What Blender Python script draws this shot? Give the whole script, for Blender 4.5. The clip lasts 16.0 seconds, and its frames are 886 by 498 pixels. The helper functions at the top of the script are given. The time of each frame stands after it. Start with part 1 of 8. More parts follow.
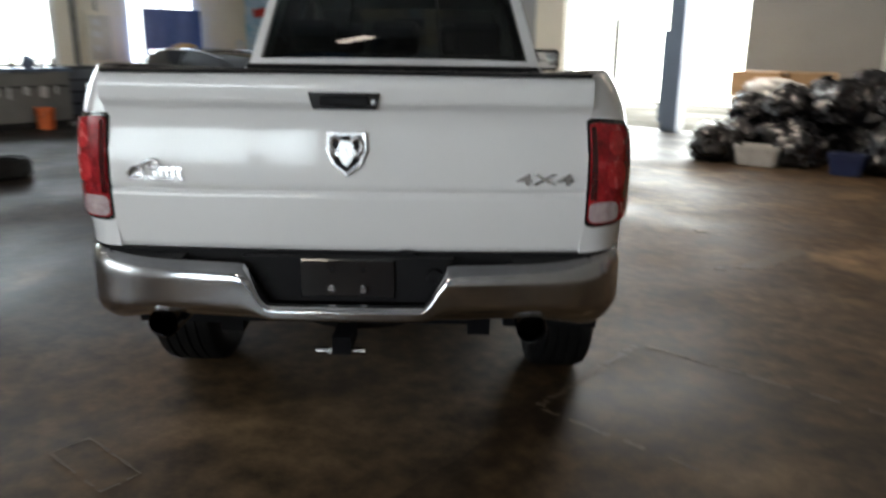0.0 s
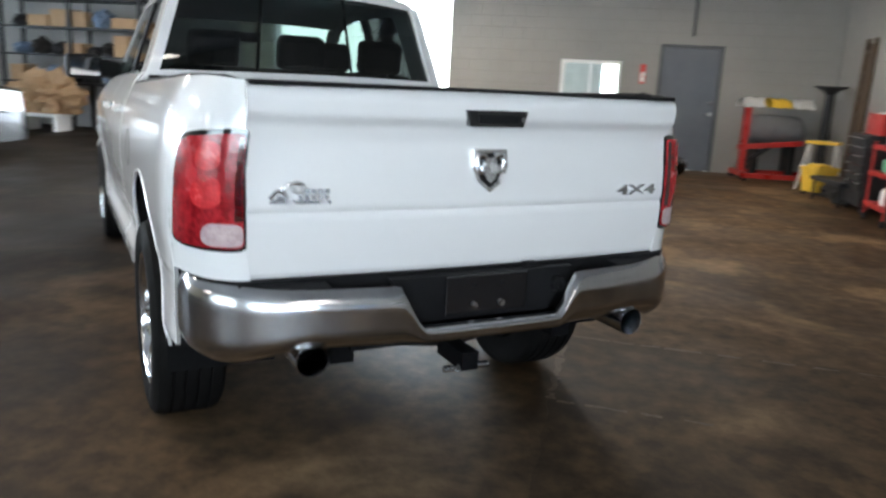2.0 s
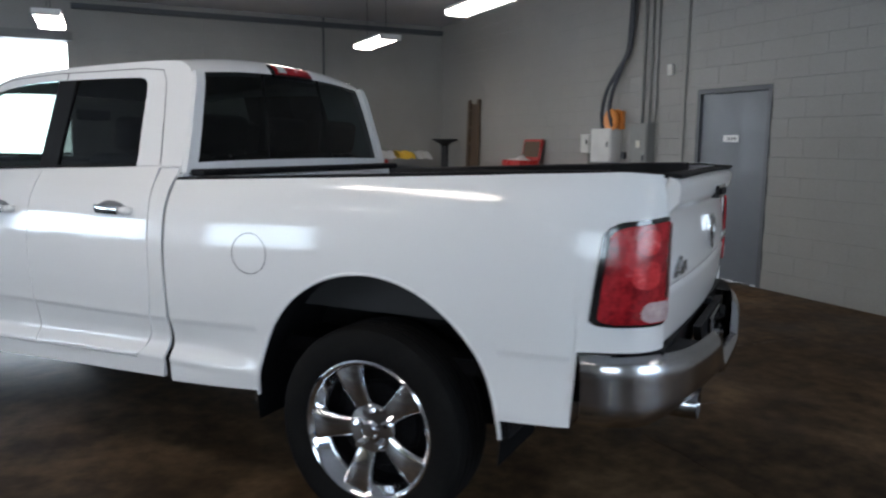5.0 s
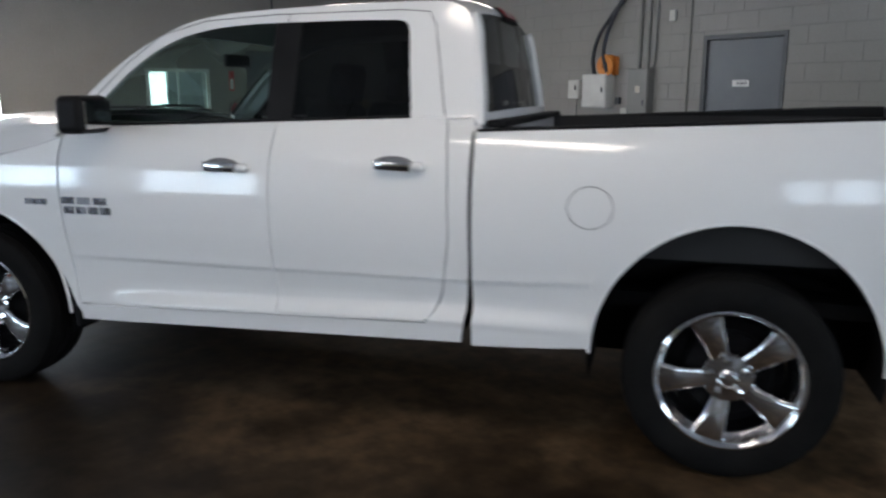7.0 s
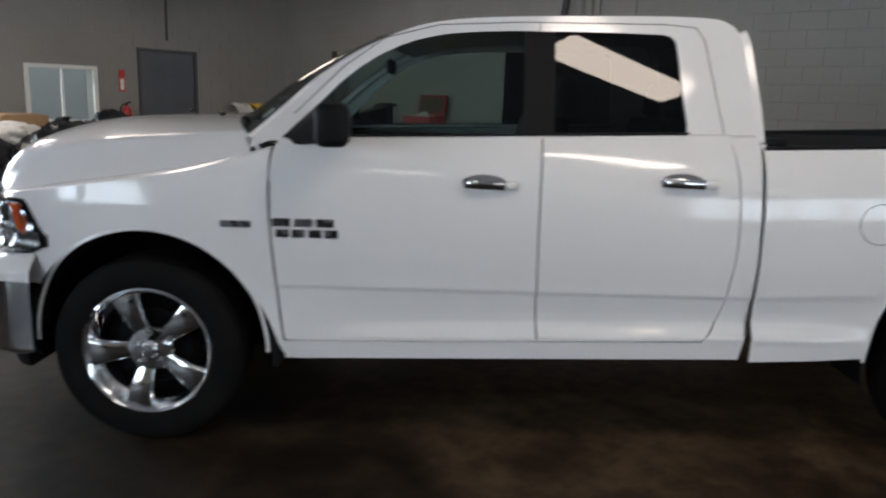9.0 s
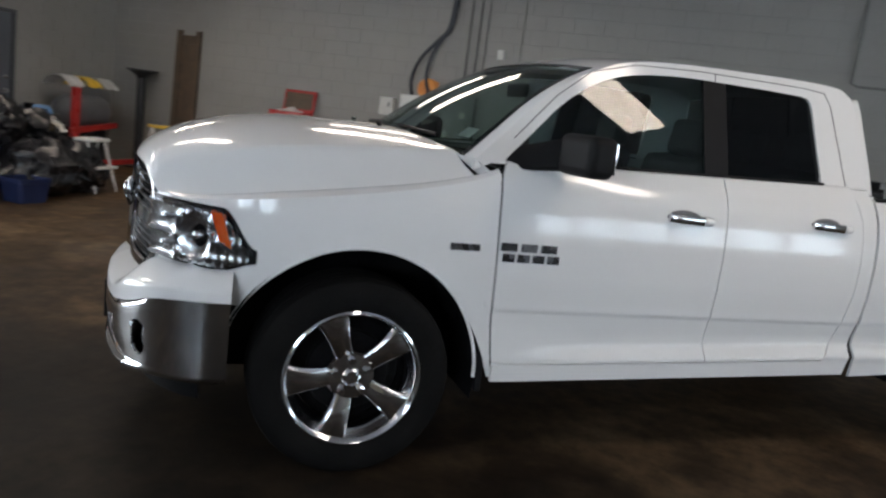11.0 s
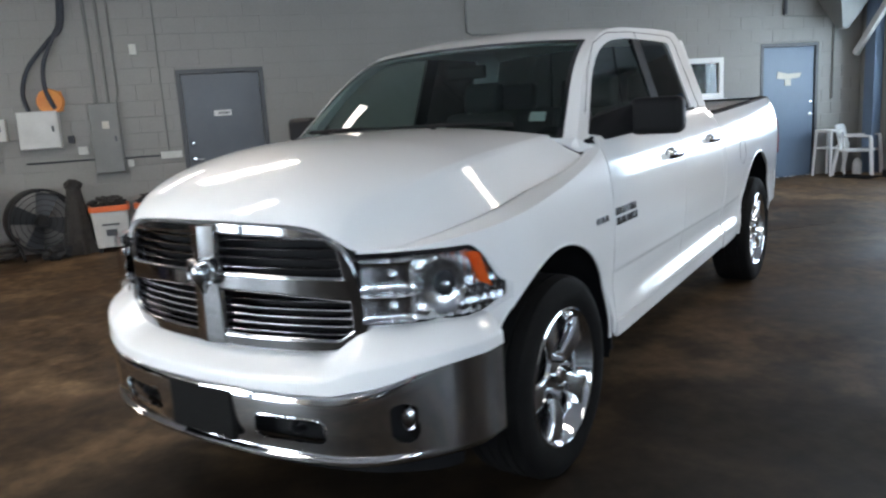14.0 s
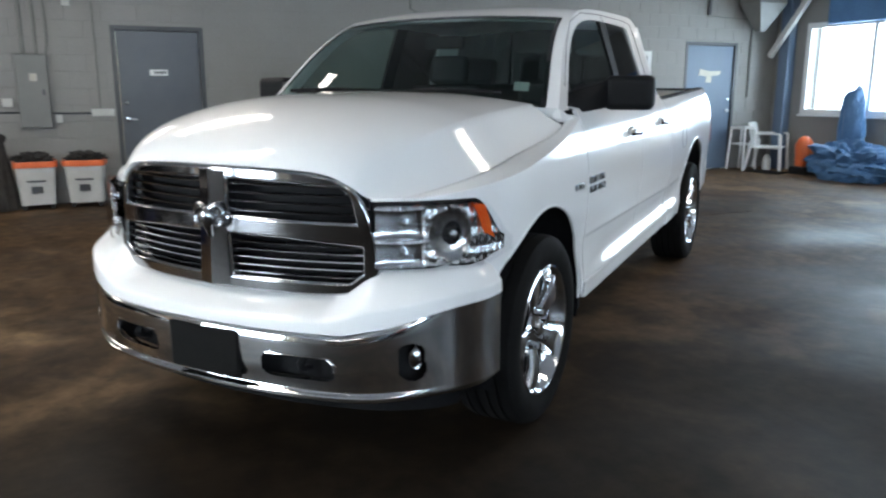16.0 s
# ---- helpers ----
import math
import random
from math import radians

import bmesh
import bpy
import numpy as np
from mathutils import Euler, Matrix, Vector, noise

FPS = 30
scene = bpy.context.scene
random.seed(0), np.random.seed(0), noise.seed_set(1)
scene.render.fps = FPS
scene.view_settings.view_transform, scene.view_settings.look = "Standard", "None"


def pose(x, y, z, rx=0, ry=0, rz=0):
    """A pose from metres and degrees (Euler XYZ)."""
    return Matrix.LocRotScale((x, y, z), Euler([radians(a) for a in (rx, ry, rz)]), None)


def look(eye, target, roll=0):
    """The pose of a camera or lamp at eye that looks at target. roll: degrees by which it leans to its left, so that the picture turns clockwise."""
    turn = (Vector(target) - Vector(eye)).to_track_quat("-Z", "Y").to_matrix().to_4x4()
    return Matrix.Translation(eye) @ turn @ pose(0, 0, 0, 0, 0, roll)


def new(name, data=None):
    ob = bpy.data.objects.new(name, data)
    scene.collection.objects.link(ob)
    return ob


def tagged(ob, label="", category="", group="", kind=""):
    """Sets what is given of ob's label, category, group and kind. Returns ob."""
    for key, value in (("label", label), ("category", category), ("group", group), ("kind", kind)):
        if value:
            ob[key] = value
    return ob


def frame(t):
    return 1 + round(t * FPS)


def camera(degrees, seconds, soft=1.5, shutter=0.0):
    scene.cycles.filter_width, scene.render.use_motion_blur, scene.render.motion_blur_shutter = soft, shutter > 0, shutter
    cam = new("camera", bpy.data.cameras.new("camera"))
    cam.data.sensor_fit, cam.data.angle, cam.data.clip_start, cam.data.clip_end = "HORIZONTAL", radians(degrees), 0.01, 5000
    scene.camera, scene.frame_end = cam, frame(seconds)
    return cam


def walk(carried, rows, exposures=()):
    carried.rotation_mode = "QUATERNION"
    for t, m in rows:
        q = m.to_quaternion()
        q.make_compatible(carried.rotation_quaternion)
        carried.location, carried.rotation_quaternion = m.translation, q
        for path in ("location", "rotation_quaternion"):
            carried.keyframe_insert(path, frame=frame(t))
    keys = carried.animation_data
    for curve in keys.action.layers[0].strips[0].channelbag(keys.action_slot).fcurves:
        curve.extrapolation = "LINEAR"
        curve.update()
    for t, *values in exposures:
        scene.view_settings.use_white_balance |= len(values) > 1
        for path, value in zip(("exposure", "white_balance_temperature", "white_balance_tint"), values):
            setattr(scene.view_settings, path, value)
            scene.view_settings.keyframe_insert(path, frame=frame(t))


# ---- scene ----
cam = camera(61.1, 16.0, soft=2.25, shutter=0.7)
PATH = [
    (0, (0.324, -3.459, 1.482), (0.313, -1.529, 0.960), 0.80),
    (0.5, (-0.030, -3.414, 1.453), (0.269, -1.529, 0.856), 0.65),
    (1, (-0.440, -3.418, 1.442), (0.099, -1.575, 0.882), 1.29),
    (1.5, (-0.865, -3.404, 1.368), (-0.170, -1.581, 0.930), 2.72),
    (2, (-1.230, -3.188, 1.435), (-0.343, -1.453, 0.989), 2.95),
    (2.5, (-1.648, -3.040, 1.458), (-0.464, -1.464, 1.120), 2.10),
    (3, (-1.991, -2.830, 1.433), (-0.576, -1.440, 1.183), 0.33),
    (3.2, (-2.117, -2.699, 1.450), (-0.624, -1.412, 1.115), -0.25),
    (5.3, (-3.425, -1.255, 1.490), (-1.607, -0.483, 1.177), 0.40),
    (5.5, (-3.495, -1.093, 1.473), (-1.653, -0.404, 1.106), 0.51),
    (6, (-3.589, -0.589, 1.493), (-1.748, 0.078, 1.089), 1.11),
    (6.5, (-3.812, -0.153, 1.490), (-1.966, 0.492, 1.072), 0.01),
    (7, (-3.862, 0.305, 1.483), (-1.980, 0.846, 1.074), 0.11),
    (7.5, (-3.949, 0.811, 1.492), (-2.056, 1.362, 1.154), 2.11),
    (8, (-4.041, 1.314, 1.497), (-2.118, 1.719, 1.122), 2.02),
    (8.5, (-3.975, 1.788, 1.472), (-1.996, 1.926, 1.119), 1.23),
    (9, (-3.989, 2.269, 1.480), (-2.026, 2.299, 1.097), 1.73),
    (9.5, (-4.035, 2.767, 1.500), (-2.079, 2.695, 1.087), 1.53),
    (12, (-3.197, 5.011, 1.414), (-1.587, 3.883, 1.046), 4.77),
    (12.5, (-2.866, 5.322, 1.398), (-1.410, 4.039, 0.914), 0.25),
    (13, (-2.611, 5.647, 1.385), (-1.270, 4.209, 1.020), 2.12),
    (13.5, (-2.400, 5.961, 1.413), (-1.249, 4.370, 1.034), 0.49),
    (14, (-2.174, 6.144, 1.472), (-1.068, 4.519, 1.105), -3.52),
    (14.5, (-2.120, 6.460, 1.470), (-1.113, 4.775, 1.090), -0.43),
    (15, (-2.054, 6.581, 1.488), (-1.088, 4.872, 1.107), -0.54),
    (15.5, (-2.042, 6.563, 1.469), (-1.082, 4.862, 1.044), -1.14),
    (16, (-1.983, 6.463, 1.406), (-1.082, 4.726, 0.986), 0.05),
]
walk(cam, [(t, look(eye, target, roll)) for t, eye, target, roll in PATH],
     [(0.0, 0.68, 7200, 16), (0.6, 1.08, 7200, 15), (1.0, 1.32, 6900, 14), (1.6, 1.42, 6750, 14), (2.4, 1.25, 6250, 13), (3.2, 1.0, 6150, 12), (5.4, 0.36, 6250, 17), (7.5, 0.28, 6350, 17), (9.5, 0.16, 6600, 18), (12.0, 0.5, 6450, 16), (14.0, 0.70, 6250, 15), (16.0, 0.74, 6200, 13)])

# ---- building frame: the truck stands square to the world, the hall is turned under it ----
HALL = Matrix.Rotation(radians(-39.2), 4, "Z")
U0, U1, V0, V1, ZC = -13.5, 4.75, -7.2, 11.1, 3.85   # inner faces of the hall


def at(u, v, z=0, turn=0, rx=0, ry=0):
    """A pose in the hall: u across, v along, turn about the vertical in degrees."""
    return HALL @ pose(u, v, z, rx, ry, turn)


# ---- world and lights ----
world = bpy.data.worlds.new("sky")
scene.world = world
world.use_nodes = True
wn = world.node_tree.nodes
sky = wn.new("ShaderNodeTexSky")
sky.sky_type = "NISHITA"
sky.sun_disc = False
sky.sun_elevation, sky.sun_rotation = radians(38), radians(200)
wn["Background"].inputs["Strength"].default_value = 0.15
world.node_tree.links.new(sky.outputs[0], wn["Background"].inputs["Color"])


def area_lamp(name, m, sx, sy, watts, color=(1, 1, 1)):
    d = bpy.data.lights.new(name, "AREA")
    d.shape, d.size, d.size_y, d.energy, d.color = "RECTANGLE", sx, sy, watts, color
    ob = new(name, d)
    ob.matrix_world = m
    return ob


DAY = (0.72, 0.86, 1.0)
# daylight through the openings (lamp faces its own -Z)
area_lamp("daylight_north", at(-3.85, 11.42, 1.5, 0, -90), 3.4, 2.9, 200, DAY)
area_lamp("daylight_south", at(2.2, -7.4, 1.75, 0, 90), 3.7, 1.4, 100, DAY)
area_lamp("daylight_south_west", at(-4.35, -7.4, 1.8, 0, 90), 4.8, 1.45, 95, DAY)
area_lamp("daylight_west", at(-13.7, 3.3, 1.92, 0, 0, -90), 1.9, 2.4, 175, DAY)
area_lamp("daylight_west_near", at(-13.7, 0.1, 1.92, 0, 0, -90), 1.9, 2.1, 95, DAY)
area_lamp("daylight_west_far", at(-13.7, 6.9, 1.92, 0, 0, -90), 1.9, 1.6, 140, DAY)

# ---- materials ----
def material(name, base, rough=0.5, metal=0.0, coat=0.0, spec=0.5):
    m = bpy.data.materials.new(name)
    m.use_nodes = True
    b = m.node_tree.nodes["Principled BSDF"]
    b.inputs["Base Color"].default_value = (*base, 1)
    b.inputs["Roughness"].default_value = rough
    b.inputs["Metallic"].default_value = metal
    b.inputs["Coat Weight"].default_value = coat
    b.inputs["Coat Roughness"].default_value = 0.04
    b.inputs["Specular IOR Level"].default_value = spec
    return m


def worn(name, a, b, rough=(0.5, 0.7), scale=3.0, fine=40.0, bump=0.1, metal=0.0, dist=0.002, coat=0.0, detail=6, spec=0.5, whole=False):
    """A surface that varies at two scales between two colours, with fine relief."""
    m = material(name, a, rough[0], metal, coat)
    n, l = m.node_tree.nodes, m.node_tree.links
    bs = n["Principled BSDF"]
    bs.inputs["Specular IOR Level"].default_value = spec
    co = n.new("ShaderNodeNewGeometry" if whole else "ShaderNodeTexCoord")
    where = co.outputs["Position" if whole else "Object"]
    big, small = n.new("ShaderNodeTexNoise"), n.new("ShaderNodeTexNoise")
    big.inputs["Scale"].default_value, big.inputs["Detail"].default_value = scale, detail
    small.inputs["Scale"].default_value, small.inputs["Detail"].default_value = fine, 4
    mix = n.new("ShaderNodeMath")
    mix.operation = "MULTIPLY_ADD"
    mix.inputs[1].default_value = 0.35
    sub = n.new("ShaderNodeMath")
    sub.operation = "MULTIPLY"
    sub.inputs[1].default_value = 0.65
    ramp = n.new("ShaderNodeValToRGB")
    ramp.color_ramp.elements[0].color, ramp.color_ramp.elements[1].color = (*a, 1), (*b, 1)
    ramp.color_ramp.elements[0].position, ramp.color_ramp.elements[1].position = 0.36, 0.64
    rr = n.new("ShaderNodeMapRange")
    rr.inputs["From Min"].default_value, rr.inputs["From Max"].default_value = 0.35, 0.65
    rr.inputs["To Min"].default_value, rr.inputs["To Max"].default_value = rough
    bp = n.new("ShaderNodeBump")
    bp.inputs["Strength"].default_value, bp.inputs["Distance"].default_value = bump, dist
    for node in (big, small):
        l.new(where, node.inputs["Vector"])
    l.new(big.outputs["Fac"], sub.inputs[0])
    l.new(small.outputs["Fac"], mix.inputs[0])
    l.new(sub.outputs[0], mix.inputs[2])
    l.new(mix.outputs[0], ramp.inputs["Fac"])
    l.new(ramp.outputs["Color"], bs.inputs["Base Color"])
    l.new(big.outputs["Fac"], rr.inputs["Value"])
    l.new(rr.outputs["Result"], bs.inputs["Roughness"])
    l.new(small.outputs["Fac"], bp.inputs["Height"])
    l.new(bp.outputs["Normal"], bs.inputs["Normal"])
    return m


def glow(name, color, strength):
    m = bpy.data.materials.new(name)
    m.use_nodes = True
    b = m.node_tree.nodes["Principled BSDF"]
    b.inputs["Base Color"].default_value = (*color, 1)
    b.inputs["Emission Color"].default_value = (*color, 1)
    b.inputs["Emission Strength"].default_value = strength
    return m


def pane_glass(name, tint):
    """Thin glass: tinted see-through with a Fresnel gloss."""
    m = bpy.data.materials.new(name)
    m.use_nodes = True
    n, l = m.node_tree.nodes, m.node_tree.links
    n.remove(n["Principled BSDF"])
    tr, gl, mx, fr = (n.new("ShaderNodeBsdfTransparent"), n.new("ShaderNodeBsdfGlossy"), n.new("ShaderNodeMixShader"), n.new("ShaderNodeLayerWeight"))
    tr.inputs["Color"].default_value = (*tint, 1)
    gl.inputs["Roughness"].default_value = 0.01
    fr.inputs["Blend"].default_value = 0.5
    pw, ad = n.new("ShaderNodeMath"), n.new("ShaderNodeMath")
    pw.operation, ad.operation = "POWER", "MULTIPLY_ADD"
    pw.inputs[1].default_value, ad.inputs[1].default_value, ad.inputs[2].default_value = 5.0, 0.9, 0.045
    l.new(fr.outputs["Facing"], pw.inputs[0])
    l.new(pw.outputs[0], ad.inputs[0])
    l.new(ad.outputs[0], mx.inputs["Fac"])
    l.new(tr.outputs[0], mx.inputs[1])
    l.new(gl.outputs[0], mx.inputs[2])
    l.new(mx.outputs[0], n["Material Output"].inputs["Surface"])
    return m


PAINT = worn("white_car_paint", (0.80, 0.80, 0.785), (0.815, 0.815, 0.80), (0.3, 0.34), 1.2, 60, 0.004, coat=1.0, spec=0.12)
PAINT.node_tree.nodes["Principled BSDF"].inputs["Coat Roughness"].default_value = 0.075
BADGE_GREY = worn("dark_chrome_badge", (0.10, 0.10, 0.11), (0.26, 0.26, 0.27), (0.2, 0.32), 14, 90, 0.05, metal=1.0)
GRILLE_BAR = worn("grey_grille_bar", (0.36, 0.36, 0.37), (0.48, 0.48, 0.49), (0.10, 0.18), 5, 60, 0.02, metal=1.0)
CHROME = worn("chrome", (0.78, 0.78, 0.79), (0.86, 0.86, 0.87), (0.035, 0.1), 2.0, 25, 0.01, metal=1.0)
WORN_CHROME = worn("scuffed_chrome", (0.54, 0.54, 0.55), (0.66, 0.66, 0.67), (0.10, 0.24), 3.0, 30, 0.03, metal=1.0)
CHROME_DULL = worn("dull_steel", (0.45, 0.45, 0.46), (0.6, 0.6, 0.6), (0.2, 0.35), 6, 80, 0.05, metal=1.0)
PLASTIC = worn("black_plastic", (0.007, 0.007, 0.0075), (0.014, 0.014, 0.015), (0.5, 0.65), 4, 220, 0.15, spec=0.12)
GLOSS_BLACK = material("gloss_black", (0.01, 0.01, 0.011), 0.12, coat=0.6)
RUBBER = worn("tyre_rubber", (0.006, 0.006, 0.006), (0.012, 0.0115, 0.011), (0.65, 0.85), 7, 150, 0.25, spec=0.06)
UNDER = worn("dark_underbody", (0.005, 0.005, 0.006), (0.010, 0.010, 0.010), (0.7, 0.9), 5, 60, 0.3, spec=0.06)
LINER = worn("bed_liner", (0.02, 0.02, 0.021), (0.035, 0.035, 0.035), (0.7, 0.9), 5, 300, 0.4)
SEAT = worn("dark_seat_cloth", (0.03, 0.03, 0.032), (0.05, 0.05, 0.052), (0.8, 0.95), 6, 300, 0.3)
GLASS = pane_glass("clear_green_glass", (0.52, 0.63, 0.60))
TINT = pane_glass("privacy_glass", (0.06, 0.065, 0.065))
TINT_SOLID = material("dark_cabin_glass", (0.012, 0.014, 0.016), 0.05, coat=0.5)
RED_DARK = worn("dark_red_lens", (0.05, 0.002, 0.003), (0.10, 0.003, 0.005), (0.06, 0.12), 9, 90, 0.1, coat=1.0)
TINT_REAR = pane_glass("rear_privacy_glass", (0.10, 0.12, 0.12))
LENS = pane_glass("clear_lens", (0.92, 0.93, 0.94))
RED_LENS = worn("red_lens", (0.15, 0.003, 0.006), (0.52, 0.018, 0.026), (0.12, 0.28), 14, 70, 0.6, coat=0.35)
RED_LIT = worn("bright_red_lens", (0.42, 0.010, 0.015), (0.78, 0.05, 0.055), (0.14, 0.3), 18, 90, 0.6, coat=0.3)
CLEAR_LENS = worn("ribbed_clear_lens", (0.55, 0.55, 0.55), (0.8, 0.8, 0.8), (0.05, 0.15), 30, 140, 0.4, coat=1.0)
AMBER = worn("amber_lens", (0.70, 0.075, 0.012), (0.85, 0.16, 0.03), (0.08, 0.15), 20, 120, 0.3, coat=1.0)
WHITE = worn("white_enamel", (0.72, 0.72, 0.7), (0.8, 0.8, 0.78), (0.35, 0.5), 4, 60, 0.05)

REFLECTOR = worn("bright_reflector", (0.56, 0.56, 0.57), (0.74, 0.74, 0.75), (0.14, 0.24), 9, 60, 0.05, metal=1.0)
CUP_SHADE = worn("painted_cup_shade", (0.16, 0.16, 0.165), (0.22, 0.22, 0.225), (0.4, 0.5), 8, 90, 0.05)
SATIN_CHROME = worn("satin_chrome", (0.74, 0.74, 0.75), (0.86, 0.86, 0.87), (0.16, 0.3), 12, 90, 0.1, metal=1.0)
GRILLE_CHROME = worn("smoked_chrome", (0.36, 0.36, 0.37), (0.46, 0.46, 0.47), (0.05, 0.12), 2.0, 25, 0.01, metal=1.0)
REVERSE_LENS = worn("pink_tinged_clear_lens", (0.42, 0.30, 0.30), (0.62, 0.50, 0.50), (0.05, 0.15), 30, 140, 0.4, coat=1.0)

# ---- mesh helpers ----
def part(name, bm, mat, parent=None, label="", smooth=True, m=None, bevel=0.0, solid=0.0):
    """Links a bmesh as one mesh object, under a thing or part where one is given."""
    bmesh.ops.recalc_face_normals(bm, faces=bm.faces)
    me = bpy.data.meshes.new(name)
    bm.to_mesh(me)
    bm.free()
    for p in me.polygons:
        p.use_smooth = smooth
    if mat:
        me.materials.append(mat)
    ob = new(name, me)
    if smooth:
        me.set_sharp_from_angle(angle=radians(38))
    if solid:
        if smooth:
            used = {}
            for p in me.polygons:
                for k in p.edge_keys:
                    used[k] = used.get(k, 0) + 1
            for e in me.edges:
                if used.get(e.key, 0) == 1:
                    e.use_edge_sharp = True
        mod = ob.modifiers.new("thickness", "SOLIDIFY")
        mod.thickness, mod.offset = solid, -1.0
    if bevel:
        mod = ob.modifiers.new("edges", "BEVEL")
        mod.width, mod.segments, mod.limit_method, mod.angle_limit = bevel, 2, "ANGLE", radians(40)
    if parent is not None:
        ob.parent = parent
    if m is not None:
        ob.matrix_world = m
    if label:
        tagged(ob, label)
    return ob


def thing(name, m, label, category, group="", kind=""):
    """An Empty at a thing's base, to hold its parts."""
    ob = new(name)
    ob.empty_display_size = 0.1
    ob.matrix_world = m
    return tagged(ob, label, category, group, kind)


def box(bm, x0, x1, y0, y1, z0, z1, m=None):
    v = [bm.verts.new(Vector((x, y, z)) if m is None else m @ Vector((x, y, z))) for x in (x0, x1) for y in (y0, y1) for z in (z0, z1)]
    for f in ((0, 1, 3, 2), (4, 6, 7, 5), (0, 4, 5, 1), (2, 3, 7, 6), (0, 2, 6, 4), (1, 5, 7, 3)):
        bm.faces.new([v[i] for i in f])
    return bm


def boxed(*a, m=None):
    return box(bmesh.new(), *a, m=m)


def tube(bm, pts, r, seg=12, r1=None, cap=True):
    """A round bar along points, tapering from r to r1."""
    pts = [Vector(p) for p in pts]
    r1 = r if r1 is None else r1
    rings = []
    ref = None
    for i, p in enumerate(pts):
        d = (pts[min(i + 1, len(pts) - 1)] - pts[max(i - 1, 0)]).normalized()
        if ref is None:
            ref = d.orthogonal().normalized()
        ref = (ref - d * ref.dot(d)).normalized()
        b = d.cross(ref)
        k = r + (r1 - r) * i / max(1, len(pts) - 1)
        rings.append([bm.verts.new(p + k * (ref * math.cos(a) + b * math.sin(a))) for a in (2 * math.pi * j / seg for j in range(seg))])
    for s, t in zip(rings, rings[1:]):
        for j in range(seg):
            bm.faces.new((s[j], s[(j + 1) % seg], t[(j + 1) % seg], t[j]))
    if cap:
        bm.faces.new(rings[0][::-1])
        bm.faces.new(rings[-1])
    return bm


def lathe(bm, profile, axis="z", seg=32, m=None, close=False):
    """Turns a profile of (radius, height) round an axis."""
    rings = []
    for r, h in profile:
        ring = []
        for j in range(seg):
            a = 2 * math.pi * j / seg
            c, s = r * math.cos(a), r * math.sin(a)
            p = Vector((c, s, h)) if axis == "z" else Vector((h, c, s)) if axis == "x" else Vector((c, h, s))
            ring.append(bm.verts.new(p if m is None else m @ p))
        rings.append(ring)
    for s, t in zip(rings, rings[1:]):
        for j in range(seg):
            bm.faces.new((s[j], s[(j + 1) % seg], t[(j + 1) % seg], t[j]))
    if close:
        bm.faces.new(rings[0][::-1])
        bm.faces.new(rings[-1])
    return bm


def grid(bm, nu, nv, fn, keep=None):
    """A sheet of nu x nv cells; fn(a, b) gives the place for a, b in 0..1; keep(a, b) tells which cells stay."""
    vs = [[bm.verts.new(fn(i / nu, j / nv)) for j in range(nv + 1)] for i in range(nu + 1)]
    for i in range(nu):
        for j in range(nv):
            if keep is None or keep((i + 0.5) / nu, (j + 0.5) / nv):
                bm.faces.new((vs[i][j], vs[i + 1][j], vs[i + 1][j + 1], vs[i][j + 1]))
    loose = [v for v in bm.verts if not v.link_faces]
    bmesh.ops.delete(bm, geom=loose, context="VERTS")
    return bm


def plate(bm, outline, holes, place, depth):
    """A flat or mapped plate with holes: place(a, b, d) gives the point for plan a, b at depth d."""
    flat = bmesh.new()
    loops, edges = [], []
    for loop in [outline, *holes]:
        vs = [flat.verts.new((a, b, 0)) for a, b in loop]
        loops.append(vs)
        edges += [flat.edges.new((vs[i], vs[(i + 1) % len(vs)])) for i in range(len(vs))]
    bmesh.ops.triangle_fill(flat, use_beauty=True, use_dissolve=False, edges=edges, normal=(0, 0, 1))
    flat.verts.index_update()
    front = [bm.verts.new(place(v.co.x, v.co.y, 0)) for v in flat.verts]
    back = [bm.verts.new(place(v.co.x, v.co.y, depth)) for v in flat.verts]
    for f in flat.faces:
        ids = [v.index for v in f.verts]
        bm.faces.new([front[i] for i in ids])
        bm.faces.new([back[i] for i in reversed(ids)])
    for vs in loops:
        for i in range(len(vs)):
            a, b = vs[i].index, vs[(i + 1) % len(vs)].index
            bm.faces.new((front[a], front[b], back[b], back[a]))
    flat.free()
    return bm


def rect(a0, a1, b0, b1):
    return [(a0, b0), (a1, b0), (a1, b1), (a0, b1)]


def rounded(a0, a1, b0, b1, r, n=5):
    """A rectangle with round corners."""
    out = []
    for cx, cy, s in ((a1 - r, b0 + r, -90), (a1 - r, b1 - r, 0), (a0 + r, b1 - r, 90), (a0 + r, b0 + r, 180)):
        for i in range(n + 1):
            t = radians(s + 90 * i / n)
            out.append((cx + r * math.cos(t), cy + r * math.sin(t)))
    return out


def curve(pts, n=8):
    """A smooth line through points (Catmull-Rom)."""
    pts = [Vector(p) for p in pts]
    out = []
    for i in range(len(pts) - 1):
        p0, p1, p2, p3 = pts[max(i - 1, 0)], pts[i], pts[i + 1], pts[min(i + 2, len(pts) - 1)]
        for k in range(n):
            t = k / n
            out.append(0.5 * ((2 * p1) + (p2 - p0) * t + (2 * p0 - 5 * p1 + 4 * p2 - p3) * t * t + (3 * p1 - p0 - 3 * p2 + p3) * t ** 3))
    return out + [pts[-1]]


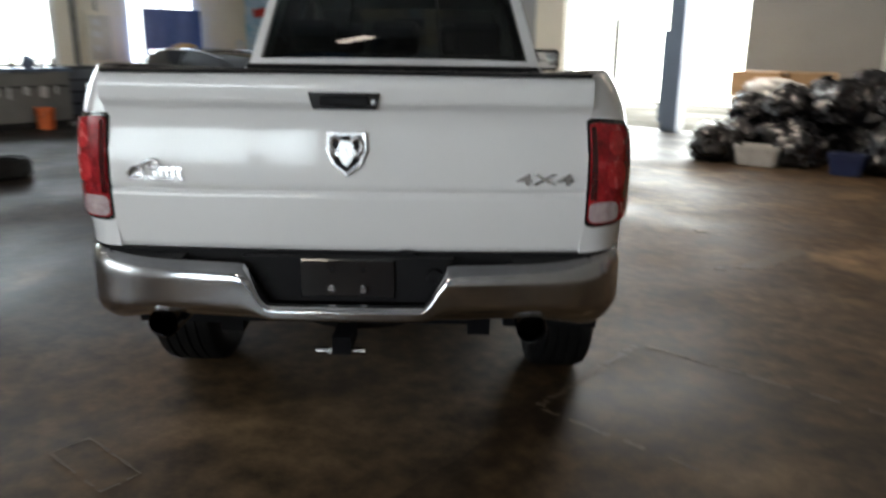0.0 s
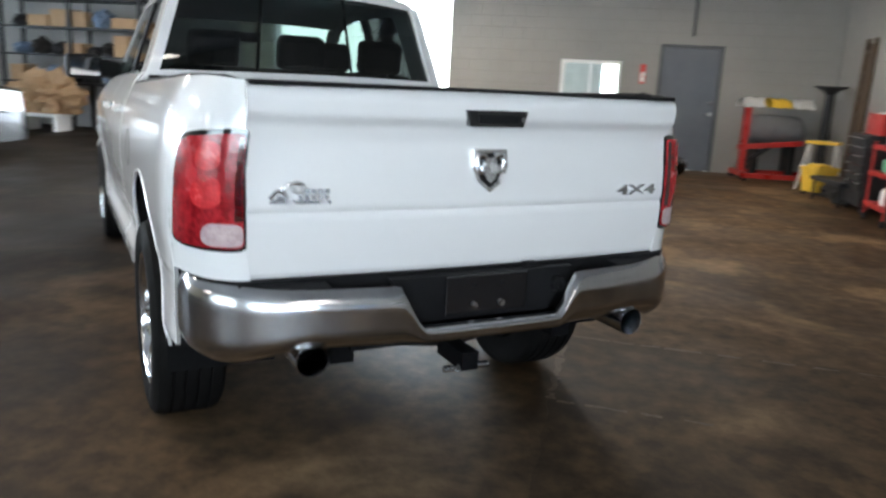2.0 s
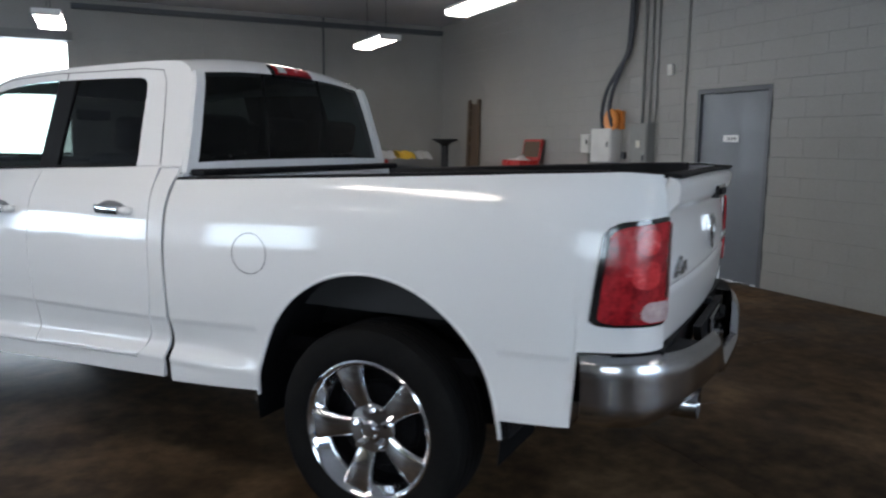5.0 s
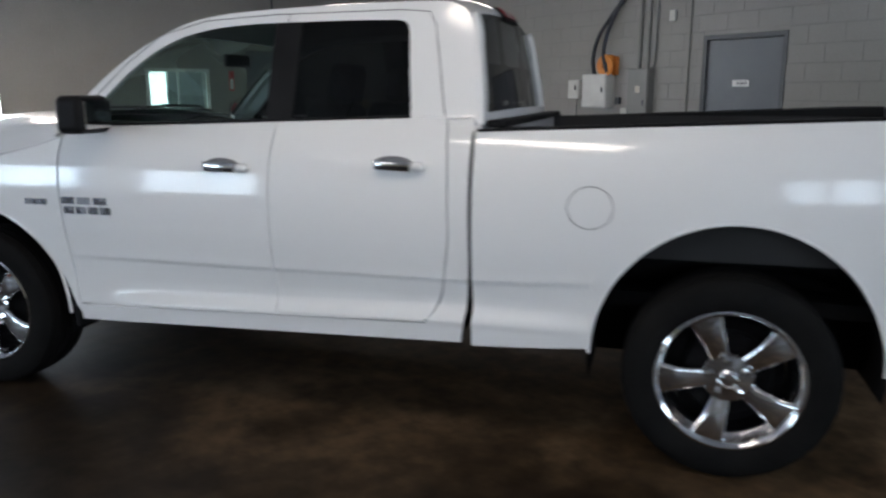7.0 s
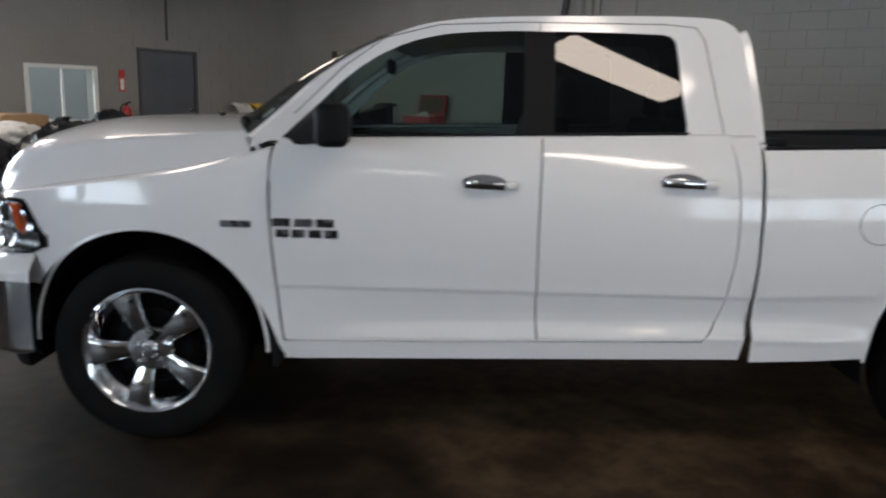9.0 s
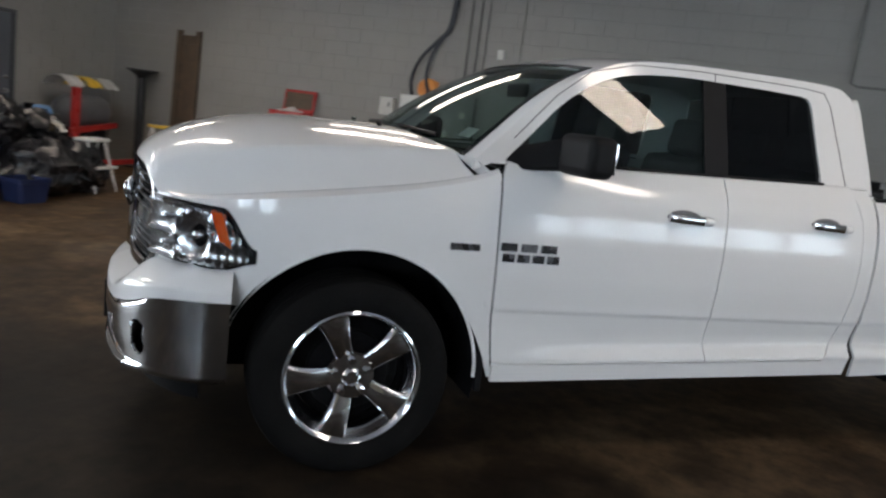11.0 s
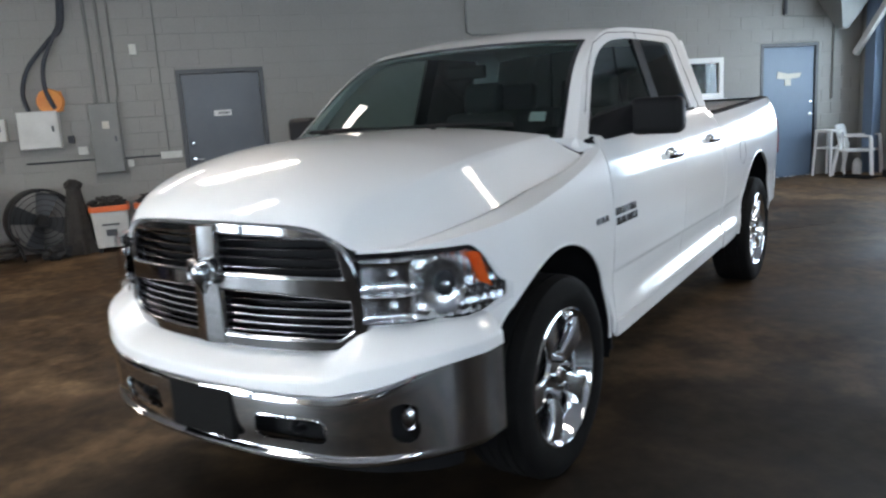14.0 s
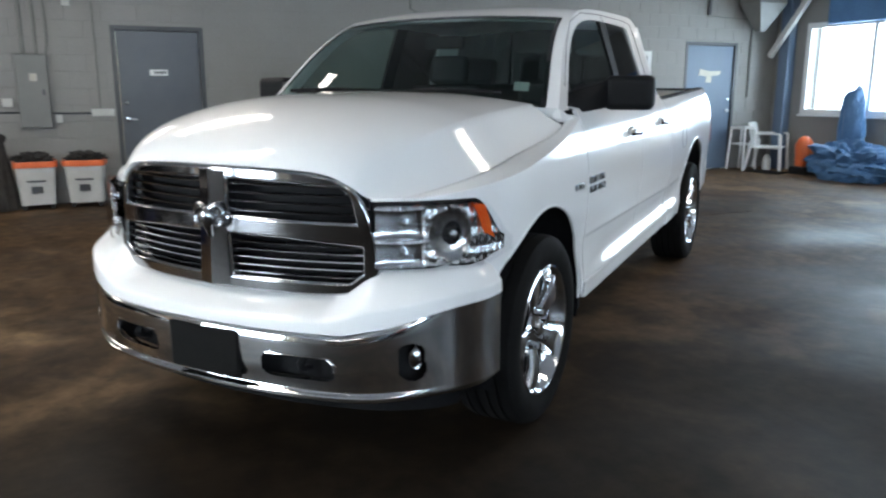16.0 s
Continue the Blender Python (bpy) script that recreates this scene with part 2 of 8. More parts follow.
def table(xs, ys):
    """A smooth function through few values."""
    d = [(ys[1] - ys[0]) / (xs[1] - xs[0])]
    for i in range(1, len(xs) - 1):
        a, b = (ys[i] - ys[i - 1]) / (xs[i] - xs[i - 1]), (ys[i + 1] - ys[i]) / (xs[i + 1] - xs[i])
        d.append(0 if a * b <= 0 else 2 * a * b / (a + b))
    d.append((ys[-1] - ys[-2]) / (xs[-1] - xs[-2]))

    def fn(x):
        x = min(max(x, xs[0]), xs[-1])
        i = 0
        while i < len(xs) - 2 and x > xs[i + 1]:
            i += 1
        h = xs[i + 1] - xs[i]
        t = (x - xs[i]) / h
        return ((1 + 2 * t) * (1 - t) ** 2 * ys[i] + t * (1 - t) ** 2 * h * d[i] + t * t * (3 - 2 * t) * ys[i + 1] + t * t * (t - 1) * h * d[i + 1])
    return fn


def smooth_step(a, b, x):
    t = min(max((x - a) / (b - a), 0), 1)
    return t * t * (3 - 2 * t)

# ---- hall: floor, walls, ceiling ----
WALL = worn("painted_block", (0.225, 0.219, 0.203), (0.28, 0.272, 0.253), (0.45, 0.7), 0.9, 55, 0.25, dist=0.004, whole=True)
WALL_CREAM = worn("cream_painted_block", (0.64, 0.57, 0.44), (0.72, 0.66, 0.53), (0.5, 0.75), 1.0, 55, 0.25, dist=0.004)
CEIL = worn("grey_painted_deck", (0.36, 0.365, 0.38), (0.44, 0.445, 0.46), (0.6, 0.8), 0.8, 30, 0.2)
STEEL_GREY = worn("grey_painted_steel", (0.075, 0.085, 0.1), (0.1, 0.11, 0.125), (0.35, 0.5), 2.5, 90, 0.06)
STEEL_BLUE = worn("blue_grey_painted_steel", (0.10, 0.145, 0.21), (0.13, 0.18, 0.25), (0.4, 0.55), 2.5, 90, 0.06)


def concrete_floor(name, k=1.0):
    """Brown stained concrete with worn glossy patches and pale scuffs."""
    m = worn(name, (0.023, 0.0148, 0.0078), (0.080, 0.053, 0.030), (0.44, 0.74), 0.55, 9, 0.5, dist=0.004, detail=10, spec=0.16)
    n, l = m.node_tree.nodes, m.node_tree.links
    bs = n["Principled BSDF"]
    src = bs.inputs["Base Color"].links[0].from_socket
    co = n["Texture Coordinate"]
    pale = n.new("ShaderNodeTexNoise")
    pale.inputs["Scale"].default_value, pale.inputs["Detail"].default_value, pale.inputs["Distortion"].default_value = 0.9, 11, 0.8
    cut = n.new("ShaderNodeMapRange")
    cut.inputs["From Min"].default_value, cut.inputs["From Max"].default_value = 0.54, 0.72
    cut.inputs["To Max"].default_value = 0.6
    dark = n.new("ShaderNodeTexNoise")
    dark.inputs["Scale"].default_value, dark.inputs["Detail"].default_value, dark.inputs["Distortion"].default_value = 1.7, 9, 0.5
    dcut = n.new("ShaderNodeMapRange")
    dcut.inputs["From Min"].default_value, dcut.inputs["From Max"].default_value = 0.50, 0.66
    dcut.inputs["To Max"].default_value = 0.6
    m1, m2 = n.new("ShaderNodeMix"), n.new("ShaderNodeMix")
    for mx, col in ((m1, (0.21, 0.145, 0.086, 1)), (m2, (0.014, 0.009, 0.006, 1))):
        mx.data_type = "RGBA"
        mx.inputs["B"].default_value = col
    l.new(co.outputs["Object"], pale.inputs["Vector"])
    l.new(co.outputs["Object"], dark.inputs["Vector"])
    l.new(pale.outputs["Fac"], cut.inputs["Value"])
    l.new(dark.outputs["Fac"], dcut.inputs["Value"])
    l.new(src, m1.inputs["A"])
    l.new(cut.outputs["Result"], m1.inputs["Factor"])
    l.new(m1.outputs["Result"], m2.inputs["A"])
    l.new(dcut.outputs["Result"], m2.inputs["Factor"])
    # light and shade painted across the floor: darkened to the west, brightened eastwards
    sep, wav, shade_ramp, mul = n.new("ShaderNodeSeparateXYZ"), n.new("ShaderNodeMath"), n.new("ShaderNodeValToRGB"), n.new("ShaderNodeMix")
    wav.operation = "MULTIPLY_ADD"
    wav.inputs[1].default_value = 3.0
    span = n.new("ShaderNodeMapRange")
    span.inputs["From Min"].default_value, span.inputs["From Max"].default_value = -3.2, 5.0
    shade_ramp.color_ramp.elements[0].color, shade_ramp.color_ramp.elements[1].color = (0.25 * k, 0.25 * k, 0.25 * k, 1), (1.6 * k, 1.48 * k, 1.33 * k, 1)
    shade_ramp.color_ramp.elements[0].position = 0.24
    mid = shade_ramp.color_ramp.elements.new(0.5)
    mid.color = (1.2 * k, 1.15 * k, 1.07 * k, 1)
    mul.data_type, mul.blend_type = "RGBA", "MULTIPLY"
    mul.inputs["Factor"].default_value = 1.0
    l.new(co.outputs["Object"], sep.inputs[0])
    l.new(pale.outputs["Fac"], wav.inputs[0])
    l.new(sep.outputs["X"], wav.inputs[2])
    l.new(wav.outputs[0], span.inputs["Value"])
    l.new(span.outputs["Result"], shade_ramp.inputs["Fac"])
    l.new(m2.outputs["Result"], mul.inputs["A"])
    l.new(shade_ramp.outputs["Color"], mul.inputs["B"])
    # scuffed grain in between
    grain, gcut, gm = n.new("ShaderNodeTexNoise"), n.new("ShaderNodeMapRange"), n.new("ShaderNodeMix")
    grain.inputs["Scale"].default_value, grain.inputs["Detail"].default_value, grain.inputs["Roughness"].default_value = 4.5, 12, 0.72
    gcut.inputs["From Min"].default_value, gcut.inputs["From Max"].default_value = 0.34, 0.66
    gcut.inputs["To Min"].default_value, gcut.inputs["To Max"].default_value = 0.62, 1.42
    gm.data_type, gm.blend_type = "RGBA", "MULTIPLY"
    gm.inputs["Factor"].default_value = 1.0
    l.new(co.outputs["Object"], grain.inputs["Vector"])
    l.new(grain.outputs["Fac"], gcut.inputs["Value"])
    l.new(mul.outputs["Result"], gm.inputs["A"])
    l.new(gcut.outputs["Result"], gm.inputs["B"])
    l.new(gm.outputs["Result"], bs.inputs["Base Color"])
    return m


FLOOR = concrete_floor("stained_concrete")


def setting(name, bm, mat, label="", smooth=False, bevel=0.0):
    ob = part(name, bm, mat, None, label, smooth, HALL, bevel)
    return tagged(ob, kind="structure")


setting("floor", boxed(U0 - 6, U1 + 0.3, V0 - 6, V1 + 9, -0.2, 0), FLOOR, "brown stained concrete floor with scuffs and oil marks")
setting("ceiling", boxed(U0 - 0.3, U1 + 0.3, V0 - 0.3, V1 + 0.3, ZC, ZC + 0.2), CEIL, "grey painted ceiling deck")

DOOR_A, DOOR_B, DOOR_C = (1.82, 2.79), (2.68, 3.66), (-6.27, -5.24)     # door edges along their walls
OFFICE = (-4.45, -2.2, 1.40, 1.97)
NORTH_WIN = (0.06, 1.07, 1.03, 1.84)
NORTH_OPEN, NORTH_OPEN_WEST = (-3.20, -2.08), (-5.65, -3.48)
SOUTH_WIN = (0.3, 4.05, 1.0, 2.45)
SOUTH_WEST_WIN = (-6.8, -1.9, 1.05, 2.55)
WEST_WIN = ((-1.0, 1.2), (2.1, 4.55), (6.05, 7.75), (9.3, 10.3))

# east wall (the near long wall), north, south, west
setting("wall_east", plate(bmesh.new(), rect(V0 - 0.3, V1 + 0.3, 0, ZC), [rect(DOOR_B[0], DOOR_B[1], 0.001, 2.1), rect(DOOR_C[0], DOOR_C[1], 0.001, 2.12), rect(OFFICE[0], OFFICE[1], OFFICE[2], OFFICE[3])],
        lambda a, b, d: Vector((U1 + 0.012 + d, a, b)), 0.28), WALL, "grey painted concrete block wall")
setting("wall_north", plate(bmesh.new(), rect(U0 - 0.3, U1, 0, ZC), [rect(DOOR_A[0], DOOR_A[1], 0.001, 2.15), rect(NORTH_WIN[0], NORTH_WIN[1], NORTH_WIN[2], NORTH_WIN[3]), rect(NORTH_OPEN[0], NORTH_OPEN[1], 0.001, 3.13), rect(NORTH_OPEN_WEST[0], NORTH_OPEN_WEST[1], 0.001, 3.13)],
        lambda a, b, d: Vector((a, V1 + 0.012 + d, b)), 0.3), WALL, "grey painted concrete block wall with a wide opening")
setting("wall_south", plate(bmesh.new(), rect(U0 - 0.3, U1, 0, ZC), [rect(SOUTH_WIN[0], SOUTH_WIN[1], SOUTH_WIN[2], SOUTH_WIN[3]), rect(SOUTH_WEST_WIN[0], SOUTH_WEST_WIN[1], SOUTH_WEST_WIN[2], SOUTH_WEST_WIN[3])],
        lambda a, b, d: Vector((a, V0 - d, b)), 0.3), WALL, "painted block wall with large bright windows")
setting("wall_west", plate(bmesh.new(), rect(V0, V1, 0, ZC), [rect(a, b, 0.95, 2.9) for a, b in WEST_WIN],
        lambda a, b, d: Vector((U0 - d, a, b)), 0.3), WALL_CREAM, "cream painted wall with tall bright windows")

# bright daylight outside the openings
OUT = glow("bright_overcast_daylight", (0.93, 0.97, 1.0), 3.0)
OUT_NORTH = glow("bright_daylight_on_foliage", (0.90, 1.0, 0.94), 5.5)
for nm, b in (("backdrop", (U0 - 12, U1 + 6, V1 + 7.5, V1 + 7.6, -0.1, 8)), ("backdrop", (U0 - 6, U1 + 12, V0 - 3.1, V0 - 3, -0.1, 8)), ("backdrop", (U0 - 3.1, U0 - 3, V0 - 3, V1 + 7, -0.1, 8))):
    setting(nm, boxed(*b), OUT_NORTH if b[2] > V1 else OUT, "plain bright overcast daylight outside")

# ---- pickup truck: x across, y forward from the rear axle, z up ----
# half width by height, without and with the ledge that runs along the sills
side_at = table([0.36, 0.42, 0.47, 0.53, 0.62, 0.66, 0.684, 0.694, 0.704, 0.72, 0.85, 0.98, 1.10, 1.18, 1.25, 1.30, 1.36],
                [0.925, 0.945, 0.953, 0.951, 0.947, 0.949, 0.951, 0.9555, 0.9575, 0.958, 0.970, 0.972, 0.962, 0.946, 0.917, 0.886, 0.845])
side_ledge = table([0.36, 0.385, 0.42, 0.455, 0.468, 0.478, 0.490, 0.532, 0.545, 0.57, 0.62, 0.66, 0.684, 0.694, 0.704, 0.72],
                   [0.948, 0.956, 0.959, 0.961, 0.966, 0.966, 0.960, 0.934, 0.931, 0.932, 0.939, 0.945, 0.949, 0.9555, 0.9575, 0.958])
REAR_AXLE, FRONT_AXLE, WHEEL_Z, TRACK = 0.0, 3.56, 0.403, 0.84


TAIL_UP, RAKE = 0.032, 0.0056     # the body stands a little high at the tail


def axle_z(y):
    """Height of an axle in the body's own frame, so that the tyres meet the floor."""
    return WHEEL_Z - TAIL_UP + RAKE * y


def lift(y):
    return max(0.0, 1.0 - y) * 0.036


def sill(y):
    """The sills and their ledge climb gently towards the tail."""
    return 0.027 * (2.75 - min(max(y, 1.06), 2.9))


def side_x(y, z):
    """Half width of the body side at a place along the truck."""
    h = z - lift(y)
    if h > 0.72 or y > 2.98 or y < 0.42:
        return side_at(h)
    g = (1 - smooth_step(2.45, 2.95, y)) * smooth_step(0.42, 0.8, y)
    h -= max(0.0, sill(y) - lift(y)) * smooth_step(0.70, 0.60, h)
    return side_at(h) * (1 - g) + side_ledge(h) * g


def belt(y):
    return 1.292 + 0.03 * (3.0 - y)


def upper_x(z):
    """Half width of the cab above the belt."""
    return 0.838 - (z - 1.33) * 0.33


def nose_ratio(y):
    return 1.0 if y < 3.7 else math.sqrt(max(0.0, 1 - ((y - 3.7) / 0.77) ** 2.5))


def arch_z(y, yc, half, zc, high):
    d = abs(y - yc) / half
    return -1 if d >= 1 else zc + high * math.sqrt(1 - d * d)


truck = thing("pickup_truck", Matrix.Identity(4), "white four-door pickup truck with chrome bumpers parked on concrete", "pickup truck")


def arch_samples(yc, half, lo, hi, n=40):
    ys = [yc + half * 0.9995 * math.cos(math.pi * i / n) for i in range(n + 1)]
    ys += [yc + half * k for k in (1.003, -1.003)]
    ys = [y for y in ys if lo < y < hi]
    k = int((hi - lo) / 0.05)
    ys += [lo + (hi - lo) * i / k for i in range(k + 1) if abs(lo + (hi - lo) * i / k - yc) > half * 1.01]
    return sorted(set(round(y, 5) for y in ys))


def strip(bm, columns, nv, point):
    """A sheet from columns of (plan, z low, z high)."""
    vs = [[bm.verts.new(point(p, lo + (hi - lo) * j / nv)) for j in range(nv + 1)] for p, lo, hi in columns]
    for a, b in zip(vs, vs[1:]):
        for j in range(nv):
            bm.faces.new((a[j], b[j], b[j + 1], a[j + 1]))
    return bm


# rear corner of the bed in plan: share of the side's width, and y
CORNER = curve([(1.0, -0.62), (0.996, -0.74), (0.975, -0.85), (0.925, -0.965), (0.865, -1.025), (0.797, -1.05)], 8)


def bed_plan(s):
    """s counts metres back along the bed; the last part turns the corner."""
    i = min(max(s, 0), 1) * (len(CORNER) - 1)
    k = min(int(i), len(CORNER) - 2)
    return CORNER[k].lerp(CORNER[k + 1], i - k)


def bed_top(y):
    return 1.302 + lift(y)


def bed_side(s):
    cols = []
    for y in arch_samples(REAR_AXLE, 0.535, -0.61, 1.013)[::-1]:
        lo = max(arch_z(y, REAR_AXLE, 0.535, 0.43, 0.55), 0.42 + 0.055 * (1 - y))
        cols.append(((1.0, y), lo, bed_top(y)))
    for i in range(29):
        p = bed_plan(i / 28)
        y = p.y
        lo = 0.42 + 0.055 * (1 - y) if y > -0.80 else 0.785
        cols.append(((p.x, y), lo, bed_top(y) - 0.012 * smooth_step(-0.9, -1.05, y)))
    bm = strip(bmesh.new(), cols, 80, lambda p, z: Vector((s * p[0] * side_x(p[1], z), p[1], z)))
    # rolled top edge to the rail
    ob = part("bed_side", bm, PAINT, truck, solid=0.012)
    return ob


def arch_lip(s, yc, half, zc, high, y_lo, y_hi, name="wheel_arch_lip", mat=None):
    pts = []
    for i in range(49):
        a = math.pi * i / 48
        y, z = yc + half * math.cos(a), zc + high * math.sin(a)
        if y_lo <= y <= y_hi:
            pts.append((s * (side_x(y, max(z, 0.45)) * nose_ratio(y) - 0.004), y, z))
    return part(name, tube(bmesh.new(), pts, 0.008, 8), mat or PAINT, truck)


def wheel_well(s, yc, half, zc, high):
    bm = bmesh.new()
    cols = 28
    prof = []
    for i in range(cols + 1):
        a = math.pi * (-0.06 + 1.12 * i / cols)
        prof.append((yc + half * 1.01 * math.cos(a), zc + high * 1.01 * math.sin(a)))
    for k, (x0, x1) in enumerate(((0.945, 0.56),)):
        r0 = [bm.verts.new((s * x0, y, z)) for y, z in prof]
        r1 = [bm.verts.new((s * x1, y, z)) for y, z in prof]
        for i in range(cols):
            bm.faces.new((r0[i], r0[i + 1], r1[i + 1], r1[i]))
        bm.faces.new(r1)
    return part("wheel_well", bm, UNDER, truck)


for s in (-1, 1):
    side = bed_side(s)
    arch_lip(s, REAR_AXLE, 0.535, 0.43, 0.55, -0.54, 0.54)
    wheel_well(s, REAR_AXLE, 0.535, 0.43, 0.55)
    wheel_well(s, FRONT_AXLE, 0.515, 0.40, 0.52)
    # rail cap
    rail = bmesh.new()
    inner = [(1.01, 0), (0.4, 0), (-0.2, 0), (-0.62, 0.002), (-0.76, 0.012), (-0.86, 0.03)]
    path = curve([(s * (side_x(y, bed_top(y)) - 0.035 - k), y, bed_top(y) - k * 0.15) for y, k in inner], 4)
    prof = ((-0.037, -0.02), (-0.036, 0.002), (-0.026, 0.010), (0.03, 0.010), (0.055, 0.004), (0.06, -0.06))
    rings = [[rail.verts.new((p.x - s * a, p.y, p.z + b)) for a, b in prof] for p in path]
    for a, b in zip(rings, rings[1:]):
        for j in range(len(prof) - 1):
            rail.faces.new((a[j], b[j], b[j + 1], a[j + 1]))
    rail.faces.new(rings[-1])
    part("bed_rail_cap", rail, PLASTIC, truck, "black plastic rail cap")

    def corner_top(a, b):
        p = bed_plan(0.35 + 0.65 * a)
        z = bed_top(p.y) - 0.012 * smooth_step(-0.9, -1.05, p.y)
        out = Vector((p.x * side_x(p.y, z), p.y))
        q = out.lerp(Vector((0.775, p.y + 0.02 * a)), b)
        return Vector((s * q.x, q.y, z + 0.003 * math.sin(math.pi * b) - 0.001))
    part("bed_corner_top", grid(bmesh.new(), 20, 6, corner_top), PLASTIC, truck)

# bed inside
part("bed_floor", boxed(-0.80, 0.80, -1.0, 0.95, 0.80, 0.83), LINER, truck, "dark spray-lined bed floor", False)
for k in (-1, 1):
    part("bed_wall", boxed(*sorted((k * 0.78, k * 0.81)), -0.93, 0.95, 0.83, 1.32), LINER, truck, "dark spray-lined bed wall", False)
part("bed_front_wall", boxed(-0.835, 0.835, 0.93, 0.975, 0.55, 1.315), PAINT, truck, smooth=False, bevel=0.008)
cap = boxed(-0.83, 0.83, 0.90, 0.985, 1.316, 1.345)
part("bed_front_cap", cap, PLASTIC, truck, "black plastic rail cap", False, bevel=0.008)

# tailgate
tail_y = table([0.785, 0.80, 0.97, 0.985, 1.0, 1.10, 1.19, 1.24, 1.275, 1.32, 1.345, 1.36], [-1.060, -1.072, -1.086, -1.077, -1.087, -1.082, -1.074, -1.083, -1.112, -1.116, -1.105, -1.07])


def tail_face(x, z, out=0.0):
    return Vector((x, tail_y(z) + 0.03 * (x / 0.775) ** 2 - out, z))


def tail_sheet():
    bm = grid(bmesh.new(), 48, 60, lambda a, b: tail_face((a - 0.5) * 1.548, 0.785 + 0.572 * b))
    return bm


tailgate = part("tailgate", tail_sheet(), PAINT, truck, solid=0.05)
part("tailgate_top_cap", boxed(-0.768, 0.768, -1.085, -1.015, 1.352, 1.366), PLASTIC, tailgate, "black plastic top cap", False, bevel=0.006)


# handle: recess plate and lever
hp = [(-0.112, 1.302), (-0.098, 1.25), (0.098, 1.25), (0.112, 1.302)]
part("handle_bezel", plate(bmesh.new(), hp, [], lambda a, b, d: Vector((a, -1.127 + d, b)), 0.03), GLOSS_BLACK, tailgate, "black tailgate handle", False, bevel=0.004)
part("handle_lever", boxed(-0.075, 0.075, -1.134, -1.126, 1.262, 1.290), PLASTIC, tailgate, "", False, bevel=0.004)
part("lock_cylinder", tube(bmesh.new(), [(0.09, -1.134, 1.275), (0.09, -1.12, 1.275)], 0.008, 16), CHROME_DULL, tailgate)

# shield badge and lettering
shield = [(-0.062, 1.178), (0.062, 1.178), (0.066, 1.12), (0.045, 1.072), (0.0, 1.038), (-0.045, 1.072), (-0.066, 1.12)]
inner = [(a * 0.80, 1.112 + (b - 1.112) * 0.80) for a, b in shield]
badge = part("shield_badge", plate(bmesh.new(), shield, [inner], lambda a, b, d: tail_face(a, b, 0.016 - d), 0.016), SATIN_CHROME, tailgate, "chrome shield badge", False, bevel=0.002)
part("badge_field", plate(bmesh.new(), inner, [], lambda a, b, d: tail_face(a, b, 0.008 - d), 0.006), GLOSS_BLACK, badge, "", False)
hd = bmesh.new()
plate(hd, [(-0.020, 1.152), (0.020, 1.152), (0.027, 1.115), (0.016, 1.082), (0.0, 1.070), (-0.016, 1.082), (-0.027, 1.115)], [], lambda a, b, d: tail_face(a, b, 0.020 - d), 0.012)
for k in (-1, 1):
    tube(hd, curve([tail_face(k * 0.016, 1.152, 0.013), tail_face(k * 0.038, 1.160, 0.014), tail_face(k * 0.050, 1.140, 0.014), tail_face(k * 0.044, 1.112, 0.014), tail_face(k * 0.030, 1.104, 0.014), tail_face(k * 0.028, 1.122, 0.014)], 4), 0.010, 8)
part("badge_relief", hd, SATIN_CHROME, badge)
sb = bmesh.new()
plate(sb, [(-0.715, 1.016), (-0.53, 1.014), (-0.53, 1.024), (-0.70, 1.028)], [], lambda a, b, d: tail_face(a, b, 0.008 - d), 0.006)
for loop in (((-0.712, 1.030), (-0.690, 1.052), (-0.672, 1.048), (-0.665, 1.034), (-0.690, 1.030)), ((-0.680, 1.052), (-0.655, 1.070), (-0.630, 1.076), (-0.612, 1.066), (-0.622, 1.050), (-0.645, 1.056))):
    tube(sb, curve([tail_face(x, z, 0.006) for x, z in loop], 4), 0.0075, 8)
for k in range(5):
    for z0, z1, w in ((1.044, 1.058, 0.016), (1.027, 1.041, 0.013)):
        plate(sb, rect(-0.628 + k * 0.0195, -0.628 + k * 0.0195 + w, z0, z1), [], lambda a, b, d: tail_face(a, b, 0.009 - d), 0.007)
part("script_badge", sb, SATIN_CHROME, tailgate, "chrome script badge", False)


def text_mesh(words, size, deep):
    cu = bpy.data.curves.new("lettering", "FONT")
    cu.body, cu.size, cu.extrude, cu.align_x, cu.align_y = words, size, deep, "CENTER", "CENTER"
    cu.offset = size * 0.02
    tmp = bpy.data.objects.new("lettering", cu)
    scene.collection.objects.link(tmp)
    me = bpy.data.meshes.new_from_object(tmp.evaluated_get(bpy.context.evaluated_depsgraph_get()))
    bpy.data.objects.remove(tmp)
    return me


def lettering(name, words, size, deep, m, mat, parent=None, label=""):
    me = text_mesh(words, size, deep)
    me.materials.append(mat)
    ob = new(name, me)
    if parent is not None:
        ob.parent = parent
    ob.matrix_world = m
    return tagged(ob, label) if label else ob


lettering("four_by_four_letters", "4X4", 0.07, 0.005, Matrix.Translation((0.635, -1.071, 1.030)) @ Matrix.Rotation(radians(2.6), 4, "Z") @ Matrix.Rotation(radians(90), 4, "X") @ Matrix.Diagonal((1.55, 0.72, 1, 1)), SATIN_CHROME, tailgate, "chrome letters reading 4X4")


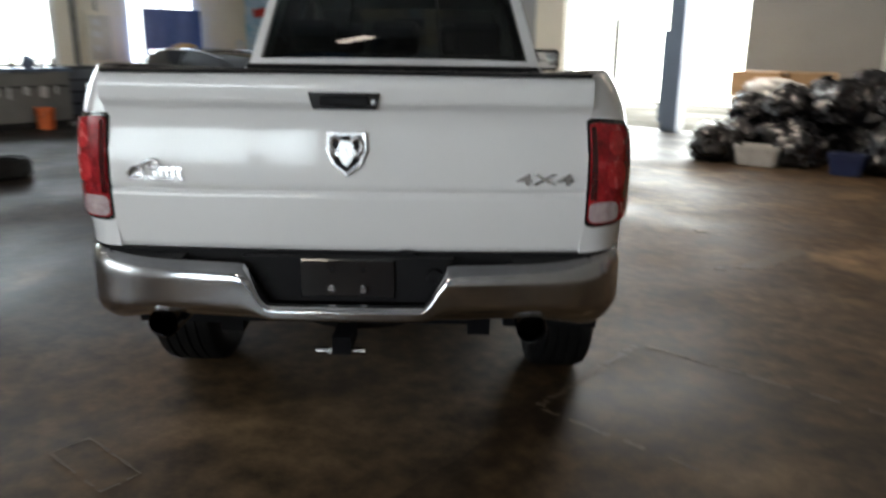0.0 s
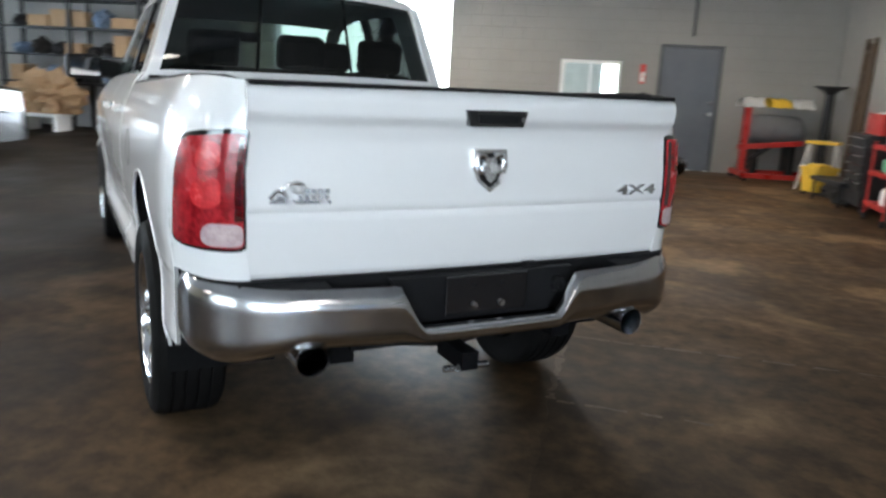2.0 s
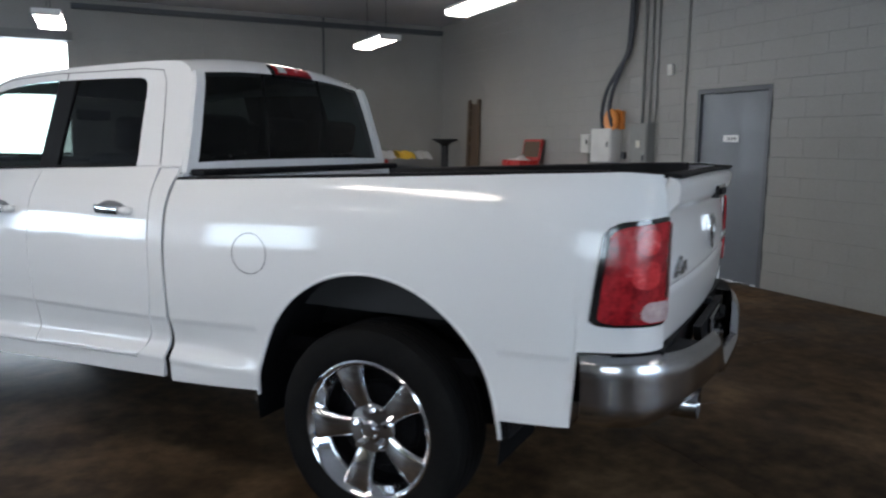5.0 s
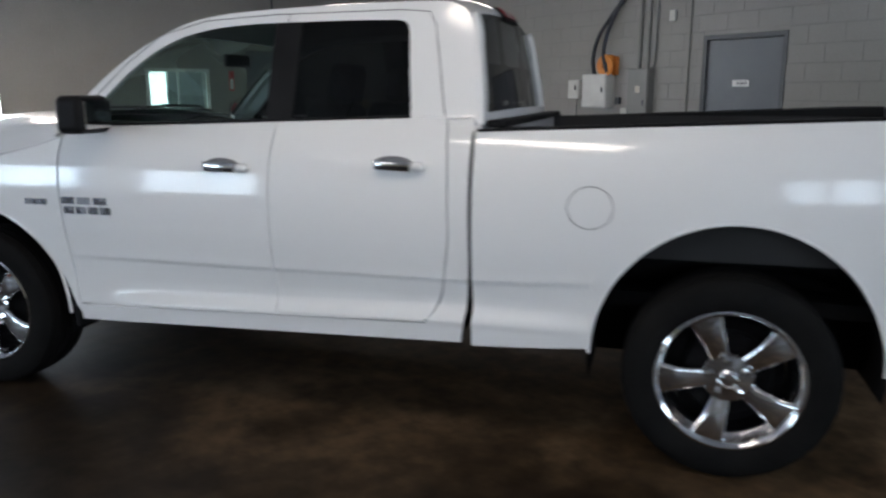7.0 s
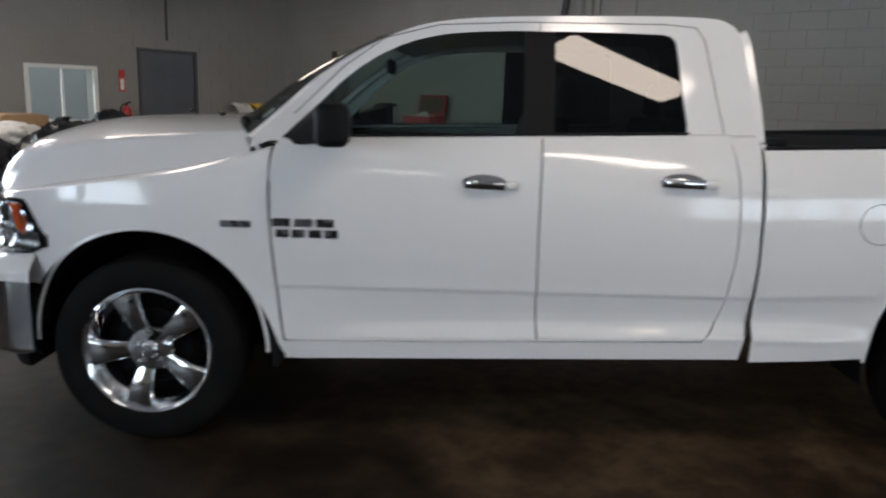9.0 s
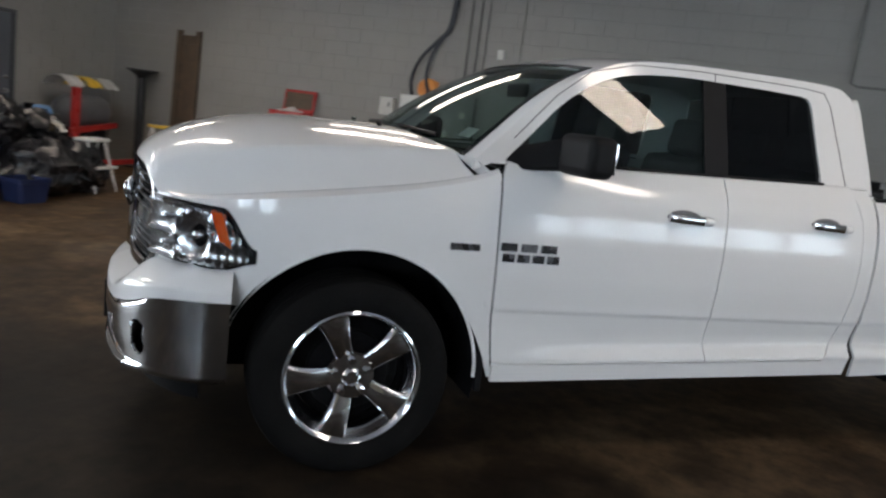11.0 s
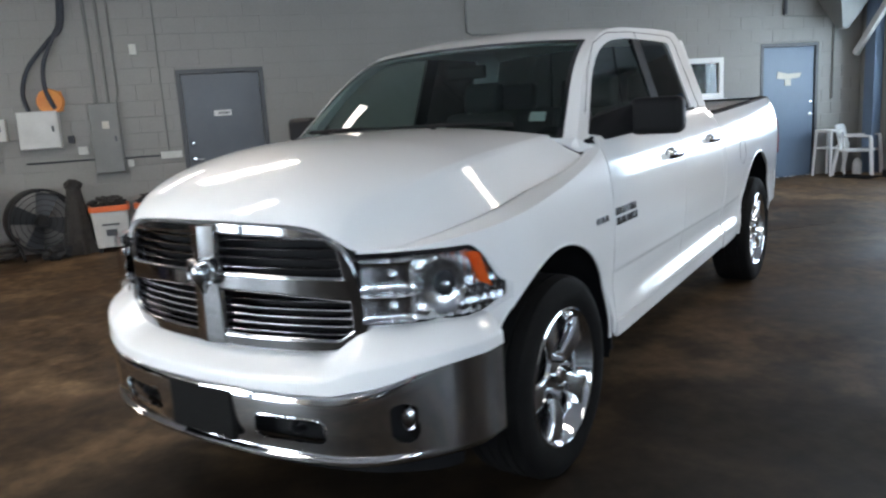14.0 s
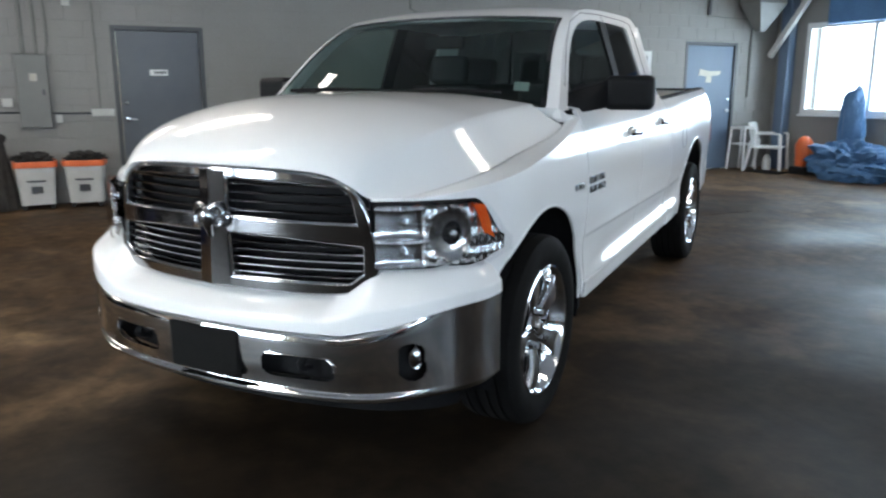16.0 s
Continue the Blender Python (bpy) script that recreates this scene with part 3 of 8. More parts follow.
# tail lights on the bed corners
def light_sheet(s, u0, u1, z0, z1, out, slant=0.09, nu=28, nv=18, corner=0.0, drop=0.0):
    """A sheet round the bed's corner; corner: share of its width that is rounded off, drop: fall of its top towards the front."""
    def fn(a, b):
        k = 0.0
        if corner:
            e = max(0.0, 1 - min(a, 1 - a) / corner)
            k = 1 - math.sqrt(max(0.0, 1 - e * e))
        cut = k * min(0.5 * (z1 - z0), corner * 0.16)
        top = z1 - drop * (1 - a) ** 1.5 - cut * (1.0 if a < 0.5 else 0.45)
        z = z0 + cut * 0.6 + (top - z0 - cut * 0.6) * b
        lo = u0 + slant * (z - 0.875) / 0.35
        p = bed_plan(lo + (u1 - lo) * a)
        q = bed_plan(lo + (u1 - lo) * a + 0.01)
        n = Vector((-(q.y - p.y), q.x - p.x)).normalized()
        x = p.x * side_x(p.y, z)
        return Vector((s * (x + out * abs(n.x)), p.y - out * abs(n.y), z))
    return grid(bmesh.new(), nu, nv, fn)


for s in (-1, 1):
    lamp = part("tail_light", light_sheet(s, 0.385, 1.0, 0.872, 1.230, 0.006, 0.075, corner=0.22, drop=0.02), GLOSS_BLACK, truck, "red tail light with a clear lower lens", solid=0.02)
    part("red_lens", light_sheet(s, 0.425, 0.972, 0.884, 1.216, 0.016, 0.065, corner=0.2, drop=0.02), RED_LENS, lamp, solid=0.008)
    for z, r in ((1.045, 0.062), (1.150, 0.055)):
        part("bulb_reflector", light_sheet(s, 0.70 - r * 1.9, 0.70 + r * 1.9, z - r * 0.75, z + r * 0.75, 0.0185, 0.03, 16, 12, 0.5), RED_LIT, lamp, "bright red round reflector", solid=0.004)
    part("smoked_lens", light_sheet(s, 0.89, 0.965, 0.965, 1.205, 0.019, 0.03), RED_DARK, lamp, "dark red lens edge", solid=0.004)
    part("reverse_lens", light_sheet(s, 0.66, 0.965, 0.890, 0.957, 0.019, 0.02, corner=0.3), REVERSE_LENS, lamp, "ribbed clear reverse lens", solid=0.006)


# rear bumper: plan curve from the centre to the side
REAR_PLAN = curve([(0.0, -1.205), (0.25, -1.20), (0.5, -1.175), (0.72, -1.125), (0.85, -1.05), (0.925, -0.93), (0.94, -0.82)], 10)


def along(path, a):
    i = min(max(a, 0), 1) * (len(path) - 1)
    k = min(int(i), len(path) - 2)
    return path[k].lerp(path[k + 1], i - k)


def bumper_top(x):
    """Top edge of the rear bumper with its notch for the plate."""
    return 0.632 + 0.133 * smooth_step(0.245, 0.335, abs(x)) + 0.012 * smooth_step(0.6, 0.9, abs(x))


rear_off = table([0.0, 0.12, 0.3, 0.7, 0.9, 1.0], [0.06, 0.02, 0.0, 0.0, 0.012, 0.035])


def rear_bumper_face(a, b):
    k = 1 if a >= 0.5 else -1
    p = along(REAR_PLAN, abs(a - 0.5) * 2)
    top, low = bumper_top(p.x), 0.572 - 0.05 * smooth_step(0.55, 0.9, p.x)
    z = low + (top - low) * b
    o = rear_off(b)
    n = 1 - 0.5 * smooth_step(0.7, 0.94, p.x)
    return Vector((k * (p.x - o * 0.6 * smooth_step(0.6, 0.94, p.x)), p.y + o * n, z))


rb = grid(bmesh.new(), 120, 16, rear_bumper_face)
bumper = part("rear_bumper", rb, WORN_CHROME, truck, "lightly scuffed chrome rear bumper", solid=0.012)
pad = bmesh.new()
for k in (-1, 1):
    def pad_at(a, b):
        p = along(REAR_PLAN, 0.36 + 0.44 * a)
        inner = max(-1.03, p.y + 0.045)
        return Vector((k * p.x, inner + (p.y + 0.034 - inner) * b, bumper_top(p.x) + 0.002 + 0.006 * (1 - b)))
    grid(pad, 16, 3, pad_at)
box(pad, -0.80, 0.80, -1.06, -0.98, 0.70, 0.782)
part("step_pad", pad, PLASTIC, bumper, "black plastic step pad", False)
nt = plate(bmesh.new(), [(-0.345, 0.775), (-0.25, 0.625), (0.25, 0.625), (0.345, 0.775)], [], lambda a, b, d: Vector((a, -1.115 + d, b)), 0.03)
part("plate_recess", nt, PLASTIC, bumper, "black plastic recess", False)
part("plate_bracket", boxed(-0.155, 0.155, -1.128, -1.117, 0.638, 0.772), GLOSS_BLACK, bumper, "empty black plate bracket", False, bevel=0.006)
for x in (-0.052, 0.052):
    part("bolt", tube(bmesh.new(), [(x, -1.14, 0.672), (x, -1.126, 0.672)], 0.011, 10), CHROME_DULL, bumper)
    part("screw_hole", tube(bmesh.new(), [(x, -1.132, 0.738), (x, -1.126, 0.738)], 0.008, 8), PLASTIC, bumper)
sock = lathe(bmesh.new(), [(0.0, -1.128), (0.014, -1.128), (0.014, -1.136), (0.026, -1.136), (0.03, -1.115)], "y", 16, Matrix.Translation((0.285, 0, 0.715)))
part("trailer_socket", sock, PLASTIC, bumper, "round black trailer socket")
part("tailgate_latch", boxed(0.17, 0.215, -1.09, -1.06, 0.765, 0.79), PLASTIC, bumper, "", False)
# hitch receiver and tow bar under the bumper
hitch = boxed(-0.42, 0.42, -0.98, -0.92, 0.50, 0.56)
tube(hitch, [(-0.03, -1.09, 0.455), (-0.03, -0.9, 0.455)], 0.045, 4)
part("hitch_receiver", hitch, UNDER, truck, "dark steel hitch receiver", False)
part("hitch_pin", tube(bmesh.new(), [(-0.12, -1.07, 0.43), (0.05, -1.07, 0.43)], 0.012, 10), CHROME_DULL, truck)
for s in (-1, 1):
    pipe = lathe(bmesh.new(), [(0.046, -0.9), (0.047, -1.15), (0.049, -1.154), (0.051, -1.15), (0.050, -0.85)], "y", 28, Matrix.Translation((s * 0.605, 0, 0.552)))
    part("exhaust_tip", pipe, GRILLE_CHROME, truck, "dark chrome exhaust tip")
    part("exhaust_bore", tube(bmesh.new(), [(s * 0.605, -0.97, 0.552), (s * 0.605, -0.9, 0.552)], 0.0455, 20), UNDER, truck)
    part("exhaust_pipe", tube(bmesh.new(), curve([(s * 0.605, -0.86, 0.552), (s * 0.6, -0.6, 0.58), (s * 0.55, -0.2, 0.7), (s * 0.4, 0.5, 0.55), (s * 0.3, 1.6, 0.45)], 6), 0.035, 12), UNDER, truck)

# chassis under the body
ch = bmesh.new()
for s in (-1, 1):
    box(ch, s * 0.44 - 0.04, s * 0.44 + 0.04, -0.95, 4.2, 0.45, 0.60)
box(ch, -0.80, 0.80, -0.55, 3.1, 0.60, 0.66)
box(ch, -0.86, 0.86, 1.05, 3.0, 0.47, 0.60)
box(ch, -0.55, 0.55, 3.0, 4.25, 0.55, 0.95)
box(ch, -0.80, 0.80, -0.98, -0.55, 0.58, 0.64)
part("chassis_frame", ch, UNDER, truck, "dark steel chassis", False)
for yc in (REAR_AXLE, FRONT_AXLE):
    ax = tube(bmesh.new(), [(-0.75, yc, axle_z(yc)), (0.75, yc, axle_z(yc))], 0.05, 12)
    lathe(ax, [(0.03, -0.14), (0.13, -0.09), (0.16, 0.0), (0.13, 0.09), (0.03, 0.14)], "x", 16, Matrix.Translation((0.0, yc, axle_z(yc))))
    part("axle", ax, UNDER, truck)
part("spare_wheel_carrier", lathe(bmesh.new(), [(0.0, 0.47), (0.3, 0.47), (0.36, 0.52), (0.36, 0.60), (0.3, 0.66), (0.0, 0.66)], "z", 28, Matrix.Translation((0, -0.58, -0.03))), RUBBER, truck)


# doors and cab sides
front_seam = table([0.38, 0.47, 0.80, 1.10, 1.24, 1.34], [2.945, 2.975, 3.01, 3.025, 3.02, 2.985])
mid_seam = table([0.38, 0.60, 0.98, 1.36], [1.905, 1.915, 1.922, 1.912])
rear_seam = table([0.44, 0.47, 0.52, 0.60, 0.70, 0.85, 1.10, 1.25, 1.36], [1.27, 1.215, 1.175, 1.145, 1.128, 1.112, 1.118, 1.135, 1.155])


def door_sheet(s, ya, yb, gap):
    def fn(a, b):
        y = ya(1.0) + (yb(1.0) - ya(1.0)) * a
        z0 = 0.466 + sill(y)
        z = z0 + (belt(y) + 0.006 - z0) * b
        lo, hi = ya(z - sill(y)) + gap, yb(z - sill(y)) - gap
        y = lo + (hi - lo) * a
        return Vector((s * side_x(y, z), y, z))
    return grid(bmesh.new(), 30, 120, fn)


def panel_below(s, z0, z1, ya, yb):
    return grid(bmesh.new(), 30, 5, lambda a, b: Vector((s * side_ledge(z0 + (z1 - z0) * b), ya + (yb - ya) * a, z0 + (z1 - z0) * b + sill(ya + (yb - ya) * a))))


win_top = table([1.31, 1.345, 1.40, 1.7, 2.0, 2.27, 2.44, 2.58, 2.72, 2.86, 2.985], [1.64, 1.735, 1.762, 1.767, 1.766, 1.752, 1.720, 1.663, 1.570, 1.435, 1.31])


def window_outline(y0, y1, inset=0.0):
    """Side glass between two places along the truck."""
    n = 22
    ys = [y0 + (y1 - y0) * i / n for i in range(n + 1)]
    top = [(y, max(win_top(y) - inset, belt(y) + 0.02)) for y in ys if y0 > 1.4 or y > 1.42]
    bot = [(y, belt(y) + 0.012 + inset) for y in ys]
    back = [] if y0 > 1.4 else [(1.408, 1.763), (1.376, 1.755), (1.356, 1.735), (1.348, 1.70), (1.33, 1.52), (1.313, 1.39), (1.315, 1.365)]
    return (bot if y0 > 1.4 else bot[1:]) + top[::-1] + back


EDGE = curve([(3.12, 1.30), (2.985, 1.425), (2.84, 1.558), (2.68, 1.670), (2.53, 1.745), (2.37, 1.795), (2.1, 1.823), (1.6, 1.838), (1.25, 1.838), (1.135, 1.816), (1.08, 1.752), (1.055, 1.6), (1.035, 1.45), (1.025, 1.325)], 6)

for s in (-1, 1):
    zo = lambda a, b, d: Vector((s * (upper_x(b) - d), a, b))
    fd = part("front_door", door_sheet(s, mid_seam, front_seam, 0.003), PAINT, truck, solid=0.02)
    rd = part("rear_door", door_sheet(s, rear_seam, mid_seam, 0.003), PAINT, truck, solid=0.02)
    part("rocker_panel", panel_below(s, 0.385, 0.460, 1.06, 2.97), PAINT, truck, solid=0.02)
    back_edge = table([0.385, 0.50, 0.80, 1.1, 1.30, 1.45, 1.60, 1.70, 1.76], [1.075, 1.05, 1.028, 1.03, 1.03, 1.038, 1.058, 1.072, 1.086])
    front_edge = table([0.385, 0.47, 0.52, 0.60, 0.70, 0.85, 1.10, 1.25, 1.345, 1.56, 1.70, 1.76], [1.27, 1.212, 1.172, 1.142, 1.125, 1.109, 1.115, 1.132, 1.157, 1.197, 1.222, 1.236])

    def corner(a, b):
        z = 0.43 + 1.33 * b
        k = smooth_step(1.28, 1.40, z)
        x = side_x(1.1, min(z, 1.36)) * (1 - k) + (upper_x(z) + 0.0015) * k
        return Vector((s * x, back_edge(z) + (front_edge(z - sill(1.2)) - back_edge(z)) * a, z))
    part("cab_corner", grid(bmesh.new(), 5, 130, corner), PAINT, truck, solid=0.012)
    part("door_jamb", boxed(*sorted((s * 0.835, s * 0.872)), 1.06, 3.0, 0.46, 1.27), UNDER, truck, smooth=False)
    # upper side frame with one long window opening
    low = [(y, belt(y) - 0.002) for y in (1.03, 1.3, 1.7, 2.1, 2.5, 2.9, 3.05)]
    outline = low + [(3.13, 1.255)] + [(p.x, p.y) for p in EDGE]
    part("cab_side_frame", plate(bmesh.new(), outline, [window_outline(1.315, 2.985)], zo, 0.035), PAINT, truck, smooth=False)
    seam = tube(bmesh.new(), [(s * (upper_x(z) + 0.0005), y, z) for y, z in ((1.16, 1.345), (1.20, 1.56), (1.235, 1.74), (1.27, 1.795), (1.4, 1.806), (2.0, 1.803), (2.35, 1.785), (2.58, 1.725), (2.75, 1.60), (2.95, 1.40))], 0.0019, 6)
    part("door_seam", seam, UNDER, truck)
    part("seam_middle", tube(bmesh.new(), [(s * (upper_x(z) + 0.0005), 1.925, z) for z in (1.77, 1.802)], 0.0019, 6), UNDER, truck)
    def curved_pane(y0, y1):
        def fn(a, b):
            y = y0 + (y1 - y0) * a
            lo, hi = belt(y) - 0.01, min(max(win_top(max(y, 1.42)) + 0.02, belt(y) + 0.03), 1.79)
            z = lo + (hi - lo) * b
            return Vector((s * (upper_x(z) - 0.010 - 0.13 * (z - 1.53) ** 2), y, z))
        return grid(bmesh.new(), 24, 14, fn)
    part("side_glass", curved_pane(1.985, 2.90), GLASS, fd, "lightly tinted side glass")
    part("side_glass", curved_pane(1.31, 1.87), TINT, rd, "dark privacy side glass")
    part("pillar_trim", plate(bmesh.new(), window_outline(1.862, 1.99), [], lambda a, b, d: Vector((s * (upper_x(b) - 0.003 - d), a, b)), 0.02), PLASTIC, fd, "dark pillar trim", False)
    part("mirror_sail", plate(bmesh.new(), window_outline(2.885, 2.985), [], lambda a, b, d: Vector((s * (upper_x(b) + 0.004 - d), a, b)), 0.02), PLASTIC, fd, "", False)
    part("belt_moulding", tube(bmesh.new(), [(s * (upper_x(belt(y)) + 0.004), y, belt(y) + 0.016) for y in (1.31, 1.6, 2.0, 2.4, 2.8, 2.985)], 0.007, 8), PLASTIC, fd)
    def ledge(a, b):
        y = 1.04 + (2.99 - 1.04) * a
        x0, x1 = side_x(y, belt(y)) - 0.004, upper_x(belt(y)) - 0.012
        return Vector((s * (x0 + (x1 - x0) * b), y, belt(y) + 0.004 + 0.010 * math.sin(b * 1.5)))
    part("belt_ledge", grid(bmesh.new(), 30, 4, ledge), PAINT, truck, solid=0.006)
    # door handles: chrome pull with a body-coloured cup end
    for dr, y0 in ((fd, 2.25), (rd, 1.45)):
        z0 = 1.145 if dr is fd else 1.168
        x0, y0 = side_x(y0, z0), y0 - 0.015
        pull = bmesh.new()
        strap = curve([(0.012, y0), (0.032, y0 - 0.025), (0.037, y0 - 0.085), (0.033, y0 - 0.165)], 5)
        rings = [[pull.verts.new((s * (x0 + p.x + dx), p.y, z0 + dz - 0.03 * (y0 - p.y))) for dx, dz in ((-0.006, -0.017), (0.004, -0.019), (0.009, -0.009), (0.009, 0.009), (0.004, 0.019), (-0.006, 0.017))] for p in strap]
        for p, q in zip(rings, rings[1:]):
            for k in range(6):
                pull.faces.new((p[k], q[k], q[(k + 1) % 6], p[(k + 1) % 6]))
        pull.faces.new(rings[0])
        pull.faces.new(rings[-1][::-1])
        part("door_handle", pull, CHROME, dr, "chrome door handle")
        end = bmesh.new()
        bmesh.ops.create_cube(end, size=1, matrix=Matrix.Translation((s * (x0 + 0.017), y0 - 0.195, z0 - 0.006)) @ Matrix.Diagonal((0.046, 0.055, 0.036, 1)))
        part("handle_end", end, PAINT, dr, bevel=0.014)
        # flat grey disc: the shade inside the white cup, put into its colour
        cup = lathe(bmesh.new(), [(0.0, 0.0015), (0.034, 0.0015), (0.042, 0.0035), (0.046, 0.0)], "x", 24, Matrix.Translation((s * (x0 - 0.001), y0 - 0.085, z0 - 0.004)) @ Matrix.Diagonal((s, 2.0, 0.85, 1)))
        part("handle_cup", cup, CUP_SHADE, dr, "grey disc painting the shade in the hand cup")
    # wing mirror
    mb = bmesh.new()
    bmesh.ops.create_cube(mb, size=1.0, matrix=Matrix.Translation((s * 1.078, 2.745, 1.368)) @ Matrix.Rotation(radians(-s * 8), 4, "Z") @ Matrix.Diagonal((0.235, 0.13, 0.165, 1)))
    mir = part("wing_mirror", mb, PLASTIC, fd, "black plastic wing mirror", True, bevel=0.035)
    mir.modifiers["edges"].segments = 5
    arm = bmesh.new()
    for p in ((0.845, 3.01, 1.262), (0.80, 3.01, 1.30), (0.85, 2.94, 1.275), (0.83, 2.80, 1.290), (0.83, 2.93, 1.37), (0.83, 2.82, 1.40), (1.0, 2.80, 1.302), (1.0, 2.70, 1.302), (1.0, 2.80, 1.43), (1.0, 2.71, 1.43)):
        arm.verts.new((s * p[0], p[1], p[2]))
    bmesh.ops.convex_hull(arm, input=arm.verts)
    part("mirror_arm", arm, PLASTIC, fd, bevel=0.015)
    mg = boxed(-0.095, 0.095, -0.072, -0.068, -0.06, 0.06, m=Matrix.Translation((s * 1.078, 2.745, 1.368)) @ Matrix.Rotation(radians(-s * 8), 4, "Z"))
    part("mirror_glass", mg, CHROME, fd, "mirror glass", False)
    # maker's name in plain chrome bars, and a small fender badge
    for j, (zz, n) in enumerate(((0.965, 3), (0.92, 4))):
        for i in range(n):
            wd = 0.27 / n
            y1 = 3.01 - i * wd - (0.012 if j else 0)
            nm = boxed(*sorted((s * (side_x(2.9, zz) - 0.001), s * (side_x(2.9, zz) + 0.006))), y1 - wd * 0.8, y1, zz - 0.017, zz + 0.017)
            part("badge_bar", nm, BADGE_GREY, fd, "", False, bevel=0.002)
    bb = boxed(*sorted((s * 0.968, s * 0.978)), 3.10, 3.225, 0.94, 0.968)
    part("fender_badge", bb, BADGE_GREY, truck, "small dark chrome badge", False, bevel=0.003)

# fuel door: thin ring seam on the driver side
ring = [(-(side_x(0.545 + 0.088 * math.cos(a), 1.02 + 0.082 * math.sin(a)) + 0.0006), 0.545 + 0.088 * math.cos(a), 1.02 + 0.082 * math.sin(a)) for a in (2 * math.pi * i / 48 for i in range(49))]
part("fuel_door_seam", tube(bmesh.new(), ring, 0.0015, 6), LINER, truck)


# greenhouse: windscreen, roof and rear window are lofted across from edge to edge
def bulge(i):
    k = i / (len(EDGE) - 1)
    by = table([0, 0.30, 0.42, 0.6, 0.72, 0.80, 1], [0.24, 0.10, 0.03, 0.0, -0.02, -0.03, -0.03])(k)
    bz = table([0, 0.30, 0.42, 0.6, 0.72, 0.80, 1], [0.03, 0.026, 0.034, 0.050, 0.045, 0.02, 0.01])(k)
    return by, bz


def across(i, q):
    j = min(int(i), len(EDGE) - 2)
    p = EDGE[j].lerp(EDGE[j + 1], i - j)
    by, bz = bulge(i)
    k = 1 - abs(q) ** 2.4
    return Vector((q * upper_x(p.y), p.x + by * k, p.y + bz * k))


def loft(i0, i1, q0, q1, nu, nv):
    return grid(bmesh.new(), nu, nv, lambda a, b: across(i0 + (i1 - i0) * a, q0 + (q1 - q0) * b))


WS0, WS1, RW0, RW1 = 0.5, 23.5, 58.5, 75.4
part("roof", loft(WS1, RW0, -1, 1, 34, 40), PAINT, truck, solid=0.02)


def bent_pane(i0, i1, q, nu, nv):
    """Glass bent evenly from edge to edge: a parabola through its top, middle and bottom lines."""
    def fn(a, b):
        x = -q + 2 * q * b
        p0, pm, p1 = across(i0, x), across((i0 + i1) / 2, x), across(i1, x)
        return p0.lerp(p1, a) + (pm - p0.lerp(p1, 0.5)) * 4 * a * (1 - a)
    return grid(bmesh.new(), nu, nv, fn)


part("windscreen", bent_pane(WS0, WS1, 0.94, 20, 36), GLASS, truck, "lightly tinted windscreen")
rear_glass = part("rear_window", bent_pane(RW0, RW1, 0.93, 16, 36), TINT_REAR, truck, "dark tinted rear window with a sliding middle pane")
for q in (-0.33, 0.33):
    part("slider_bar", tube(bmesh.new(), [across(RW0, q).lerp(across(RW1, q), k / 6) + Vector((0, 0.006, 0)) for k in range(7)], 0.009, 6), PLASTIC, rear_glass)
for s in (-1, 1):
    part("windscreen_pillar", loft(0, WS1, s * 0.94, s * 1.0, 22, 3), PAINT, truck, solid=0.03)
    part("rear_pillar", loft(RW0, 78, s * 0.93, s * 1.0, 16, 3), PAINT, truck, solid=0.03)
    part("windscreen_edge", loft(WS0, WS1, s * 0.915, s * 0.94, 22, 1), GLOSS_BLACK, truck, solid=-0.003)
part("rear_sill", loft(RW1, 78, -0.93, 0.93, 1, 24), PAINT, truck, solid=0.03)
part("cab_back_panel", boxed(-0.86, 0.86, 0.998, 1.03, 0.5, 1.325), PAINT, truck, smooth=False)
part("windscreen_header", loft(WS1 - 1.2, WS1, -0.94, 0.94, 2, 24), GLOSS_BLACK, truck, solid=-0.003)
hm = grid(bmesh.new(), 16, 4, lambda a, b: across(RW0 - 4.2 + 4.8 * b, -0.235 + 0.47 * a) + Vector((0, -0.014, 0.004)))
lampc = part("high_brake_light", hm, PLASTIC, truck, "red high brake light housing", solid=0.015)
part("brake_lens", grid(bmesh.new(), 16, 3, lambda a, b: across(RW0 - 3.6 + 3.6 * b, -0.215 + 0.43 * a) + Vector((0, -0.02, 0.005))), RED_LENS, lampc, solid=0.006)
part("cargo_lens", grid(bmesh.new(), 4, 2, lambda a, b: across(RW0 - 3.2 + 2.9 * b, -0.19 + 0.09 * a) + Vector((0, -0.026, 0.006))), CLEAR_LENS, lampc, "clear cargo lens")

# inside the cab
inside = bmesh.new()
box(inside, -0.80, 0.80, 1.06, 3.05, 0.60, 0.66)
for s in (-1, 1):
    box(inside, *sorted((s * 0.80, s * 0.835)), 1.06, 3.0, 0.60, 1.27)
part("cab_lining", inside, SEAT, truck, "dark cab lining", False)
part("headliner", loft(WS1 + 1, RW0 - 1, -0.93, 0.93, 16, 16), WHITE, truck, "pale grey headliner").location.z = -0.035
dash = bmesh.new()
grid(dash, 20, 10, lambda a, b: Vector(((a - 0.5) * 1.56, 2.62 + 0.52 * b - 0.06 * abs(a - 0.5), 1.08 + 0.22 * math.sin(b * 1.5) + 0.02 * math.cos((a - 0.25) * 12))))
box(dash, -0.78, 0.78, 2.62, 3.02, 0.66, 1.09)
part("dashboard", dash, PLASTIC, truck, "black dashboard")
sw = bmesh.new()
smat = Matrix.Translation((-0.38, 2.44, 1.14)) @ Matrix.Rotation(radians(-62), 4, "X")
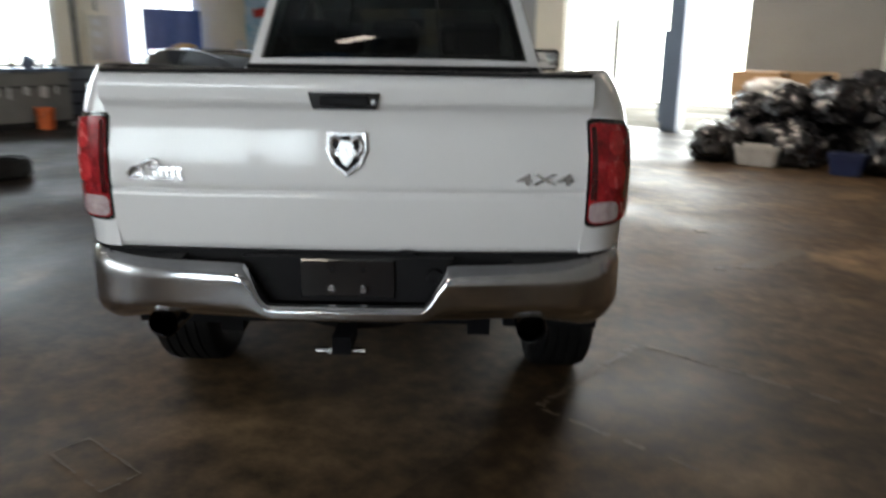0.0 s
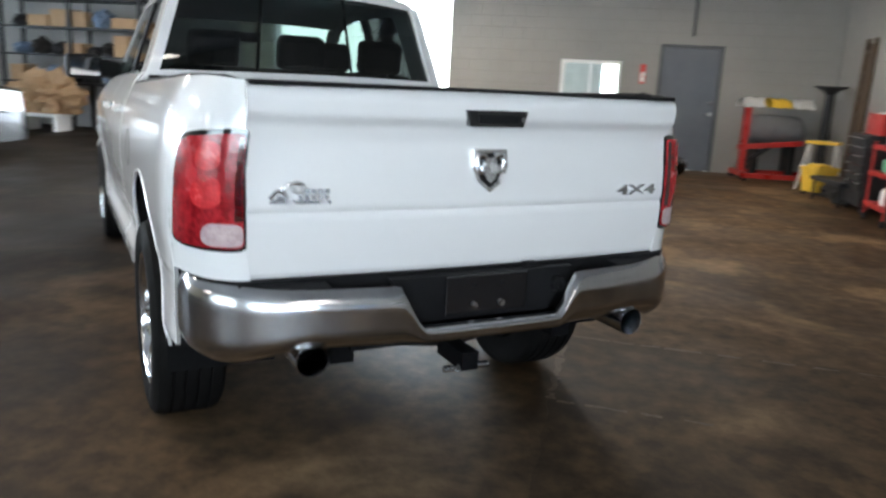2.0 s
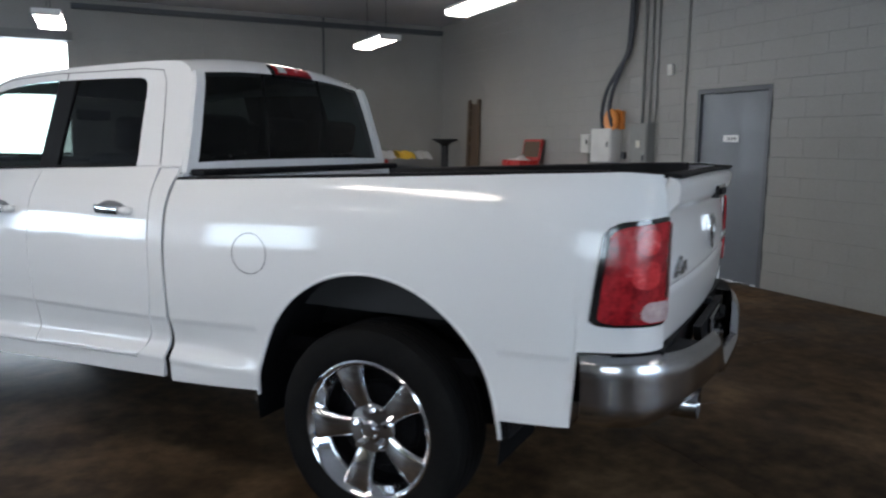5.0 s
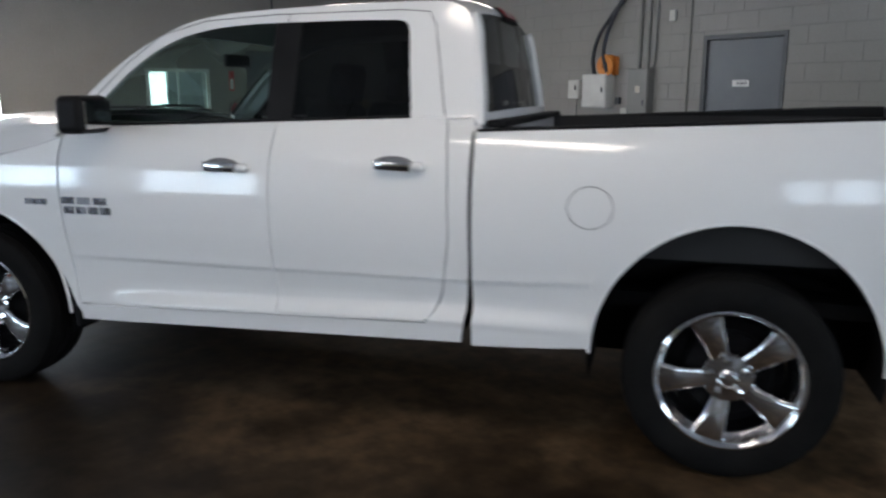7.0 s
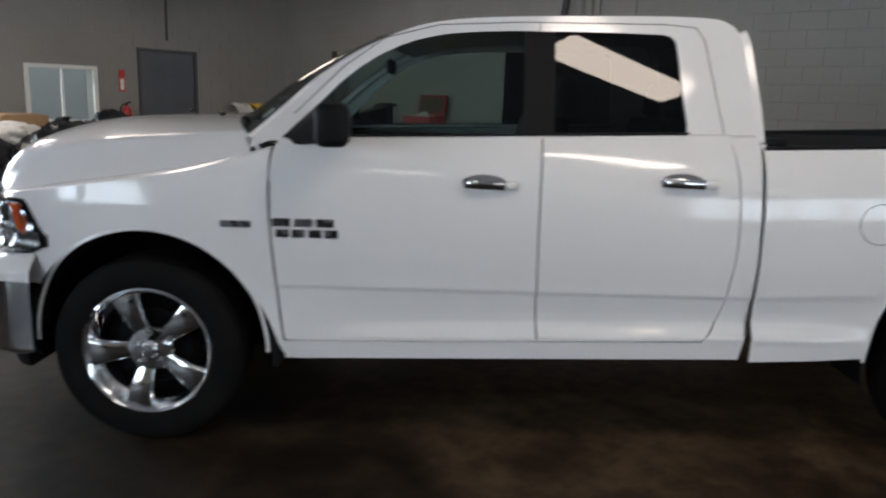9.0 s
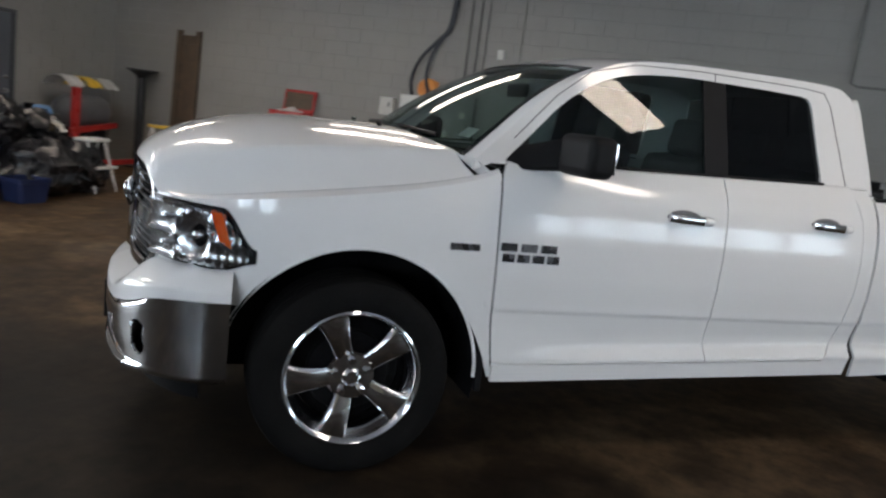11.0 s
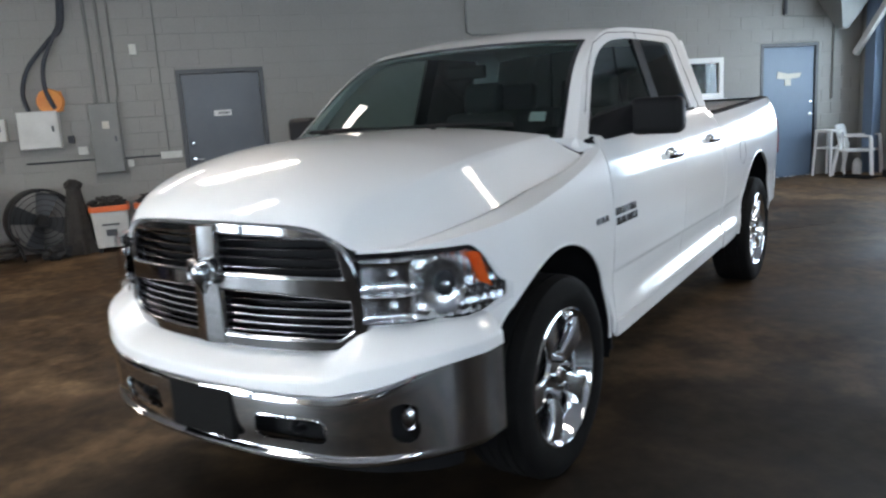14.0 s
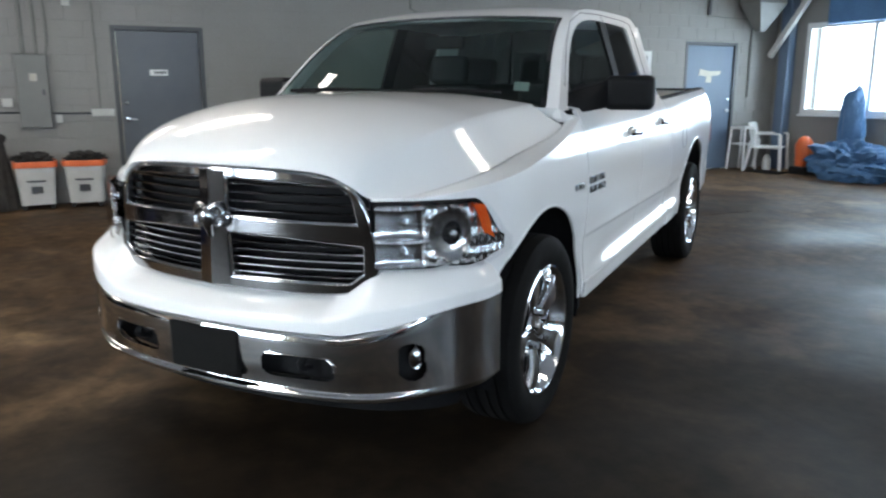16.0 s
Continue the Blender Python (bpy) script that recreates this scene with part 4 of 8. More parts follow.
tube(sw, [smat @ Vector((0.19 * math.cos(a), 0.19 * math.sin(a), 0)) for a in (2 * math.pi * i / 32 for i in range(33))], 0.016, 8, cap=False)
for a in (0, 180, 270):
    tube(sw, [smat @ Vector((0.05 * math.cos(radians(a)), 0.05 * math.sin(radians(a)), -0.01)), smat @ Vector((0.18 * math.cos(radians(a)), 0.18 * math.sin(radians(a)), 0))], 0.014, 8)
lathe(sw, [(0.0, 0.02), (0.06, 0.015), (0.075, -0.02), (0.05, -0.04)], "z", 20, smat)
part("steering_wheel", sw, PLASTIC, truck, "black steering wheel")


def seat(x, y, wide):
    bm = bmesh.new()
    bmesh.ops.create_cube(bm, size=1, matrix=Matrix.Translation((x, y + 0.22, 0.84)) @ Matrix.Diagonal((wide, 0.5, 0.2, 1)))
    bmesh.ops.create_cube(bm, size=1, matrix=Matrix.Translation((x, y - 0.06, 1.12)) @ Matrix.Rotation(radians(14), 4, "X") @ Matrix.Diagonal((wide * 0.96, 0.14, 0.58, 1)))
    ob = part("seat", bm, SEAT, truck, "dark cloth seat", True, bevel=0.05)
    n = 3 if wide > 0.8 else 1
    for i in range(n):
        hb = bmesh.new()
        xx = x + (i - (n - 1) / 2) * 0.48
        bmesh.ops.create_cube(hb, size=1, matrix=Matrix.Translation((xx, y - 0.17, 1.50)) @ Matrix.Rotation(radians(10), 4, "X") @ Matrix.Diagonal((0.27, 0.10, 0.19, 1)))
        part("headrest", hb, SEAT, ob, "", True, bevel=0.035)
        for dx in (-0.06, 0.06):
            part("headrest_post", tube(bmesh.new(), [(xx + dx, y - 0.15, 1.36), (xx + dx, y - 0.16, 1.44)], 0.007, 6), CHROME_DULL, ob)


seat(-0.39, 1.95, 0.52)
seat(0.39, 1.95, 0.52)
seat(0.0, 1.28, 1.5)
part("rear_view_mirror", boxed(-0.12, 0.12, 2.60, 2.63, 1.60, 1.67), PLASTIC, truck, "", False, bevel=0.012)
part("inspection_sticker", plate(bmesh.new(), rect(-0.03, 0.03, -0.022, 0.022), [], lambda a, b, d: across(4.6 + b * 38, -0.80 + a * 1.3) + Vector((0, -0.012, -0.006)), 0.001), WHITE, truck, "small white windscreen sticker", False)


# bonnet and front wings
hood_mid = table([3.0, 3.4, 3.8, 4.1, 4.28, 4.38, 4.44, 4.47], [1.375, 1.378, 1.366, 1.332, 1.288, 1.238, 1.175, 1.10])
HOOD_Q = 0.865
shoulder_at = table([3.0, 3.15, 3.45, 3.9, 4.1, 4.23], [1.265, 1.215, 1.15, 1.082, 1.052, 1.030])


def hood_q(y):
    """Share of the half width that the bonnet takes: its shut line runs inwards from the cowl."""
    return 0.93 - (0.93 - HOOD_Q) * smooth_step(3.15, 3.65, y)


def front_top(q, y):
    """The upper front surface from shoulder to shoulder."""
    w = side_at(shoulder_at(y)) * nose_ratio(y)
    x = q * w
    yy = y + 0.26 * x * x
    mid = hood_mid(yy)
    zs = min(shoulder_at(y), mid - 0.01)
    r = min(1.0, abs(q) / (hood_q(y) + 0.003))
    # gently crowned to a crease, then a steep flank down to the shut line and a low swell along the wing
    k = 1 - (0.34 * (r / 0.845) ** 2.8 if r < 0.845 else 0.34 + 0.66 * ((r - 0.845) / 0.155) ** 0.9)
    swell = max(0.0, abs(q) - hood_q(y)) / (1 - hood_q(y))
    return Vector((x, y, zs + (mid - zs) * k + 0.015 * math.sin(math.pi * min(swell, 1.0) ** 0.8)))


def hood_rear(q):
    return 3.34 - 0.30 * q * q


def hermite(p, q, tp, tq, t):
    return (2 * t ** 3 - 3 * t * t + 1) * p + (t ** 3 - 2 * t * t + t) * tp + (3 * t * t - 2 * t ** 3) * q + (t ** 3 - t * t) * tq


# grille face and outline, which the bonnet's front edge follows
def grille_at(x, z, d=0.0):
    return Vector((x, 4.452 - 0.30 * x * x - 0.03 * (z - 0.9) - d, z))


half_g = curve([(0.0, 1.128), (0.25, 1.124), (0.45, 1.105), (0.55, 1.06), (0.605, 0.96), (0.632, 0.84), (0.63, 0.765), (0.585, 0.705), (0.45, 0.684), (0.2, 0.682), (0.0, 0.682)], 4)
NOSE_EDGE = curve([grille_at(x, z + 0.006, -0.008) for x, z in ((0.0, 1.128), (0.25, 1.124), (0.45, 1.107), (0.545, 1.066))] + [Vector((0.60, 4.335, 1.034)), Vector((0.68, 4.287, 1.032)), Vector((0.752, 4.230, 1.030))], 8)
TURN_Y, LAMP_Y = 3.90, 4.230


def nose_edge(x):
    for p, q in zip(NOSE_EDGE, NOSE_EDGE[1:]):
        if p.x <= x <= q.x:
            return p.lerp(q, (x - p.x) / max(q.x - p.x, 1e-6))
    return NOSE_EDGE[-1].copy()


def bonnet_front(q, t):
    """The rolled front of the bonnet, from TURN_Y down to the grille and the lamps."""
    k = abs(q) / HOOD_Q
    m = front_top(abs(q), TURN_Y)
    f = nose_edge(0.705 * k)
    slope = (front_top(abs(q), TURN_Y) - front_top(abs(q), TURN_Y - 0.05)) / 0.05
    end = Vector((0, 0.16, -0.34 - 0.08 * k)).lerp((f - m) * 1.1, smooth_step(0.78, 1.0, k))
    r = hermite(m, f, slope * (f.y - m.y) * 1.15, end, t)
    return Vector((math.copysign(r.x, q), r.y, r.z))


def bonnet_at(a, b):
    q = (a * 2 - 1) * HOOD_Q
    if b < 0.4:
        y0 = hood_rear(q)
        y = y0 + (TURN_Y - y0) * b / 0.4
        return front_top((a * 2 - 1) * hood_q(y), y)
    return bonnet_front(q, (b - 0.4) / 0.6)


def shoulder_z(y):
    return shoulder_at(y)


def wing_top_at(s, a, b):
    q = HOOD_Q + 0.005 + (1 - HOOD_Q - 0.005) * a
    if b < 0.4:
        y = 3.03 + (TURN_Y - 3.03) * b / 0.4
        q0 = hood_q(y) + 0.005
        p = front_top(q0 + (1 - q0) * a, y)
    else:
        t = (b - 0.4) / 0.6
        inner = bonnet_front(HOOD_Q, t) + Vector((0.005 * (1 - t), 0, 0))
        y = TURN_Y + (LAMP_Y - TURN_Y) * t
        outer = Vector((side_x(y, shoulder_z(y)) * nose_ratio(y), y, shoulder_z(y)))
        crown = front_top(q, TURN_Y) - front_top(HOOD_Q + 0.005, TURN_Y).lerp(front_top(1.0, TURN_Y), a)
        p = inner.lerp(outer, a) + crown * (1 - t)
    return Vector((s * p.x, p.y, p.z))


part("bonnet", grid(bmesh.new(), 104, 60, bonnet_at), PAINT, truck, solid=0.012)
for s in (-1, 1):
    part("wing_top", grid(bmesh.new(), 12, 50, lambda a, b: wing_top_at(s, a, b)), PAINT, truck, solid=0.012)
    cols = []
    for y in arch_samples(FRONT_AXLE, 0.515, 3.03, 4.08):
        z0 = max(arch_z(y, FRONT_AXLE, 0.515, 0.40, 0.52), 0.395 if y < 3.8 else 0.655)
        cols.append((y, z0, shoulder_z(y)))
    for i in range(1, 17):
        y = 4.08 + 0.252 * (i / 16) ** 0.8
        cols.append((y, 0.655, shoulder_z(y)))
    part("front_wing", strip(bmesh.new(), cols, 60, lambda y, z: Vector((s * side_x(y, z) * nose_ratio(y), y + (front_seam(z) + 0.007 - 3.03) * max(0.0, 1 - (y - 3.03) / 0.1), z))), PAINT, truck, solid=0.012)
    arch_lip(s, FRONT_AXLE, 0.515, 0.40, 0.52, 3.03, 4.08)
    part("mud_flap", boxed(*sorted((s * 0.70, s * 0.945)), 3.0, 3.03, 0.33, 0.5), PLASTIC, truck, "", False, bevel=0.01)
    part("mud_flap", boxed(*sorted((s * 0.70, s * 0.925)), -0.57, -0.545, 0.43, 0.62), PLASTIC, truck, "", False, bevel=0.01)
for s in (-1, 1):
    part("cowl_side", grid(bmesh.new(), 10, 4, lambda a, b: (front_top(s * (0.70 + 0.30 * a), max(3.035, hood_rear(0.70 + 0.30 * a) + 0.01)) + Vector((0, 0, -0.006))).lerp(across(0.2, s * (0.70 + 0.30 * a)) + Vector((0, 0, -0.004)), b)), PAINT, truck)
part("cowl_grille", grid(bmesh.new(), 30, 6, lambda a, b: Vector(((a - 0.5) * 1.56, 3.06 + 0.29 * (1 - (2 * a - 1) ** 2) * 0.85 + 0.10 * b - 0.03, 1.31 + 0.035 * (1 - (2 * a - 1) ** 2) + 0.0 * b))), PLASTIC, truck, "black wiper cowl")
for k in (-1, 1):
    wp = tube(bmesh.new(), [(k * 0.25 - 0.35, 3.22, 1.372), (k * 0.25, 3.285, 1.385), (k * 0.25 + 0.32, 3.26, 1.378)], 0.009, 8)
    part("wiper", wp, PLASTIC, truck)
    nz = tube(bmesh.new(), [(k * 0.30, 3.40, 1.375), (k * 0.30, 3.42, 1.385)], 0.014, 8, 0.006)
    part("washer_nozzle", nz, PLASTIC, truck)

# headlights follow the nose in plan
def nose_plan(a):
    """From beside the grille round to the tip on the wing."""
    return 4.335 - 0.372 * a ** 0.9


def head_sheet(s, a0, a1, z0, z1, out, tip=True, nu=22, nv=14, slant=0.0):
    def fn(a, b):
        t = a0 + (a1 - a0) * a + slant * (1 - b)
        y = nose_plan(t)
        k = smooth_step(0.62, 1.0, t) if tip else 0
        lo, hi = z0 + (0.832 - z0) * k * 0.9, z1 + (0.87 - z1) * k * 0.95
        z = lo + (hi - lo) * b
        r = nose_ratio(y)
        d = Vector((r * side_x(y, 0.95) - nose_ratio(y + 0.01) * side_x(y, 0.95), 0.01)).normalized()
        x = r * side_x(y, z)
        return Vector((s * (x + out * d.y * 0.9), y + out * d.x, z))
    return grid(bmesh.new(), nu, nv, fn)


def bowls(t, z):
    """Depth of the reflector: two stepped chambers beside the grille, a round bowl, then upright flutes."""
    zr = (z - 0.795) / 0.21
    if t < 0.25:
        u = abs(2 * t / 0.25 - 1)
        v = abs(2 * (zr / 0.46 if zr < 0.46 else (zr - 0.46) / 0.54) - 1)
        return 0.022 * max(0.0, 1 - u ** 4) ** 0.8 * max(0.0, 1 - v ** 5) ** 0.8
    r = math.hypot((t - 0.43) / 0.17, (zr - 0.52) / 0.46)
    if r < 1:
        return 0.006 + 0.026 * (1 - r ** 3)
    return 0.010 + 0.006 * math.sin(t * 75) + 0.003 * math.sin(z * 90)


def reflector_sheet(s):
    def fn(a, b):
        t = 0.015 + 0.965 * a
        y = nose_plan(t)
        k = smooth_step(0.62, 1.0, t)
        lo, hi = 0.795 + (0.832 - 0.795) * k * 0.9, 1.01 + (0.87 - 1.01) * k * 0.95
        z = lo + (hi - lo) * b
        r, out = nose_ratio(y), 0.038 - bowls(t, z)
        return Vector((s * (r * side_x(y, z) + out * 0.5), y + out * 0.8, z))
    return grid(bmesh.new(), 105, 44, fn)


for s in (-1, 1):
    hl = part("headlight", head_sheet(s, 0.0, 1.0, 0.782, 1.022, 0.008), GLOSS_BLACK, truck, "clear quad headlight with amber corner", solid=0.02)
    part("reflector", reflector_sheet(s), REFLECTOR, hl, "bright faceted reflector")
    part("amber_reflector", head_sheet(s, 0.57, 0.68, 0.905, 1.006, 0.046, slant=0.10), AMBER, hl, "amber corner lens", solid=0.004)
    for t, zc in ((0.13, 0.845), (0.13, 0.95), (0.43, 0.905)):
        y = nose_plan(t)
        c = Vector((s * nose_ratio(y) * side_x(y, 0.9), y, zc))
        dm = Matrix.Translation(c + Vector((s * 0.010, 0.012, 0))) @ Matrix.Rotation(radians(-s * 35), 4, "Z")
        part("bulb", lathe(bmesh.new(), [(0.0, 0.022), (0.012, 0.018), (0.016, 0.0), (0.014, -0.022)], "y", 16, dm), REFLECTOR, hl)
    part("lens", head_sheet(s, 0.005, 0.99, 0.786, 1.018, 0.058), LENS, hl, "clear outer lens")

# front bumper: white shelf above, chrome below
FRONT_PLAN = curve([(0.0, 4.545), (0.3, 4.527), (0.55, 4.478), (0.725, 4.410), (0.878, 4.297), (0.957, 4.168), (0.970, 4.045)], 10)


def front_pt(a, off):
    """A place round the front in plan, pulled in by off."""
    k = 1 if a >= 0.5 else -1
    t = abs(a - 0.5) * 2
    p, q, o = along(FRONT_PLAN, t), along(FRONT_PLAN, min(t + 0.012, 1)), along(FRONT_PLAN, max(t - 0.012, 0))
    n = Vector((-(q.y - o.y), q.x - o.x)).normalized()
    return k * (p.x - off * n.x), p.y - off * n.y, p.x


def chrome_top(x):
    return 0.575 + 0.018 * smooth_step(0.55, 0.66, x) + 0.085 * smooth_step(0.62, 0.97, x)


shelf_off = table([0, 0.34, 0.42, 0.55, 0.8, 0.92, 1.0], [0.0, 0.003, 0.010, 0.032, 0.09, 0.132, 0.185])


def shelf(a, b):
    t = abs(a - 0.5) * 2
    _, _, px = front_pt(a, 0)
    lo = chrome_top(px) + 0.003
    hi = 0.685 + 0.105 * smooth_step(0.48, 0.68, px)
    x, y, _ = front_pt(a, shelf_off(b) * (1 - 0.58 * smooth_step(0.84, 0.97, px)))
    return Vector((x, y, lo + (hi - lo) * b))


part("front_fascia", grid(bmesh.new(), 96, 30, shelf), PAINT, truck, "white painted bumper top", solid=0.012)
chrome_off = table([0, 0.04, 0.09, 0.13, 0.18, 0.24, 0.5, 0.85, 0.95, 1.0], [0.070, 0.030, 0.004, 0.004, 0.022, 0.020, 0.006, 0.0, 0.006, 0.02])


def in_round(x, z, x0, x1, z0, z1, r):
    cx, cz = min(max(x, x0 + r), x1 - r), min(max(z, z0 + r), z1 - r)
    return (x - cx) ** 2 + (z - cz) ** 2 < r * r


def front_face(a, b):
    _, _, px = front_pt(a, 0)
    lo, hi = 0.315 + 0.03 * smooth_step(0.6, 0.97, px), chrome_top(px)
    end = smooth_step(0.62, 0.9, px)
    x, y, _ = front_pt(a, chrome_off(b) * (1 - end) + end * (0.004 + 0.05 * max(0.0, 1 - b / 0.12) ** 2))
    return Vector((x, y, lo + (hi - lo) * b))


def front_keep(a, b):
    p = front_face(a, b)
    return not (in_round(abs(p.x), p.z, 0.255, 0.535, 0.405, 0.492, 0.035) or in_round(abs(p.x), p.z, 0.742, 0.818, 0.42, 0.555, 0.036))


fb = part("front_bumper", grid(bmesh.new(), 380, 76, front_face, front_keep), CHROME, truck, "polished chrome front bumper", solid=0.014)
# plain black sheet backs the bumper openings
part("bumper_void", grid(bmesh.new(), 40, 4, lambda a, b: Vector((front_pt(0.08 + 0.84 * a, 0.07)[0], front_pt(0.08 + 0.84 * a, 0.07)[1], 0.39 + 0.15 * b))), PLASTIC, fb, "plain black sheet behind the openings")
part("air_dam", grid(bmesh.new(), 60, 4, lambda a, b: Vector((*front_pt(0.09 + 0.82 * a, 0.12 - 0.02 * b)[:2], 0.262 + 0.085 * b))), PLASTIC, fb, "black plastic air dam", solid=0.01)
part("plate_bracket", boxed(-0.165, 0.165, 4.525, 4.547, 0.375, 0.555), RUBBER, fb, "empty black plate bracket", False, bevel=0.008)
for s in (-1, 1):
    fm = Matrix.Translation((s * 0.777, 4.338, 0.49)) @ Matrix.Rotation(radians(-s * 38), 4, "Z")
    part("fog_light", lathe(bmesh.new(), [(0.0, 0.012), (0.015, 0.010), (0.025, 0.003), (0.028, -0.02)], "y", 24, fm @ Matrix.Diagonal((1, 1, 1.5, 1))), GRILLE_CHROME, fb, "round fog light")
    rim = rounded(0.255, 0.535, 0.405, 0.492, 0.035, 4)
    def on_front(x, z, o=0.0):
        for i in range(120):
            t = i / 119
            p = along(FRONT_PLAN, t)
            if p.x >= x:
                break
        return Vector((s * x, p.y + o, z))
    part("opening_trim", tube(bmesh.new(), [on_front(x, z, -0.003) for x, z in rim if z > 0.43 and (x > 0.5 or z > 0.485)], 0.005, 8), CHROME, fb)
    part("fog_recess", grid(bmesh.new(), 6, 8, lambda a, b: Vector((*front_pt(0.5 + s * (0.5 * (0.735 + 0.12 * a)), 0.02)[:2], 0.41 + 0.155 * b))), CHROME, fb, "chromed recess round the fog light")
    part("tow_hook", tube(bmesh.new(), curve([(s * 0.40, 4.37, 0.43), (s * 0.40, 4.46, 0.43), (s * 0.40, 4.49, 0.455), (s * 0.40, 4.46, 0.475)], 4), 0.014, 8), PLASTIC, fb)


# grille: chrome surround with a cross, four banks of bars
def refine(loop, step=0.03):
    out = []
    for i, p in enumerate(loop):
        q = loop[(i + 1) % len(loop)]
        n = max(1, int(math.hypot(q[0] - p[0], q[1] - p[1]) / step))
        out += [(p[0] + (q[0] - p[0]) * k / n, p[1] + (q[1] - p[1]) * k / n) for k in range(n)]
    return out


g_out = [(p.x, p.y) for p in half_g] + [(-p.x, p.y) for p in half_g[1:-1][::-1]]
banks = []
for s in (-1, 1):
    up = [(0.066, 0.955), (0.555, 0.945), (0.535, 1.035), (0.50, 1.064), (0.30, 1.076), (0.066, 1.080)]
    dn = [(0.082, 0.735), (0.535, 0.735), (0.578, 0.77), (0.575, 0.86), (0.30, 0.880), (0.070, 0.883)]
    for bank in (up, dn):
        loop = [(s * x, z) for x, z in bank]
        banks.append(refine(loop if s > 0 else loop[::-1]))
gr = part("grille", plate(bmesh.new(), refine(g_out), banks, grille_at, 0.05), GRILLE_CHROME, truck, "chrome grille with a cross and black bars", True, bevel=0.012)
gr.modifiers["edges"].segments = 4
gr.modifiers["edges"].harden_normals = True
part("grille_back", grid(bmesh.new(), 24, 8, lambda a, b: grille_at((a - 0.5) * 1.2, 0.70 + 0.40 * b, 0.10)), PLASTIC, gr, "black grille backing")
for s in (-1, 1):
    for z0, z1, n, x1 in ((0.955, 1.082, 4, 0.55), (0.735, 0.873, 5, 0.575)):
        for i in range(n):
            z = z0 + (z1 - z0) * (i + 0.5) / n
            lim = x1 - 0.035 * max(0, (z - 1.0) / 0.08) - 0.03 * max(0, (0.78 - z) / 0.05)
            bm = bmesh.new()
            xs = [s * (0.06 + (lim - 0.06) * k / 10) for k in range(11)]
            prof = ((0.020, -0.0045), (0.014, -0.003), (0.012, 0.001), (0.017, 0.0045), (0.055, 0.003), (0.055, -0.005))
            rings = [[bm.verts.new(grille_at(x, z + dz, d)) for d, dz in prof] for x in xs]
            for p, q in zip(rings, rings[1:]):
                for k in range(6):
                    bm.faces.new((p[k], q[k], q[(k + 1) % 6], p[(k + 1) % 6]))
            bm.faces.new(rings[0])
            bm.faces.new(rings[-1][::-1])
            part("grille_bar", bm, GRILLE_BAR, gr, "", True)
# the centre post is two flat facets that meet in a ridge
part("grille_post", grid(bmesh.new(), 2, 12, lambda a, b: grille_at((a * 2 - 1) * (0.058 + 0.016 * (1 - b) ** 2), 0.694 + 0.418 * b, -0.003 - 0.016 * (1 - abs(a * 2 - 1)))), GRILLE_CHROME, gr, "chrome centre post folded to a ridge", False, solid=0.01)
hb = bmesh.new()
lathe(hb, [(0.0, 0.052), (0.014, 0.046), (0.024, 0.03), (0.029, 0.008), (0.025, -0.02), (0.018, -0.045), (0.015, -0.062), (0.0, -0.07)], "z", 14, Matrix.Translation(grille_at(0, 0.935, -0.024)) @ Matrix.Rotation(radians(-10), 4, "X"))
for k in (-1, 1):
    tube(hb, curve([grille_at(k * 0.016, 0.975, -0.03), grille_at(k * 0.045, 0.988, -0.026), grille_at(k * 0.066, 0.958, -0.02), grille_at(k * 0.058, 0.918, -0.022), grille_at(k * 0.036, 0.915, -0.03), grille_at(k * 0.036, 0.936, -0.034)], 4), 0.013, 10, 0.005)
part("head_ornament", hb, GRILLE_CHROME, gr, "chrome ornament on the cross")

# wheels
_wheel = {}


